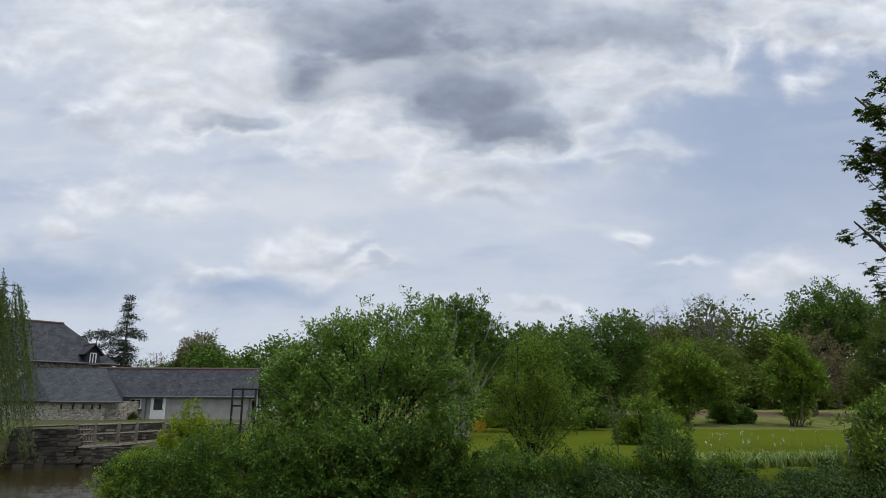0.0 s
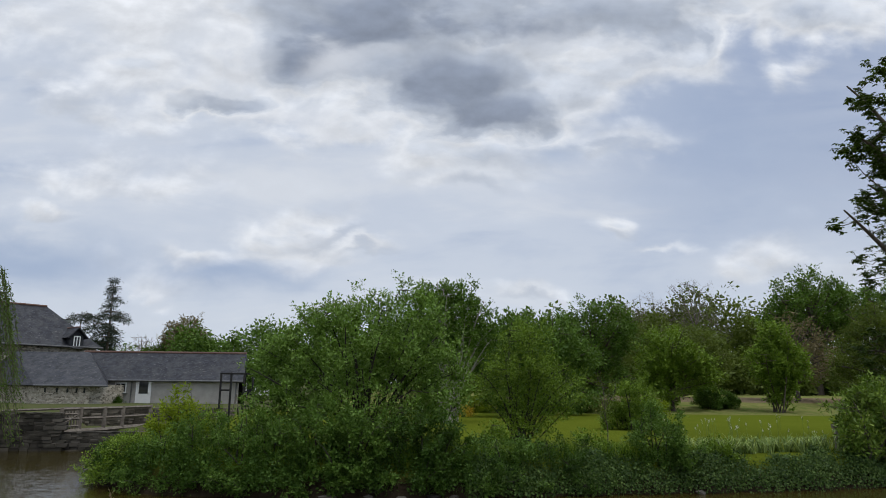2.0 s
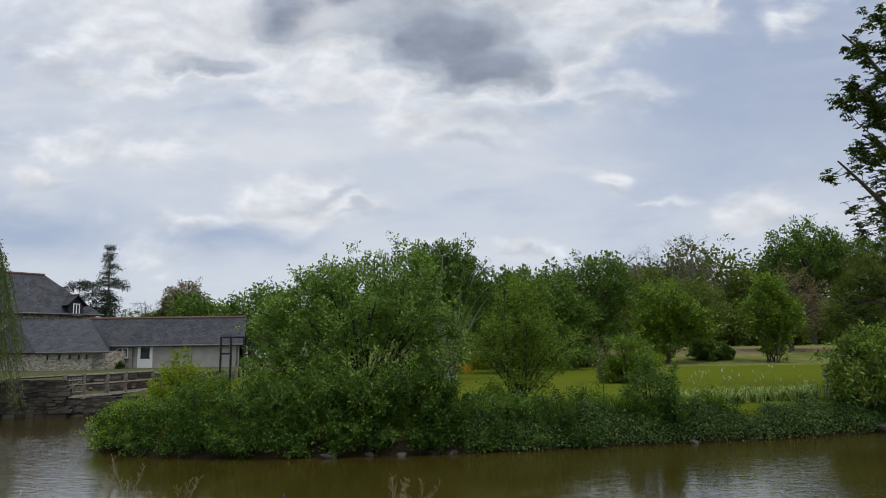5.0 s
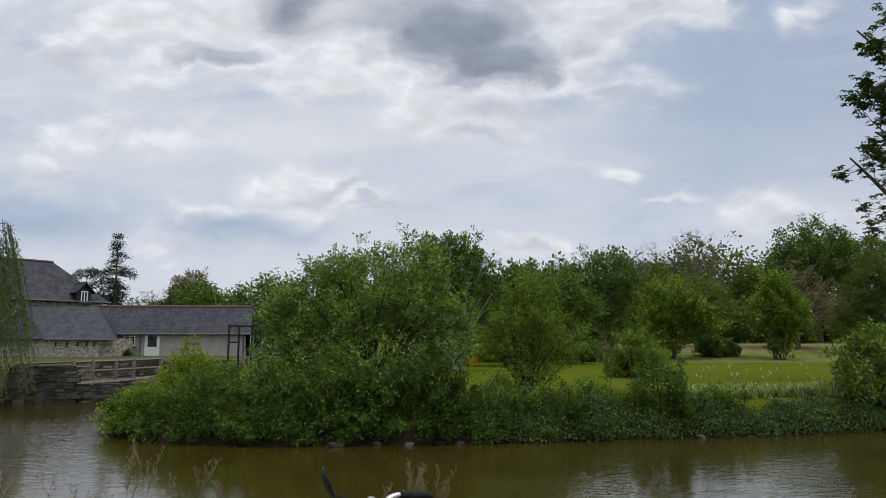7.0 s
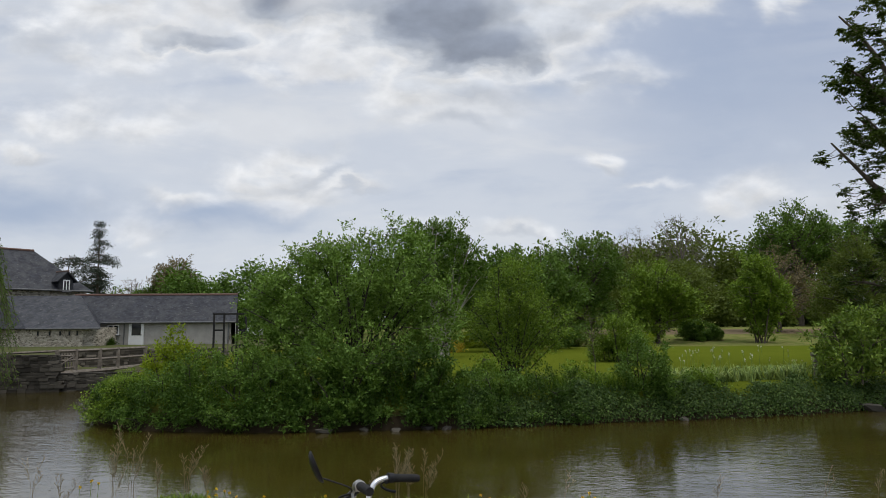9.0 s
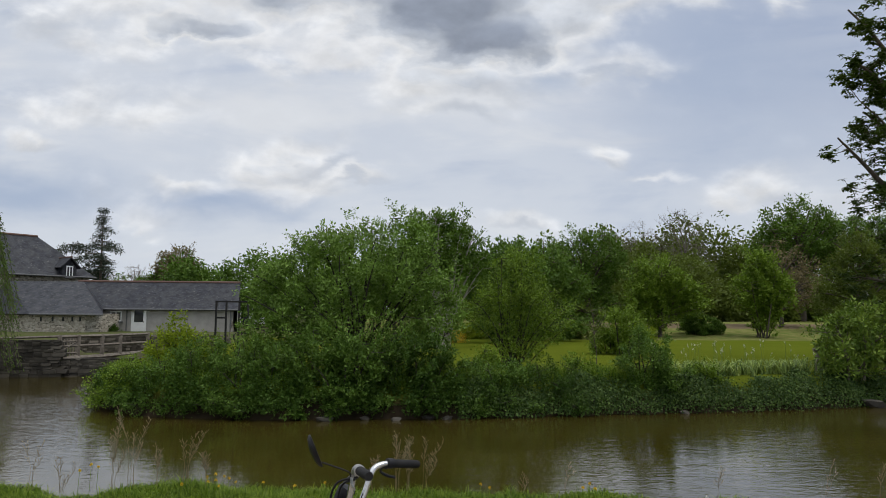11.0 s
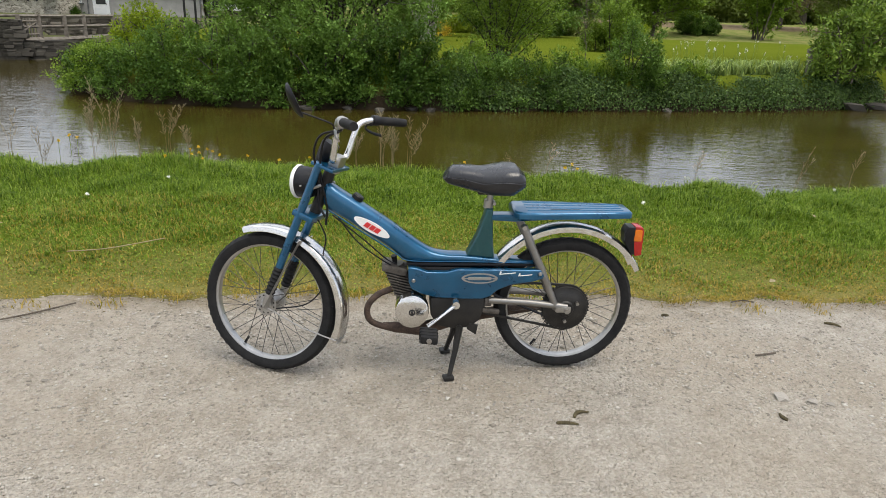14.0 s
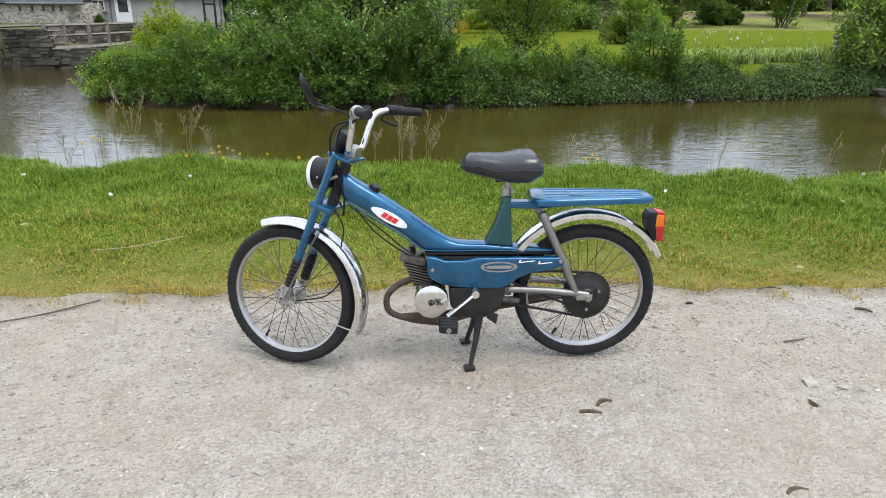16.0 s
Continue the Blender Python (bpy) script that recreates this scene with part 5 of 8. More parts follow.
far_tree((18.4, 50.0), [(0, 0, 4.7, 1.7, 1.8, 1.8), (1.5, 0, 3.6, 2.0, 1.8, 1.0), (-1.3, 0, 3.3, 1.9, 1.8, 1.5), (2.4, 0, 2.4, 1.6, 1.4, 0.7), (-0.6, 0, 1.4, 2.2, 1.4, 1.1)], M_LEAF_FRESH, "fresh green layered tree beyond the lawn", flat=1.4)
far_tree((26.3, 50.0), [(0, 0, 5.0, 1.5, 1.5, 2.0), (-0.7, 0, 3.6, 1.5, 1.5, 1.7), (0.8, 0, 3.6, 1.5, 1.5, 1.7), (0.1, 0, 1.7, 1.0, 1.0, 1.3)], M_LEAF_FRESH, "upright fresh green many-stemmed tree beyond the lawn", trunk=0.0, trunk_r=0.06, foot=0.9, rise=0.8, stems=10, limbs=18)
far_tree((32.2, 58.0), [(0, 0, 5.2, 2.4, 2.2, 2.4), (-1.6, 0, 3.4, 2.0, 2.0, 2.0), (1.8, 0, 3.6, 2.2, 2.0, 2.2)], M_LEAF_BROWN, "tree with thin pinkish-brown young leaves", trunk_r=0.2, per=8, gaps=0.3, shown=0.5)
far_tree((23.6, 62.0), [(0, 0, 4.0, 2.2, 2.0, 2.6), (2.6, 0, 3.6, 2.0, 2.0, 2.2)], M_LEAF_OLIVE, "olive-green thicket tree beyond the meadow", trunk_r=0.12, per=14)
far_tree((37.0, 53.0), [(0, 0, 5.2, 3.4, 3.0, 3.0), (-2.4, 0, 2.8, 2.4, 2.4, 2.4), (-1.2, 0, 6.8, 2.0, 2.0, 1.6), (0.5, 0, 2.0, 3.0, 2.4, 1.8)], M_LEAF_OLIVE, "large olive-green tree at the meadow edge", trunk_r=0.3, stems=36, leaf=0.2)
for x, y, h, k in ((50.0, 85.0, 16.6, 5.0), (57.5, 84.0, 15.2, 4.6)):
    far_tree((x, y), [(0, 0, h * 0.68, k, k, h * 0.27), (-k * 0.7, 0, h * 0.60, k * 0.6, k * 0.6, h * 0.2), (k * 0.7, 0, h * 0.62, k * 0.6, k * 0.6, h * 0.2)],
             M_LEAF_DARK, "tall dark oak tree on the horizon", trunk_r=0.5, stems=34, leaf=0.36, limb=2.2, twig=1.1, trunk=4.0, loose=0.2, gaps=0.35, twig_r=0.015)
for x, y, h, k in ((27.0, 88, 12.0, 3.0), (31.5, 92, 13.4, 3.2), (36.4, 90, 15.6, 3.6)):
    far_tree((x, y), [(0, 0, h * 0.70, k, k, h * 0.30), (k * 0.4, 0, h * 0.5, k, k, h * 0.25)], M_LEAF_BROWN, "tall almost bare tree with fine grey twigs", trunk_r=0.13, bark=M_TWIG, twig_r=0.009, stems=26, limbs=10, twigs=8, per=1,
             leaf=0.10, limb=1.6, twig=0.9, trunk=h * 0.35, shown=1.0, gaps=0.0, rise=0.7)


def wood(place, width, depth, height, n, mat, label, leaf=0.30):
    """A far wood of uncountable crowns, each a lumpy dome of its own height."""
    k = max(4, int(width * max(depth, 6) / 9))
    cx, cy = LEAFY.uniform(-width / 2, width / 2, k), LEAFY.uniform(-depth / 2, depth / 2, k)
    top = height * (0.80 + 0.12 * np.sin(cx * 0.4 + place[0]) + LEAFY.uniform(-0.16, 0.10, k))
    wide = top * LEAFY.uniform(0.22, 0.34, k)
    i = LEAFY.integers(0, k, n)
    d = any_unit(n)
    r = LEAFY.uniform(0.72, 1.05, n) * (1 + 0.12 * np.sin(d[:, 0] * 7 + i) * np.sin(d[:, 2] * 8 + 2 * i))
    c = np.stack([cx[i] + d[:, 0] * wide[i] * r, cy[i] + d[:, 1] * wide[i] * r, top[i] * (0.56 + 0.44 * d[:, 2] * r)], 1)
    c[:, 2] = np.maximum(c[:, 2], 0.2)
    ob = part("far_wood", scatter_leaves(c, 13, 0.50, leaf * 1.3), mat, None, smooth=False, m=pose(*place))
    tagged(ob, label, "wood", kind="stuff")


gz = lambda x, y: float(land_z(np.array(float(x)), np.array(float(y))))
wood((47, 104, gz(47, 104)), 36, 12, 16.6, 3000, M_LEAF_OLIVE, "distant olive-green wood", 0.5)
wood((20, 106, gz(20, 106)), 42, 12, 12.0, 2600, M_LEAF_OLIVE, "distant dull green wood", 0.5)
wood((30, 80, gz(30, 80)), 54, 5, 5.0, 3000, M_LEAF_OLIVE, "low olive-green scrub beyond the sandy way", 0.4)
wood((30, 87, gz(30, 87)), 60, 3, 2.8, 1800, M_LEAF_OLIVE, "dense low olive-green undergrowth", 0.4)
wood((28, 84, gz(28, 84)), 16, 5, 10.5, 1200, M_LEAF_OLIVE, "olive-green thicket below the bare trees", 0.42)
wood((-2, 90, gz(-2, 90)), 30, 10, 9.0, 1700, M_LEAF, "distant green wood", 0.45)
wood((72, 92, gz(72, 92)), 30, 14, 12.0, 1100, M_LEAF_OLIVE, "distant olive-green wood", 0.4)
wood((-19.5, 74, gz(-19.5, 74)), 12, 5, 9.9, 1500, M_LEAF_DARK, "row of dark green trees behind the long house", 0.3)
wood((-70, 110, gz(-70, 110)), 60, 14, 8.0, 900, M_LEAF_DARK, "distant dark green wood", 0.4)
far_tree((-26.4, 77.0), [(0, 0, 6.6, 2.3, 2.2, 2.6), (-1.6, 0, 5.0, 1.8, 1.8, 2.0), (1.4, 0, 5.4, 1.9, 1.8, 2.2)], M_LEAF_BROWN, "brownish green oak behind the long house", trunk_r=0.3, per=20, gaps=0.2, shown=0.4)
far_tree((-29.8, 76.0), [(0, 0, 4.0, 1.7, 1.5, 1.7), (1.4, 0, 4.6, 1.2, 1.2, 1.4)], M_LEAF, "small green tree behind the long house", trunk_r=0.15, stems=12)
far_tree((-34.0, 84.0), [(0, 0, 5.4, 1.8, 1.6, 1.9)], M_LEAF_BROWN, "small bare tree behind the roofs", trunk_r=0.12, bark=M_TWIG, twig_r=0.013, stems=12, per=1, leaf=0.1, shown=1.0, gaps=0.0, trunk=2.0)


def conifer(base, height, width, label, flat=False):
    root = thing("conifer", (*base, gz(*base)), label, "conifer tree")
    g, tips = Geo(), []
    g.tube([(0, 0, -0.2), (0.05, 0, height * 0.5), (0, 0, height)], [height * 0.016, height * 0.01, 0.02], 7)
    k = 0
    z = height * (0.28 if not flat else 0.45)
    while z < height * 0.985:
        f = (height - z) / (height * 0.75)
        for b in range(4):
            a = k * 2.4 + b * 1.047 + RNG.uniform(-0.25, 0.25)
            r = width * (min(1, 0.06 + 1.25 * f) if not flat else 0.7 + 0.3 * RNG.random()) * RNG.uniform(0.35, 1.35)
            e = Vector((math.cos(a) * r, math.sin(a) * r, z - (0.05 if flat else 0.25) * r))
            g.tube([(0, 0, z), Vector((0, 0, z)).lerp(e, 0.5) + Vector((0, 0, 0.1 * r)), e], [0.05, 0.035, 0.015], 4, caps=False)
            for s in np.linspace(0.35, 1.0, max(2, int(r / 0.30))):
                tips.append((e.x * s, e.y * s, z + (e.z - z) * s))
        z += height * (0.052 if not flat else 0.10) * RNG.uniform(0.7, 1.4)
        k += 1
    part("trunk", g, M_BARK, root)
    part("crown", scatter_leaves(np.array(tips), 30, 0.28, 0.34, 0.22, 0.5, 0.4), M_NEEDLE, root, smooth=False)


conifer((-36.45, 80.0), 13.6, 2.9, "tall dark spruce with a thin pointed top")
conifer((-40.8, 82.0), 9.8, 2.8, "dark cedar with flat spreading branches", True)
conifer((-38.3, 84.0), 8.6, 1.6, "smaller dark spruce behind the mill")

# --- low things on the meadow edge
L = "low shrubs on the meadow"
shrub_bank("meadow_shrub", [(22.2, 52.0, 0.9, 1.5, 1.1, 0.95), (23.6, 52.4, 0.6, 0.9, 0.9, 0.6)], "low dark round shrub on the meadow", 30, 0.13, M_LEAF, group=L)
shrub_bank("meadow_shrub", [(20.0, 66.0, 1.6, 1.0, 0.9, 0.6)], "low dark round shrub on the meadow", 26, 0.15, M_LEAF, group=L)
shrub_bank("lawn_shrub", [(9.3, 30.0, 1.05, 0.9, 0.8, 1.35), (10.1, 31.0, 0.6, 0.9, 0.8, 0.8), (8.5, 30.4, 0.5, 0.7, 0.7, 0.7)], "loose light green shrub on the lawn", 18, 0.11, M_LEAF_FRESH, group=L, twig=0.4)
shrub_bank("broom_bush", [(2.4, 40.0, 0.25, 0.75, 0.6, 0.5), (1.6, 40.6, 0.1, 0.5, 0.5, 0.3)], "broom bush in bright yellow flower", 22, 0.07, M_YELLOW, group=L)
for i in range(5):
    shrub_bank("hedge_shrub", [(0.4 + i * 3.6, 46.5 + RNG.uniform(-1, 1), 0.35, 1.9, 0.8, 0.55 + 0.4 * RNG.random())], "low uneven shrub along the lawn edge", 22, 0.15, (M_LEAF_OLIVE, M_LEAF_GOLD, M_LEAF_DARK)[i % 3], group=L)


# --- horse chestnut whose boughs reach in over the bank
chestnut, tips = grow("chestnut_tree", (19.9, 23.4, -0.2),
                      [(0, 0, 9.5, 3.6, 3.4, 4.8), (-2.6, -0.4, 10.6, 2.2, 2.0, 1.2), (-3.0, -0.6, 8.0, 2.3, 2.0, 0.95), (-2.2, -0.2, 13.0, 1.9, 1.7, 1.3),
                       (-2.7, -0.4, 6.3, 2.0, 1.8, 0.75), (-1.4, 0, 4.6, 2.0, 2.0, 1.6), (-2.4, 0.6, 3.0, 1.8, 1.6, 1.3)],
                      "tall horse chestnut with hanging leaf boughs, coloured dark as if backlit", M_LEAF_CHESTNUT, stems=50, limbs=7, twigs=4, per=6, leaf=0.175, shape=0.5, limb=0.9, twig=0.5, trunk_r=0.34, trunk=3.0,
                      rise=0.25, loose=0.08, gaps=0.22, whorl=6, twig_r=0.007, shown=0.5)
# candles of pale flowers among the lower leaves
low = tips[(tips[:, 2] < 6.0) & (LEAFY.random(len(tips)) < 0.16)]
q = np.repeat(low, 14, 0) + LEAFY.normal(size=(len(low) * 14, 3)) * np.array([0.025, 0.025, 0.055]) + np.array([0, 0, 0.10])
part("flower_candles", leaf_mesh(q, np.full(len(q), 0.045), np.full(len(q), 0.035), any_unit(len(q)), any_unit(len(q))), M_PETAL, chestnut, "upright candles of cream flowers", smooth=False, kind="stuff")


def weeping_willow(base):
    """Hanging shoots from a low dome, blown a little towards the house; each shoot is a string of narrow leaves."""
    root = thing("weeping_willow", (*base, -0.1), "weeping willow with hanging yellow-green branches", "tree")
    g = Geo()
    g.tube([(0, 0, -0.4), (-0.2, 0.1, 2.5), (0.2, 0, 5.0)], [0.42, 0.34, 0.24], 9)
    pts = []
    for i in range(230):
        a, r = LEAFY.uniform(0, 6.28), 3.3 * LEAFY.random() ** 0.4
        top = Vector((math.cos(a) * r * 0.8, math.sin(a) * r * 0.8, 5.6 + 1.4 * (1 - (r / 3.3) ** 2) + LEAFY.uniform(-0.9, 0.3)))
        if i % 3 == 0:
            s = Vector((0.1, 0, 4.4))
            g.tube([s, s.lerp(top, 0.5) + Vector((0, 0, 0.8)), top], [0.07, 0.04, 0.015], 5, caps=False)
        low = LEAFY.uniform(-0.7, 2.6) if r > 1.6 else LEAFY.uniform(2.5, 4.5)
        hang = top.z - low
        end = Vector((top.x * 1.12 + 0.16 * hang + LEAFY.uniform(-0.15, 0.3), top.y * 1.1, low))
        ln = spline([top, top.lerp(end, 0.45) + Vector((top.x * 0.05 - 0.05 * hang, top.y * 0.06, 0.05 * hang)), end], 6)
        g.tube(ln, [0.009] * len(ln), 3, caps=False)
        for k in np.linspace(0.02, 1, 44):
            q = k * (len(ln) - 1)
            j = min(int(q), len(ln) - 2)
            pts.append(ln[j].lerp(ln[j + 1], q - j))
    part("trunk", g, M_BARK, root)
    c = np.repeat(np.array([tuple(p) for p in pts]), 5, 0)
    n = len(c)
    c = c + LEAFY.normal(size=(n, 3)) * 0.04
    along = LEAFY.normal(size=(n, 3)) * 0.4 + np.array([0.35, 0, -0.8])
    ln = LEAFY.uniform(0.08, 0.16, n)
    part("crown", leaf_mesh(c, ln, ln * 0.26, along, LEAFY.normal(size=(n, 3))), M_WILLOW, root, smooth=False)


weeping_willow((-18.15, 25.0))

# ---------------------------------------------------------------- mill, long house, quay
def slab(g, a, b, c, d, thick):
    """A roof slope of four (or three) corners, with thickness."""
    q = [Vector(p) for p in (a, b, c, d) if p is not None]
    n = (q[1] - q[0]).cross(q[-1] - q[0]).normalized()
    if n.z < 0:
        n = -n
    k = len(q)
    return g.add([p + n * 0.0 for p in q] + [p - n * thick for p in q],
                 [tuple(range(k)), tuple(range(2 * k - 1, k - 1, -1))] + [(i, (i + 1) % k, (i + 1) % k + k, i + k) for i in range(k)])


def ridge_tiles(parent, a, b, size=0.38, r=0.11):
    a, b = Vector(a), Vector(b)
    n = max(2, int((b - a).length / size))
    d = (b - a) / n
    g = Geo()
    g.tube([Vector((0, 0, 0)), d * 0.5, d * 1.04], [r, r * 1.02, r * 1.12], 8)
    me = mesh_of("ridge_tile", g, M_RIDGE)
    for i in range(n):
        ob = new("ridge_tile", me)
        ob.location, ob.parent = a + d * i - Vector((0, 0, 0.02)), parent


def window_unit(parent, x, y, z, w, h, name="window", bars=1):
    """A casement facing -y: frame, sill and panes."""
    fr = part(name, Geo().box((x, y, z + h / 2), (w, 0.02, h)), M_PANE, parent, "dark window panes")
    g = Geo()
    for dx in (-w / 2, w / 2):
        g.box((x + dx, y - 0.03, z + h / 2), (0.09, 0.06, h + 0.09), bevel=0.01)
    for k in range(bars):
        g.box((x - w / 2 + w * (k + 1) / (bars + 1), y - 0.03, z + h / 2), (0.07, 0.05, h))
    for dz in (0, h):
        g.box((x, y - 0.032, z + dz), (w + 0.09, 0.06, 0.09), bevel=0.01)
    part("window_frame", g, M_WHITE, fr, "white painted window frame")
    part("sill", Geo().box((x, y - 0.09, z - 0.09), (w + 0.35, 0.2, 0.09), bevel=0.015), M_ZINC, fr, "grey stone sill")


def wall_box(x0, x1, y0, y1, z0, z1):
    return Geo().box(((x0 + x1) / 2, (y0 + y1) / 2, (z0 + z1) / 2), (x1 - x0, y1 - y0, z1 - z0))


def long_house():
    h = thing("long_house", (0, 0, 0), "low rendered outbuilding with a grey slate roof", "house")
    x0, x1, y0, y1, e, rz = -28.5, -14.85, 58.0, 64.0, 1.88, 4.24
    part("front_wall", wall_box(x0, x1, y0, y0 + 0.4, -0.3, e), M_RENDER, h, "pale grey rendered wall")
    part("back_wall", wall_box(x0, x1 - 1.5, y1 - 0.4, y1, -0.3, e), M_RENDER, h)
    gable = [(y0, -0.3), (y1, -0.3), (y1, e), (61, rz - 0.1), (y0, e)]
    for x in (x0, x1 - 0.35):
        s = -0.24 if x > x0 else 0.0   # the yard end is cut askew
        g = Geo().add([(x + s * (a - y0), a, b) for a, b in gable] + [(x + 0.35 + s * (a - y0), a, b) for a, b in gable],
                      [(0, 1, 2, 3, 4), (9, 8, 7, 6, 5)] + [(i, (i + 1) % 5, (i + 1) % 5 + 5, i + 5) for i in range(5)])
        part("gable_wall", g, M_RENDER, h)
    part("roof", slab(slab(Geo(), (-29.9, y0 - 0.25, e - 0.1), (x1 + 0.12, y0 - 0.25, e - 0.1), (x1 - 0.62, 61, rz), (-29.9, 61, rz), 0.1),
                      (x1 - 1.35, y1 + 0.25, e - 0.1), (-29.9, y1 + 0.25, e - 0.1), (-29.9, 61, rz), (x1 - 0.62, 61, rz), 0.1), M_SLATE, h, "weathered dark slate roof", smooth=False)
    ridge_tiles(h, (-29.6, 61, rz + 0.02), (x1 - 0.64, 61, rz + 0.02))
    part("gutter", Geo().tube([(-26.4, y0 - 0.33, e - 0.10), (x1 + 0.1, y0 - 0.33, e - 0.08)], 0.075, 8), M_ZINC, h, "pale zinc gutter")
    for x in (-24.0, -15.4):
        part("downpipe", Geo().tube([(x, y0 - 0.07, e - 0.12), (x, y0 - 0.07, -0.1)], 0.05, 8), M_ZINC, h)
    window_unit(h, -24.9, y0 - 0.02, 0.82, 0.86, 0.76)
    d = part("door", Geo().box((-23.0, y0 - 0.03, 0.86), (1.08, 0.07, 1.9), bevel=0.01), M_WHITE, h, "white door with a dark glass upper half")
    part("pane", Geo().box((-23.0, y0 - 0.075, 1.22), (0.74, 0.03, 0.98)), M_PANE, d)
    part("door_handle", Geo().box((-22.58, y0 - 0.10, 0.75), (0.05, 0.06, 0.16), bevel=0.01), M_STEEL, d)
    part("door_frame", Geo().box((-23.58, y0 - 0.04, 0.9), (0.07, 0.1, 1.98)).box((-22.42, y0 - 0.04, 0.9), (0.07, 0.1, 1.98)).box((-23, y0 - 0.04, 1.84), (1.23, 0.1, 0.07)), M_WHITE, d)


def mill():
    """The big mill with a hipped slate roof; its frontage runs along -x of its own frame."""
    h = thing("mill_house", (-30.6, 66.0, 0.0), "large old stone mill with a hipped slate roof", "house", turn=50)
    L, D, e, rz = 20.0, 9.0, 4.90, 8.75
    part("wall", wall_box(-L, -0.3, 0.3, 0.9, -0.4, e), M_RUBBLE, h, "old pale rubble wall")
    part("wall", wall_box(-0.9, -0.3, 0.9, D - 0.3, -0.4, e), M_RUBBLE, h)
    part("wall", wall_box(-L, -0.3, D - 0.9, D - 0.3, -0.4, e), M_RUBBLE, h)
    a, b, c, d = (-L, -0.15, e - 0.1), (0.1, -0.15, e - 0.1), (-3.5, 4.5, rz), (-L, 4.5, rz)
    g = slab(Geo(), a, b, c, d, 0.12)
    slab(g, b, (0.1, D + 0.15, e - 0.1), c, None, 0.12)
    slab(g, (0.1, D + 0.15, e - 0.1), (-L, D + 0.15, e - 0.1), d, c, 0.12)
    part("roof", g, M_SLATE, h, "steep dark slate roof", smooth=False)
    ridge_tiles(h, (-L, 4.5, rz + 0.03), (-3.5, 4.5, rz + 0.03))
    part("gutter", Geo().tube([(-L, -0.2, e - 0.1), (0.1, -0.2, e - 0.1)], 0.08, 8), M_ZINC, h)
    # the dormer stands on the eaves
    x = -2.35
    dm = part("dormer", Geo().add([(x - 0.62, -0.1, e - 0.15), (x + 0.62, -0.1, e - 0.15), (x + 0.62, -0.1, 5.75), (x, -0.1, 6.45), (x - 0.62, -0.1, 5.75),
                                   (x - 0.62, 2.0, e + 0.6), (x + 0.62, 2.0, e + 0.6), (x + 0.62, 2.0, 5.75), (x, 2.0, 6.45), (x - 0.62, 2.0, 5.75)],
                                  [(0, 1, 2, 3, 4), (1, 6, 7, 2), (0, 4, 9, 5), (5, 9, 8, 7, 6)]), M_SLATE, h, "small gabled dormer", smooth=False)
    part("dormer_roof", slab(slab(Geo(), (x, -0.45, 6.62), (x - 0.95, -0.45, 5.62), (x - 0.95, 1.8, 5.62), (x, 2.4, 6.62), 0.08),
                             (x + 0.95, -0.45, 5.62), (x, -0.45, 6.62), (x, 2.4, 6.62), (x + 0.95, 1.8, 5.62), 0.08), M_SLATE, dm, smooth=False)
    part("dormer_ridge", Geo().tube([(x, -0.47, 6.63), (x, 2.4, 6.63)], 0.08, 8), M_RIDGE, dm, "red clay ridge")
    window_unit(h, x, -0.14, e - 0.12, 0.52, 0.98, "dormer_window", 1)


def lean_to():
    h = thing("stone_outhouse", (0, 0, 0), "pale rubble stone outhouse with a sweeping slate roof", "house")
    e, t = 1.42, 4.16
    f = part("front_wall", wall_box(-29.4, -25.6, 54.2, 54.7, -0.3, e), M_RUBBLE, h, "pale rubble stone wall")
    for x in (-29.0, -28.1, -27.3, -26.6, -26.0):
        part("vent_slit", Geo().box((x, 54.19, 0.98), (0.13, 0.06, 0.34)), M_PANE, f, "dark narrow vent slit")
    part("return_wall", Geo().add([(-25.6, 54.21, -0.3), (-24.6, 57.98, -0.3), (-24.6, 57.98, e), (-25.6, 54.21, e), (-25.95, 54.7, -0.3), (-25.0, 57.98, -0.3), (-25.0, 57.98, e), (-25.95, 54.7, e)],
                                  [(0, 1, 2, 3), (7, 6, 5, 4), (0, 3, 7, 4), (1, 5, 6, 2), (3, 2, 6, 7)]), M_RUBBLE, h, smooth=False)
    part("side_wall", Geo().add([(-29.4, 54.2, -0.3), (-36.2, 57.6, -0.3), (-36.2, 57.6, e), (-29.4, 54.2, e), (-29.2, 54.6, -0.3), (-36.0, 58.0, -0.3), (-36.0, 58.0, e), (-29.2, 54.6, e)],
                                [(0, 1, 2, 3), (7, 6, 5, 4), (0, 3, 7, 4), (1, 5, 6, 2)]), M_RUBBLE, h, smooth=False)
    part("end_wall", wall_box(-26.6, -26.2, 54.7, 58.0, -0.3, e), M_RUBBLE, h)
    a, b, c, d = (-29.75, 53.9, e - 0.05), (-24.15, 53.9, e - 0.05), (-28.6, 59.8, t), (-34.9, 59.8, t)
    g = slab(Geo(), a, b, c, d, 0.1)
    slab(g, (-37.0, 57.3, e - 0.05), a, d, None, 0.1)
    slab(g, b, (-26.1, 58.2, e + 0.5), c, None, 0.1)
    part("roof", g, M_SLATE, h, "dark slate roof with a swept hip", smooth=False)
    part("gutter", Geo().tube([(-29.75, 53.83, e - 0.08), (-24.1, 53.83, e - 0.08)], 0.07, 8), M_ZINC, h)


long_house()
mill()
lean_to()
shrub_bank("house_shrub", [(-24.75, 57.2, 0.15, 0.45, 0.35, 0.35)], "small dark clipped shrub against the house wall", 24, 0.08, M_LEAF_DARKENED)

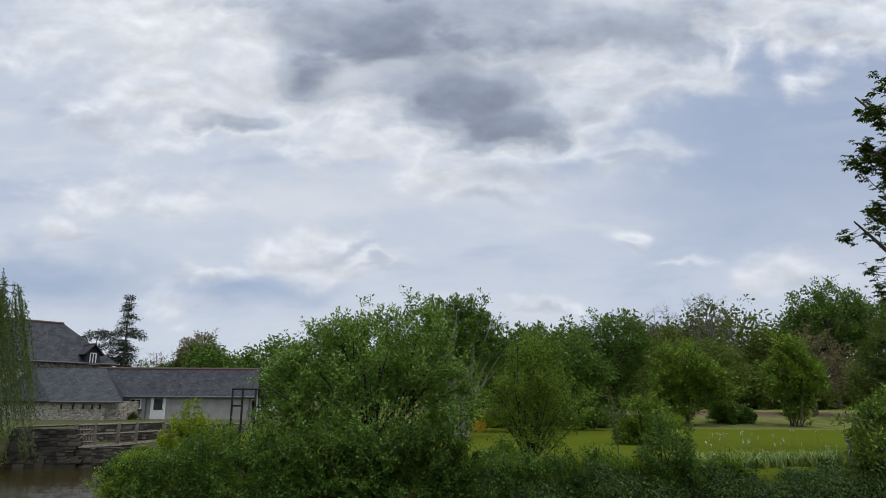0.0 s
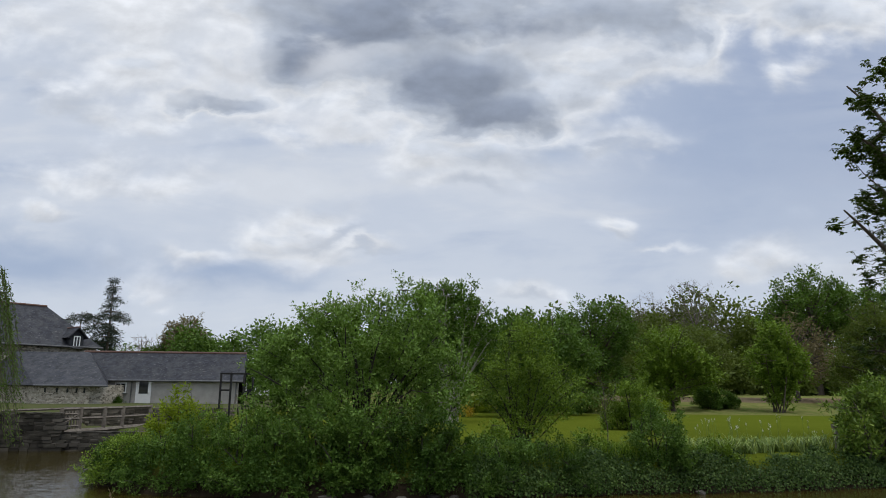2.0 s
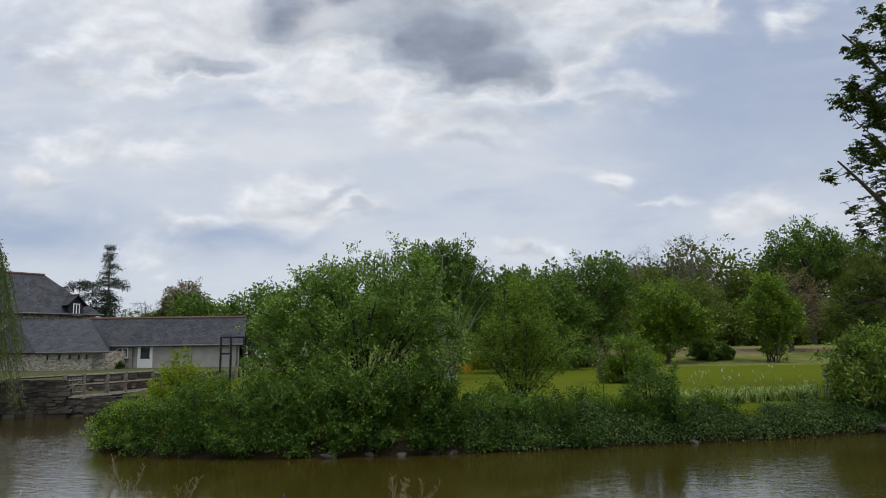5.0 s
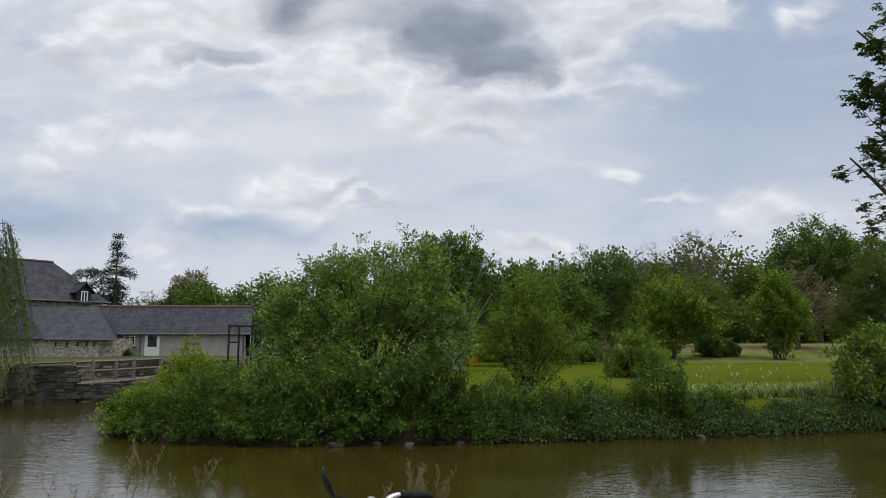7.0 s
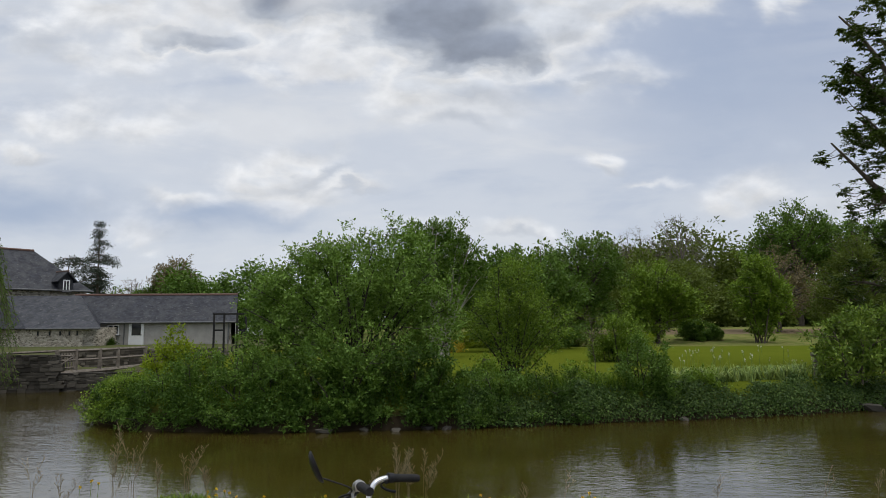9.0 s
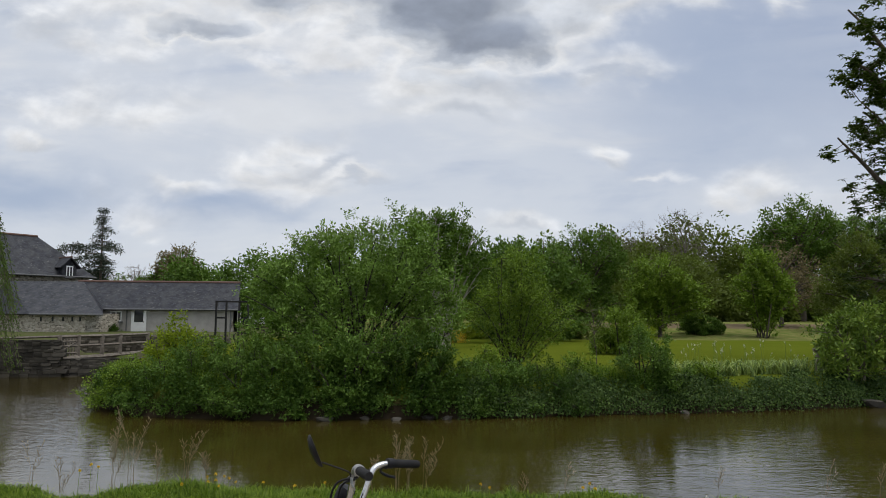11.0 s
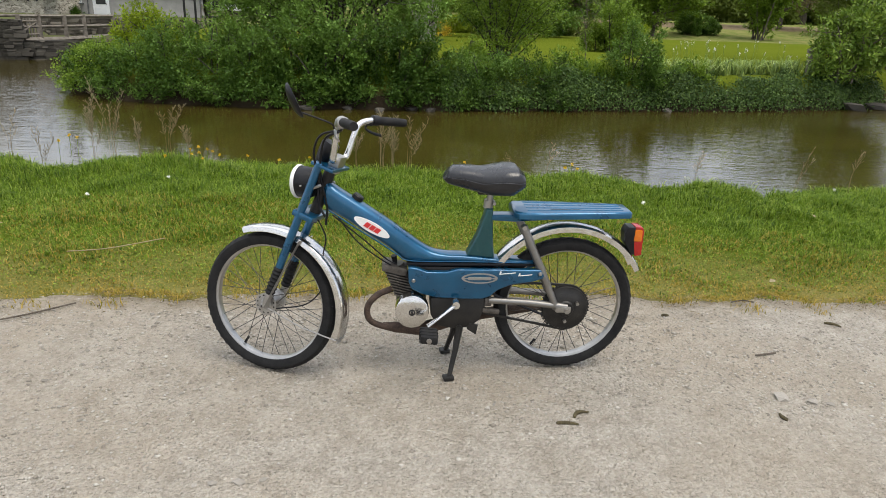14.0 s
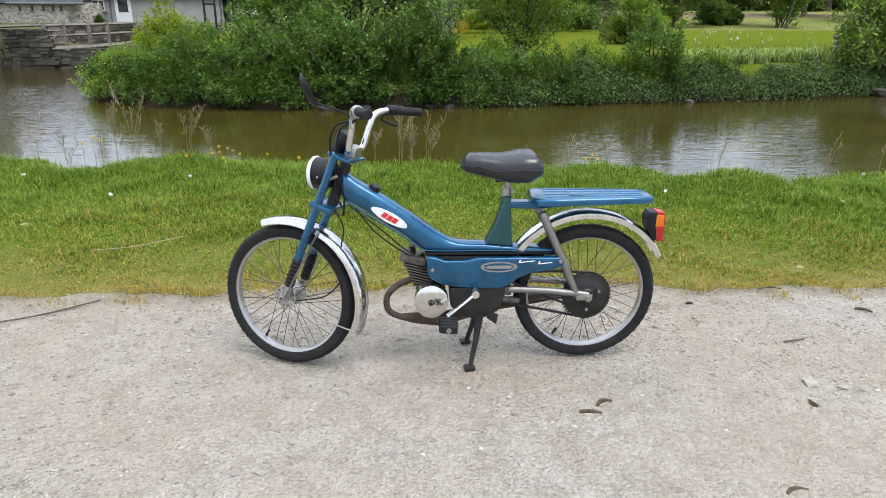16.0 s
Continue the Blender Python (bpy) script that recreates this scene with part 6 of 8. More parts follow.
cot = thing("white_cottage", (-21.5, 92.0, gz(-21.5, 92)), "small white cottage far behind the trees", "house")
part("wall", wall_box(-4, 4, -2, 2, -0.3, 2.6), M_WHITE, cot, "white rendered wall")
part("roof", slab(slab(Geo(), (-4.2, -2.3, 2.5), (4.2, -2.3, 2.5), (4.2, 0, 4.2), (-4.2, 0, 4.2), 0.1), (4.2, 2.3, 2.5), (-4.2, 2.3, 2.5), (-4.2, 0, 4.2), (4.2, 0, 4.2), 0.1), M_SLATE, cot, smooth=False)
part("window", Geo().box((1.4, -2.02, 1.3), (0.9, 0.06, 1.0)), M_PANE, cot)
part("door", Geo().box((-0.6, -2.02, 0.9), (0.9, 0.06, 2.0)), M_PANE, cot)


def stone_wall(name, a, b, z0, z1, thick, course, length, mat, core, label):
    """A wall of separate stones laid in uneven courses from a to b."""
    a, b = Vector((*a, 0)), Vector((*b, 0))
    run, d = (b - a).length, (b - a).normalized()
    turn = math.degrees(math.atan2(d.y, d.x))
    w = tagged(new(name), label, "wall", kind="structure")
    w.matrix_basis = pose(a.x, a.y, 0, 0, 0, turn)
    part("core", Geo().box((run / 2, thick / 2, (z0 + z1) / 2), (run, thick - 0.08, z1 - z0 - 0.03)), core, w)
    shapes = []
    for s in range(7):
        r = np.random.default_rng(s)
        g = Geo().box((0, 0, 0), (1, 1, 1), bevel=0.13)
        g.v = [tuple(np.array(p) + r.normal(size=3) * 0.055) for p in g.v]
        shapes.append(mesh_of("stone", g, mat))
    z = z0
    k = 0
    while z < z1 - 0.03:
        hgt = min(course * RNG.uniform(0.7, 1.3), z1 - z + 0.02)
        x = -0.02 - RNG.uniform(0, 0.15)
        while x < run:
            ln = length * RNG.uniform(0.55, 1.5)
            ob = new("stone", shapes[k % 7])
            ob.matrix_basis = Matrix.LocRotScale((x + ln / 2, 0.02 + RNG.uniform(-0.02, 0.03), z + hgt / 2), Euler((0, RNG.uniform(-0.03, 0.03), RNG.uniform(-0.04, 0.04))),
                                                 (ln * 1.0, 0.22, hgt * 1.0))
            ob.parent = w
            x += ln * 0.985
            k += 1
        z += hgt
    return w


stone_wall("quay_wall", (-17.2, 28.95), (-14.75, 29.15), -1.5, 0.36, 0.7, 0.15, 0.36, M_QUAY, M_DARK_RUBBLE, "dark weathered stone quay wall rising from the river")
stone_wall("sluice_wall", (-14.75, 29.3), (-11.2, 30.2), -1.5, -0.42, 0.6, 0.14, 0.36, M_QUAY, M_DARK_RUBBLE, "dark damp stone wall under the footbridge")
stone_wall("low_wall", (-17.3, 34.4), (-9.6, 35.2), -0.6, 0.40, 0.5, 0.12, 0.30, M_WALLSTONE, M_DARK_RUBBLE, "low dry wall of grey schist stones")


def footbridge():
    h = thing("footbridge_railing", (0, 0, 0), "grey weathered wooden footbridge railing with a gate", "railing")
    posts = [(-14.88, 29.4), (-14.48, 30.2), (-13.92, 31.2), (-13.55, 32.2), (-13.0, 34.0)]
    for x, y in posts:
        part("post", Geo().box((x, y, 0.02), (0.16, 0.16, 1.1), (0, 0, 25), 0.012), M_WOOD, h)
    for z, r in ((0.50, 0.065), (0.10, 0.06)):
        part("rail", Geo().tube([(x, y - 0.02, z) for x, y in posts], r, 4), M_WOOD, h)
    part("deck_beam", Geo().tube([(-14.9, 29.35, -0.42), (-13.9, 31.1, -0.42), (-12.95, 34.05, -0.38)], 0.11, 4), M_WOOD, h, "thick oak deck beam")
    part("top_rail", Geo().tube([(-17.0, 28.9, 0.44), (-14.9, 29.3, 0.52)], 0.05, 4), M_WOOD, h)
    gate = part("gate", Geo().tube([(-14.86, 29.36, 0.30), (-14.5, 30.1, 0.30)], 0.04, 4).tube([(-14.86, 29.36, -0.2), (-14.5, 30.1, -0.2)], 0.04, 4)
                .tube([(-14.86, 29.34, -0.16), (-14.5, 30.08, 0.28)], 0.035, 4), M_WOOD, h, "small wooden picket gate")
    for i in range(6):
        t = (i + 0.5) / 6
        part("picket", Geo().box((-14.86 + 0.36 * t, 29.38 + 0.74 * t, 0.05), (0.07, 0.03, 0.72), (0, 0, 64), 0.005), M_WOOD, gate)


footbridge()


def sluice_frame():
    h = thing("sluice_frame", (0, 29.0, 0), "tall black iron sluice gate frame on the bank", "sluice gate")
    for x, top in ((-8.30, 2.06), (-7.88, 2.08), (-7.34, 2.06), (-6.98, 2.02)):
        part("post", Geo().box((x, 0, (top - 0.5) / 2), (0.075, 0.075, top + 0.5), bevel=0.006), M_IRON, h)
    for x0, x1, z in ((-8.34, -6.95, 2.03), (-8.3, -7.88, 1.35), (-7.34, -6.98, 1.30), (-7.34, -6.98, 0.72)):
        part("crossbar", Geo().box(((x0 + x1) / 2, -0.01, z), (x1 - x0, 0.07, 0.07), bevel=0.006), M_IRON, h)
    part("crank_wheel", Geo().lathe([(0.17, -0.02), (0.20, -0.02), (0.20, 0.02), (0.17, 0.02), (0.17, -0.02)], (-7.34, -0.1, 0.55), sides=20), M_IRON, h)
    part("prop", Geo().tube([(-7.75, -0.05, 0.3), (-7.6, -0.05, 1.2)], 0.02, 5).tube([(-7.45, -0.05, 0.3), (-7.6, -0.05, 1.2)], 0.02, 5), M_WOOD, h, "leaning wooden props")


sluice_frame()

fence = thing("lawn_fence", (13.85, 22.0, -0.2), "short weathered wooden rail beside the laurel", "fence")
for x in (-0.5, 0.5):
    part("post", Geo().box((x, 0, 0.35), (0.12, 0.12, 0.9), bevel=0.01), M_WOOD, fence)
part("rail", Geo().box((0, -0.02, 0.68), (1.3, 0.10, 0.12), bevel=0.01), M_WOOD, fence)


def bank_stones():
    me = [mesh_of("bank_stone", pebble_geo(20 + s, 0.6), M_QUAY, False) for s in range(3)]
    for i, (x, k) in enumerate(((-2.2, 0.16), (-1.2, 0.11), (-0.4, 0.12), (0.4, 0.13), (0.9, 0.11), (14.0, 0.34), (15.0, 0.30), (7.6, 0.12))):
        ob = tagged(new("bank_stone", me[i % 3]), "grey stone at the water's edge", "stone", "stones at the waterline")
        ob.matrix_basis = Matrix.LocRotScale((x, float(far_bank(np.array(x))) - 0.12, WATER_Z + k * 0.25), Euler((0, 0, i)), (k * 1.4, k, k))


bank_stones()

# ---------------------------------------------------------------- the moped
STEER = Matrix.Translation((-0.228, 0, 0.87)) @ Matrix.Rotation(radians(-21), 4, Vector((0.342, 0, 0.940))) @ Matrix.Translation((0.228, 0, -0.87))
R_WHEEL = 0.277
moped = thing("moped", (0, 2.73, 0.0), "old petrol-blue step-through moped on its centre stand", "moped")


def wheel(name, c, m, label, hub_r, hub_profile, spoke_y):
    """Hub with tyre, rim, spokes and valve; the axle lies along y."""
    cx, cz = c
    hub = part(name, Geo().lathe(hub_profile, (cx, 0, cz), sides=28), M_ALLOY, moped, label, m=m)
    R = R_WHEEL
    prof = [(R - 0.046, -0.019), (R - 0.030, -0.0275), (R - 0.014, -0.026), (R - 0.004, -0.016), (R, -0.005), (R, 0.005), (R - 0.004, 0.016),
            (R - 0.014, 0.026), (R - 0.030, 0.0275), (R - 0.046, 0.019)]
    g = Geo().lathe(prof, (cx, 0, cz), sides=72)
    for k in range(52):
        for s in (-1, 1):
            a = 2 * math.pi * (k + (0.5 if s > 0 else 0)) / 52
            p0, p1 = Vector((cx + (R - 0.001) * math.cos(a), s * 0.004, cz + (R - 0.001) * math.sin(a))), None
            a2 = a + 0.075
            p1 = Vector((cx + (R - 0.008) * math.cos(a2), s * 0.021, cz + (R - 0.008) * math.sin(a2)))
            g.tube([p0, p1], 0.0030, 4)
    part("tyre", g, M_RUBBER, hub, "black rubber tyre with worn tread")
    r0 = R - 0.044
    part("rim", Geo().lathe([(r0, -0.020), (r0 + 0.004, -0.0215), (r0 + 0.004, -0.018), (r0 - 0.003, -0.015), (r0 - 0.009, -0.012), (r0 - 0.012, 0),
                             (r0 - 0.009, 0.012), (r0 - 0.003, 0.015), (r0 + 0.004, 0.018), (r0 + 0.004, 0.0215), (r0, 0.020)], (cx, 0, cz), sides=64), M_ALLOY, hub, "dull silver rim")
    spoke = None
    for k in range(36):
        a = 2 * math.pi * k / 36
        s = 1 if k % 2 else -1
        b = a + (0.42 if (k // 2) % 2 else -0.42) * 1.6
        p = (hub_r * math.cos(b), s * spoke_y, hub_r * math.sin(b))
        q = ((r0 - 0.014) * math.cos(a), s * 0.004, (r0 - 0.014) * math.sin(a))
        part("spoke", Geo().tube([p, q], 0.0014, 4), M_SPOKE, hub).location = (cx, 0, cz)
    a = radians(238)
    part("valve", Geo().tube([(cx + (r0 - 0.016) * math.cos(a), 0, cz + (r0 - 0.016) * math.sin(a)), (cx + (r0 - 0.046) * math.cos(a), 0, cz + (r0 - 0.046) * math.sin(a))], 0.005, 8), M_PLASTIC, hub)
    return hub


FX, RX = -0.490, 0.664
RD = RX / 0.955   # the same axle on the drawing of the frame
front = wheel("front_wheel", (FX, R_WHEEL), STEER, "spoked front wheel with a drilled hub flange", 0.040,
              [(0.006, -0.066), (0.010, -0.062), (0.010, -0.046), (0.018, -0.044), (0.022, -0.038), (0.044, -0.037), (0.044, -0.034), (0.022, -0.031), (0.020, 0.0), (0.036, 0.025), (0.047, 0.028), (0.047, 0.036), (0.012, 0.042), (0.012, 0.06), (0.007, 0.064), (0, 0.064)], 0.034)
rear = wheel("rear_wheel", (RX, R_WHEEL + 0.004), None, "spoked rear wheel with a large black sprocket", 0.040,
             [(0.007, -0.07), (0.012, -0.068), (0.012, -0.05), (0.045, -0.046), (0.047, -0.034), (0.030, -0.028), (0.028, 0.02), (0.045, 0.028), (0.047, 0.036), (0.012, 0.045), (0.007, 0.06), (0, 0.06)], 0.034)
for k in range(12):
    a = 2 * math.pi * (k + 0.5) / 12
    part("flange_hole", Geo().lathe([(0.0, -0.0375), (0.0042, -0.0375), (0.0042, -0.033)], (FX + 0.034 * math.cos(a), 0, R_WHEEL + 0.034 * math.sin(a)), sides=8), M_ENGINE, front)
# rear sprocket drum and its teeth
RZ = R_WHEEL + 0.004
part("drum_cover", Geo().lathe([(0.0, -0.062), (0.028, -0.062), (0.034, -0.055), (0.062, -0.052), (0.068, -0.047), (0.088, -0.045), (0.092, -0.038), (0.092, -0.030), (0.05, -0.028)], (RX, 0, RZ), sides=40), M_ENGINE, rear, "oily black sprocket drum")
g = Geo()
for k in range(44):
    a = 2 * math.pi * k / 44
    g.box((RX + 0.094 * math.cos(a), -0.036, RZ + 0.094 * math.sin(a)), (0.009, 0.004, 0.006), (0, -math.degrees(a), 0))
part("sprocket_teeth", g, M_ENGINE, rear)
g = Geo()
for k in range(3):
    a = radians(30 + 120 * k)
    g.lathe([(0.0, -0.066), (0.007, -0.066), (0.007, -0.05)], (RX + 0.05 * math.cos(a), 0, RZ + 0.05 * math.sin(a)), sides=6)
part("drum_bolts", g, M_STEEL, rear)


def fender(cx, cz, r, a0, a1, width, drop, n=26):
    """A rolled mudguard: an arched section swept round the wheel, with thickness."""
    sec = [(-1, -drop), (-0.93, -drop * 0.35), (-0.7, -drop * 0.12), (-0.35, -0.004), (0, 0), (0.35, -0.004), (0.7, -drop * 0.12), (0.93, -drop * 0.35), (1, -drop)]
    verts, faces = [], []
    k = len(sec)
    for layer in (0.0, -0.0022):
        for i in range(n + 1):
            a = radians(a0 + (a1 - a0) * i / n)
            for s, d in sec:
                rr = r + d + layer
                verts.append((cx + rr * math.cos(a), s * width / 2, cz + rr * math.sin(a)))
    off = (n + 1) * k
    for i in range(n):
        for j in range(k - 1):
            q = (i * k + j, i * k + j + 1, (i + 1) * k + j + 1, (i + 1) * k + j)
            faces += [q, tuple(v + off for v in q[::-1])]
        for j in (0, k - 1):
            faces.append((i * k + j, (i + 1) * k + j, (i + 1) * k + j + off, i * k + j + off))
    for i in (0, n):
        faces += [(i * k + j, i * k + j + 1, i * k + j + 1 + off, i * k + j + off) for j in range(k - 1)]
    return Geo().add(verts, faces)


# --- front end, built straight ahead and turned with the steering
fg = part("front_mudguard", fender(FX, R_WHEEL, 0.322, 108, -22, 0.082, 0.026), M_CHROME, moped, "pitted chrome front mudguard", m=STEER)
part("mudguard_stay", Geo().tube([(FX, -0.058, R_WHEEL), (FX + 0.16, -0.050, R_WHEEL - 0.07), (FX + 0.297, -0.043, R_WHEEL - 0.105), (FX + 0.305, 0, R_WHEEL - 0.108), (FX + 0.297, 0.043, R_WHEEL - 0.105), (FX, 0.058, R_WHEEL)], 0.0028, 6), M_STEEL, fg)
for s in (-1, 1):
    part("mudguard_strap", Geo().tube([(FX + 0.014, s * 0.070, R_WHEEL + 0.0), (FX + 0.088, s * 0.072, R_WHEEL + 0.14), (FX + 0.150, s * 0.046, R_WHEEL + 0.275)], [0.010, 0.008, 0.008], 6, flat=0.4), M_ALLOY, fg)
part("stay_bolt", Geo().tube([(FX + 0.306, -0.052, R_WHEEL - 0.108), (FX + 0.306, -0.030, R_WHEEL - 0.108)], 0.006, 6), M_STEEL, fg)


def on_fork(z, y=0.0, ahead=0.0):
    return (FX + 0.010 + (z - R_WHEEL) * 0.380 - ahead, y, z)


fork = part("front_fork", Geo().box(on_fork(0.848, 0, -0.020), (0.092, 0.146, 0.014), (0, 20, 0), 0.005), M_BLUE, moped, "blue telescopic front fork with its upper yoke", m=STEER)
part("lower_yoke", Geo().box(on_fork(0.655, 0, -0.018), (0.085, 0.150, 0.024), (0, 20, 0), 0.006), M_BLUE, fork)
for s in (-1, 1):
    leg = part("fork_leg", Geo().tube([on_fork(0.855, s * 0.060), on_fork(0.435, s * 0.060)], 0.0155, 14), M_BLUE, fork, "blue fork tube")
    part("fork_cap", Geo().lathe([(0.0, 0.010), (0.010, 0.009), (0.016, 0.004), (0.0165, -0.006)], on_fork(0.857, s * 0.060), (0.342, 0, 0.94), 14), M_BLUE, leg)
    zz = np.linspace(0.440, 0.330, 15)
    part("gaiter", Geo().tube([on_fork(z, s * 0.060) for z in zz], [0.0205 if i % 2 else 0.0160 for i in range(15)], 14), M_RUBBER, leg, "black ribbed rubber gaiter")
    part("fork_end", Geo().tube([on_fork(0.335, s * 0.060), on_fork(0.300, s * 0.060), on_fork(0.272, s * 0.060)], [0.014, 0.015, 0.011], 10), M_ALLOY, leg)
part("steering_column", Geo().tube([(-0.228 - 0.364 * 0.245, 0, 0.625), (-0.228 - 0.364 * 0.02, 0, 0.85)], 0.021, 14), M_ENGINE, moped, "black steering head")

lamp = part("headlamp", Geo().lathe([(0.0, 0.044), (0.030, 0.042), (0.048, 0.034), (0.057, 0.016), (0.061, -0.020), (0.061, -0.036), (0.057, -0.040)], on_fork(0.778, 0, 0.038), (1, 0, 0), 32), M_PLASTIC, moped, "round black headlamp shell", m=STEER)
lc = on_fork(0.778, 0, 0.038)
# flat white stands for the sky's sheen on the chrome rim
part("lamp_rim", Geo().lathe([(0.063, -0.032), (0.066, -0.037), (0.066, -0.043), (0.061, -0.048), (0.056, -0.046)], lc, (1, 0, 0), 36), M_DECAL_WHITE, lamp, "headlamp rim coloured white for its chrome sheen")
part("lamp_glass", Geo().lathe([(0.057, -0.045), (0.045, -0.053), (0.02, -0.060), (0.0, -0.061)], lc, (1, 0, 0), 36), M_GLASS_LAMP, lamp, "clear headlamp glass")
part("lamp_screw", Geo().lathe([(0.0, 0.004), (0.004, 0.003), (0.0045, 0.0)], (lc[0] - 0.002, -0.064, lc[2] - 0.008), (0, -1, 0), 12), M_STEEL, lamp)
part("lamp_bracket", Geo().tube([(lc[0] + 0.03, -0.058, lc[2] - 0.02), (lc[0] + 0.075, -0.06, lc[2] + 0.0)], 0.006, 6).tube([(lc[0] + 0.03, 0.058, lc[2] - 0.02), (lc[0] + 0.075, 0.06, lc[2] + 0.0)], 0.006, 6), M_STEEL, lamp)
part("speedometer", Geo().lathe([(0.0, 0.05), (0.030, 0.048), (0.034, 0.04), (0.030, 0.0), (0.022, -0.04), (0.0, -0.045)], (-0.262, 0, 0.895), (0.5, 0, 0.86), 24), M_PLASTIC, moped, "small black speedometer pod", m=STEER)

bar_side = [(0.0, 0.0, 0.872), (0.001, 0.040, 0.872), (0.008, 0.060, 0.884), (0.018, 0.070, 0.920), (0.030, 0.082, 0.972), (0.040, 0.098, 1.004), (0.062, 0.124, 1.019), (0.095, 0.165, 1.020), (0.165, 0.250, 1.014)]
BX = -0.214
bar_l = spline([(BX + x, -y, z) for x, y, z in bar_side], 5)
bar_r = spline([(BX + x, y, z) for x, y, z in bar_side], 5)
bars = part("handlebar", Geo().tube(bar_l[::-1] + bar_r[1:], 0.0124, 14), M_CHROME, moped, "chrome swept-back handlebar", m=STEER)
part("bar_clamp", Geo().box((BX, 0, 0.868), (0.040, 0.062, 0.046), (0, 20, 0), 0.008).box((BX - 0.010, 0, 0.838), (0.034, 0.040, 0.034), (0, 20, 0), 0.006), M_ALLOY, bars, "alloy handlebar clamp")
for s, line in ((-1, bar_l), (1, bar_r)):
    e, d = line[-1], (line[-1] - line[-4]).normalized()
    gl = [e - d * 0.118, e - d * 0.112, e - d * 0.006, e + d * 0.002]
    grip = part("grip", Geo().tube(gl, [0.0160, 0.0172, 0.0168, 0.0150], 16), M_RUBBER, bars, "black rubber grip")
    c = e - d * 0.130
    part("collar", Geo().tube([c - d * 0.014, c - d * 0.012, c + d * 0.012, c + d * 0.014], [0.016, 0.021, 0.021, 0.016], 14), M_PLASTIC if s > 0 else M_ALLOY, bars)
    f = Vector((-0.62, s * -0.22, -0.75)).normalized()
    lv = c - d * 0.014 + f * 0.012
    lever = spline([lv, lv + f * 0.030 + d * 0.004, lv + f * 0.052 + d * 0.05, lv + f * 0.062 + d * 0.095], 4)
    part("brake_lever", Geo().tube(lever, [0.009] + [0.0075] * (len(lever) - 2) + [0.0085], 8, flat=0.55), M_ALLOY if s < 0 else M_PLASTIC, bars, "cable brake lever")
    part("lever_bracket", Geo().box(c - d * 0.016 + f * 0.010, (0.030, 0.026, 0.028), (0, 20, s * 30), 0.006), M_ALLOY if s < 0 else M_PLASTIC, bars)
mir = part("mirror_stem", Geo().tube(spline([(-0.214, -0.148, 1.016), (-0.222, -0.15, 1.034), (-0.275, -0.155, 1.056), (-0.328, -0.158, 1.075)], 5), 0.0032, 8), M_PLASTIC, moped, "thin black mirror arm")
mm = Matrix.Translation((-0.342, -0.158, 1.112)) @ Vector((-0.905, -0.21, -0.37)).to_track_quat("Z", "Y").to_matrix().to_4x4()
shell = Geo().lathe([(0.0, 0.016), (0.022, 0.0145), (0.042, 0.009), (0.052, 0.001), (0.054, -0.006), (0.050, -0.007)], (0, 0, 0), (0, 0, 1), 32)
shell.v = [tuple(mm @ Vector((x * 1.02, y * 1.20, z))) for x, y, z in shell.v]
ms = part("mirror_shell", shell, M_PLASTIC, mir, "round black plastic mirror shell")
mirror_face = Geo().lathe([(0.050, -0.0065), (0.0, -0.0068)], (0, 0, 0), (0, 0, 1), 32)
mirror_face.v = [tuple(mm @ Vector((x * 1.02, y * 1.20, z))) for x, y, z in mirror_face.v]
part("mirror_glass", mirror_face, M_GLASS_LAMP, mir, "mirror glass")

# --- pressed steel frame
def pressed(outline, half, puff, bevel):
    """A pressed hollow section: full at the middle, pinched towards its seams."""
    bm = bmesh.new()
    top = [bm.verts.new((x, -half, z)) for x, z in outline]
    f = bm.faces.new(top)
    got = bmesh.ops.extrude_face_region(bm, geom=[f])
    bmesh.ops.translate(bm, vec=(0, 2 * half, 0), verts=[q for q in got["geom"] if isinstance(q, bmesh.types.BMVert)])
    bmesh.ops.recalc_face_normals(bm, faces=bm.faces)
    rim = [e for e in bm.edges if abs(e.verts[0].co.y - e.verts[1].co.y) < 1e-6]
    bmesh.ops.bevel(bm, geom=rim, offset=bevel, segments=4, profile=0.5, affect="EDGES", clamp_overlap=True)
    for v in bm.verts:
        v.co.y *= 1 + puff * max(0, 1 - abs(v.co.x + 0.09) / 0.20)
    return Geo().take(bm)


FRAME_TOP = [(-0.266, 0.772), (-0.250, 0.787), (-0.205, 0.756), (-0.12, 0.699), (-0.02, 0.628), (0.06, 0.568), (0.11, 0.533), (0.150, 0.513), (0.205, 0.503), (0.28, 0.500), (0.42, 0.486), (0.56, 0.480)]
FRAME_LOW = [(-0.268, 0.700), (-0.250, 0.676), (-0.185, 0.638), (-0.105, 0.578), (-0.045, 0.538), (0.005, 0.497), (0.030, 0.476), (0.070, 0.470), (0.14, 0.469), (0.24, 0.468), (0.40, 0.467), (0.56, 0.466)]


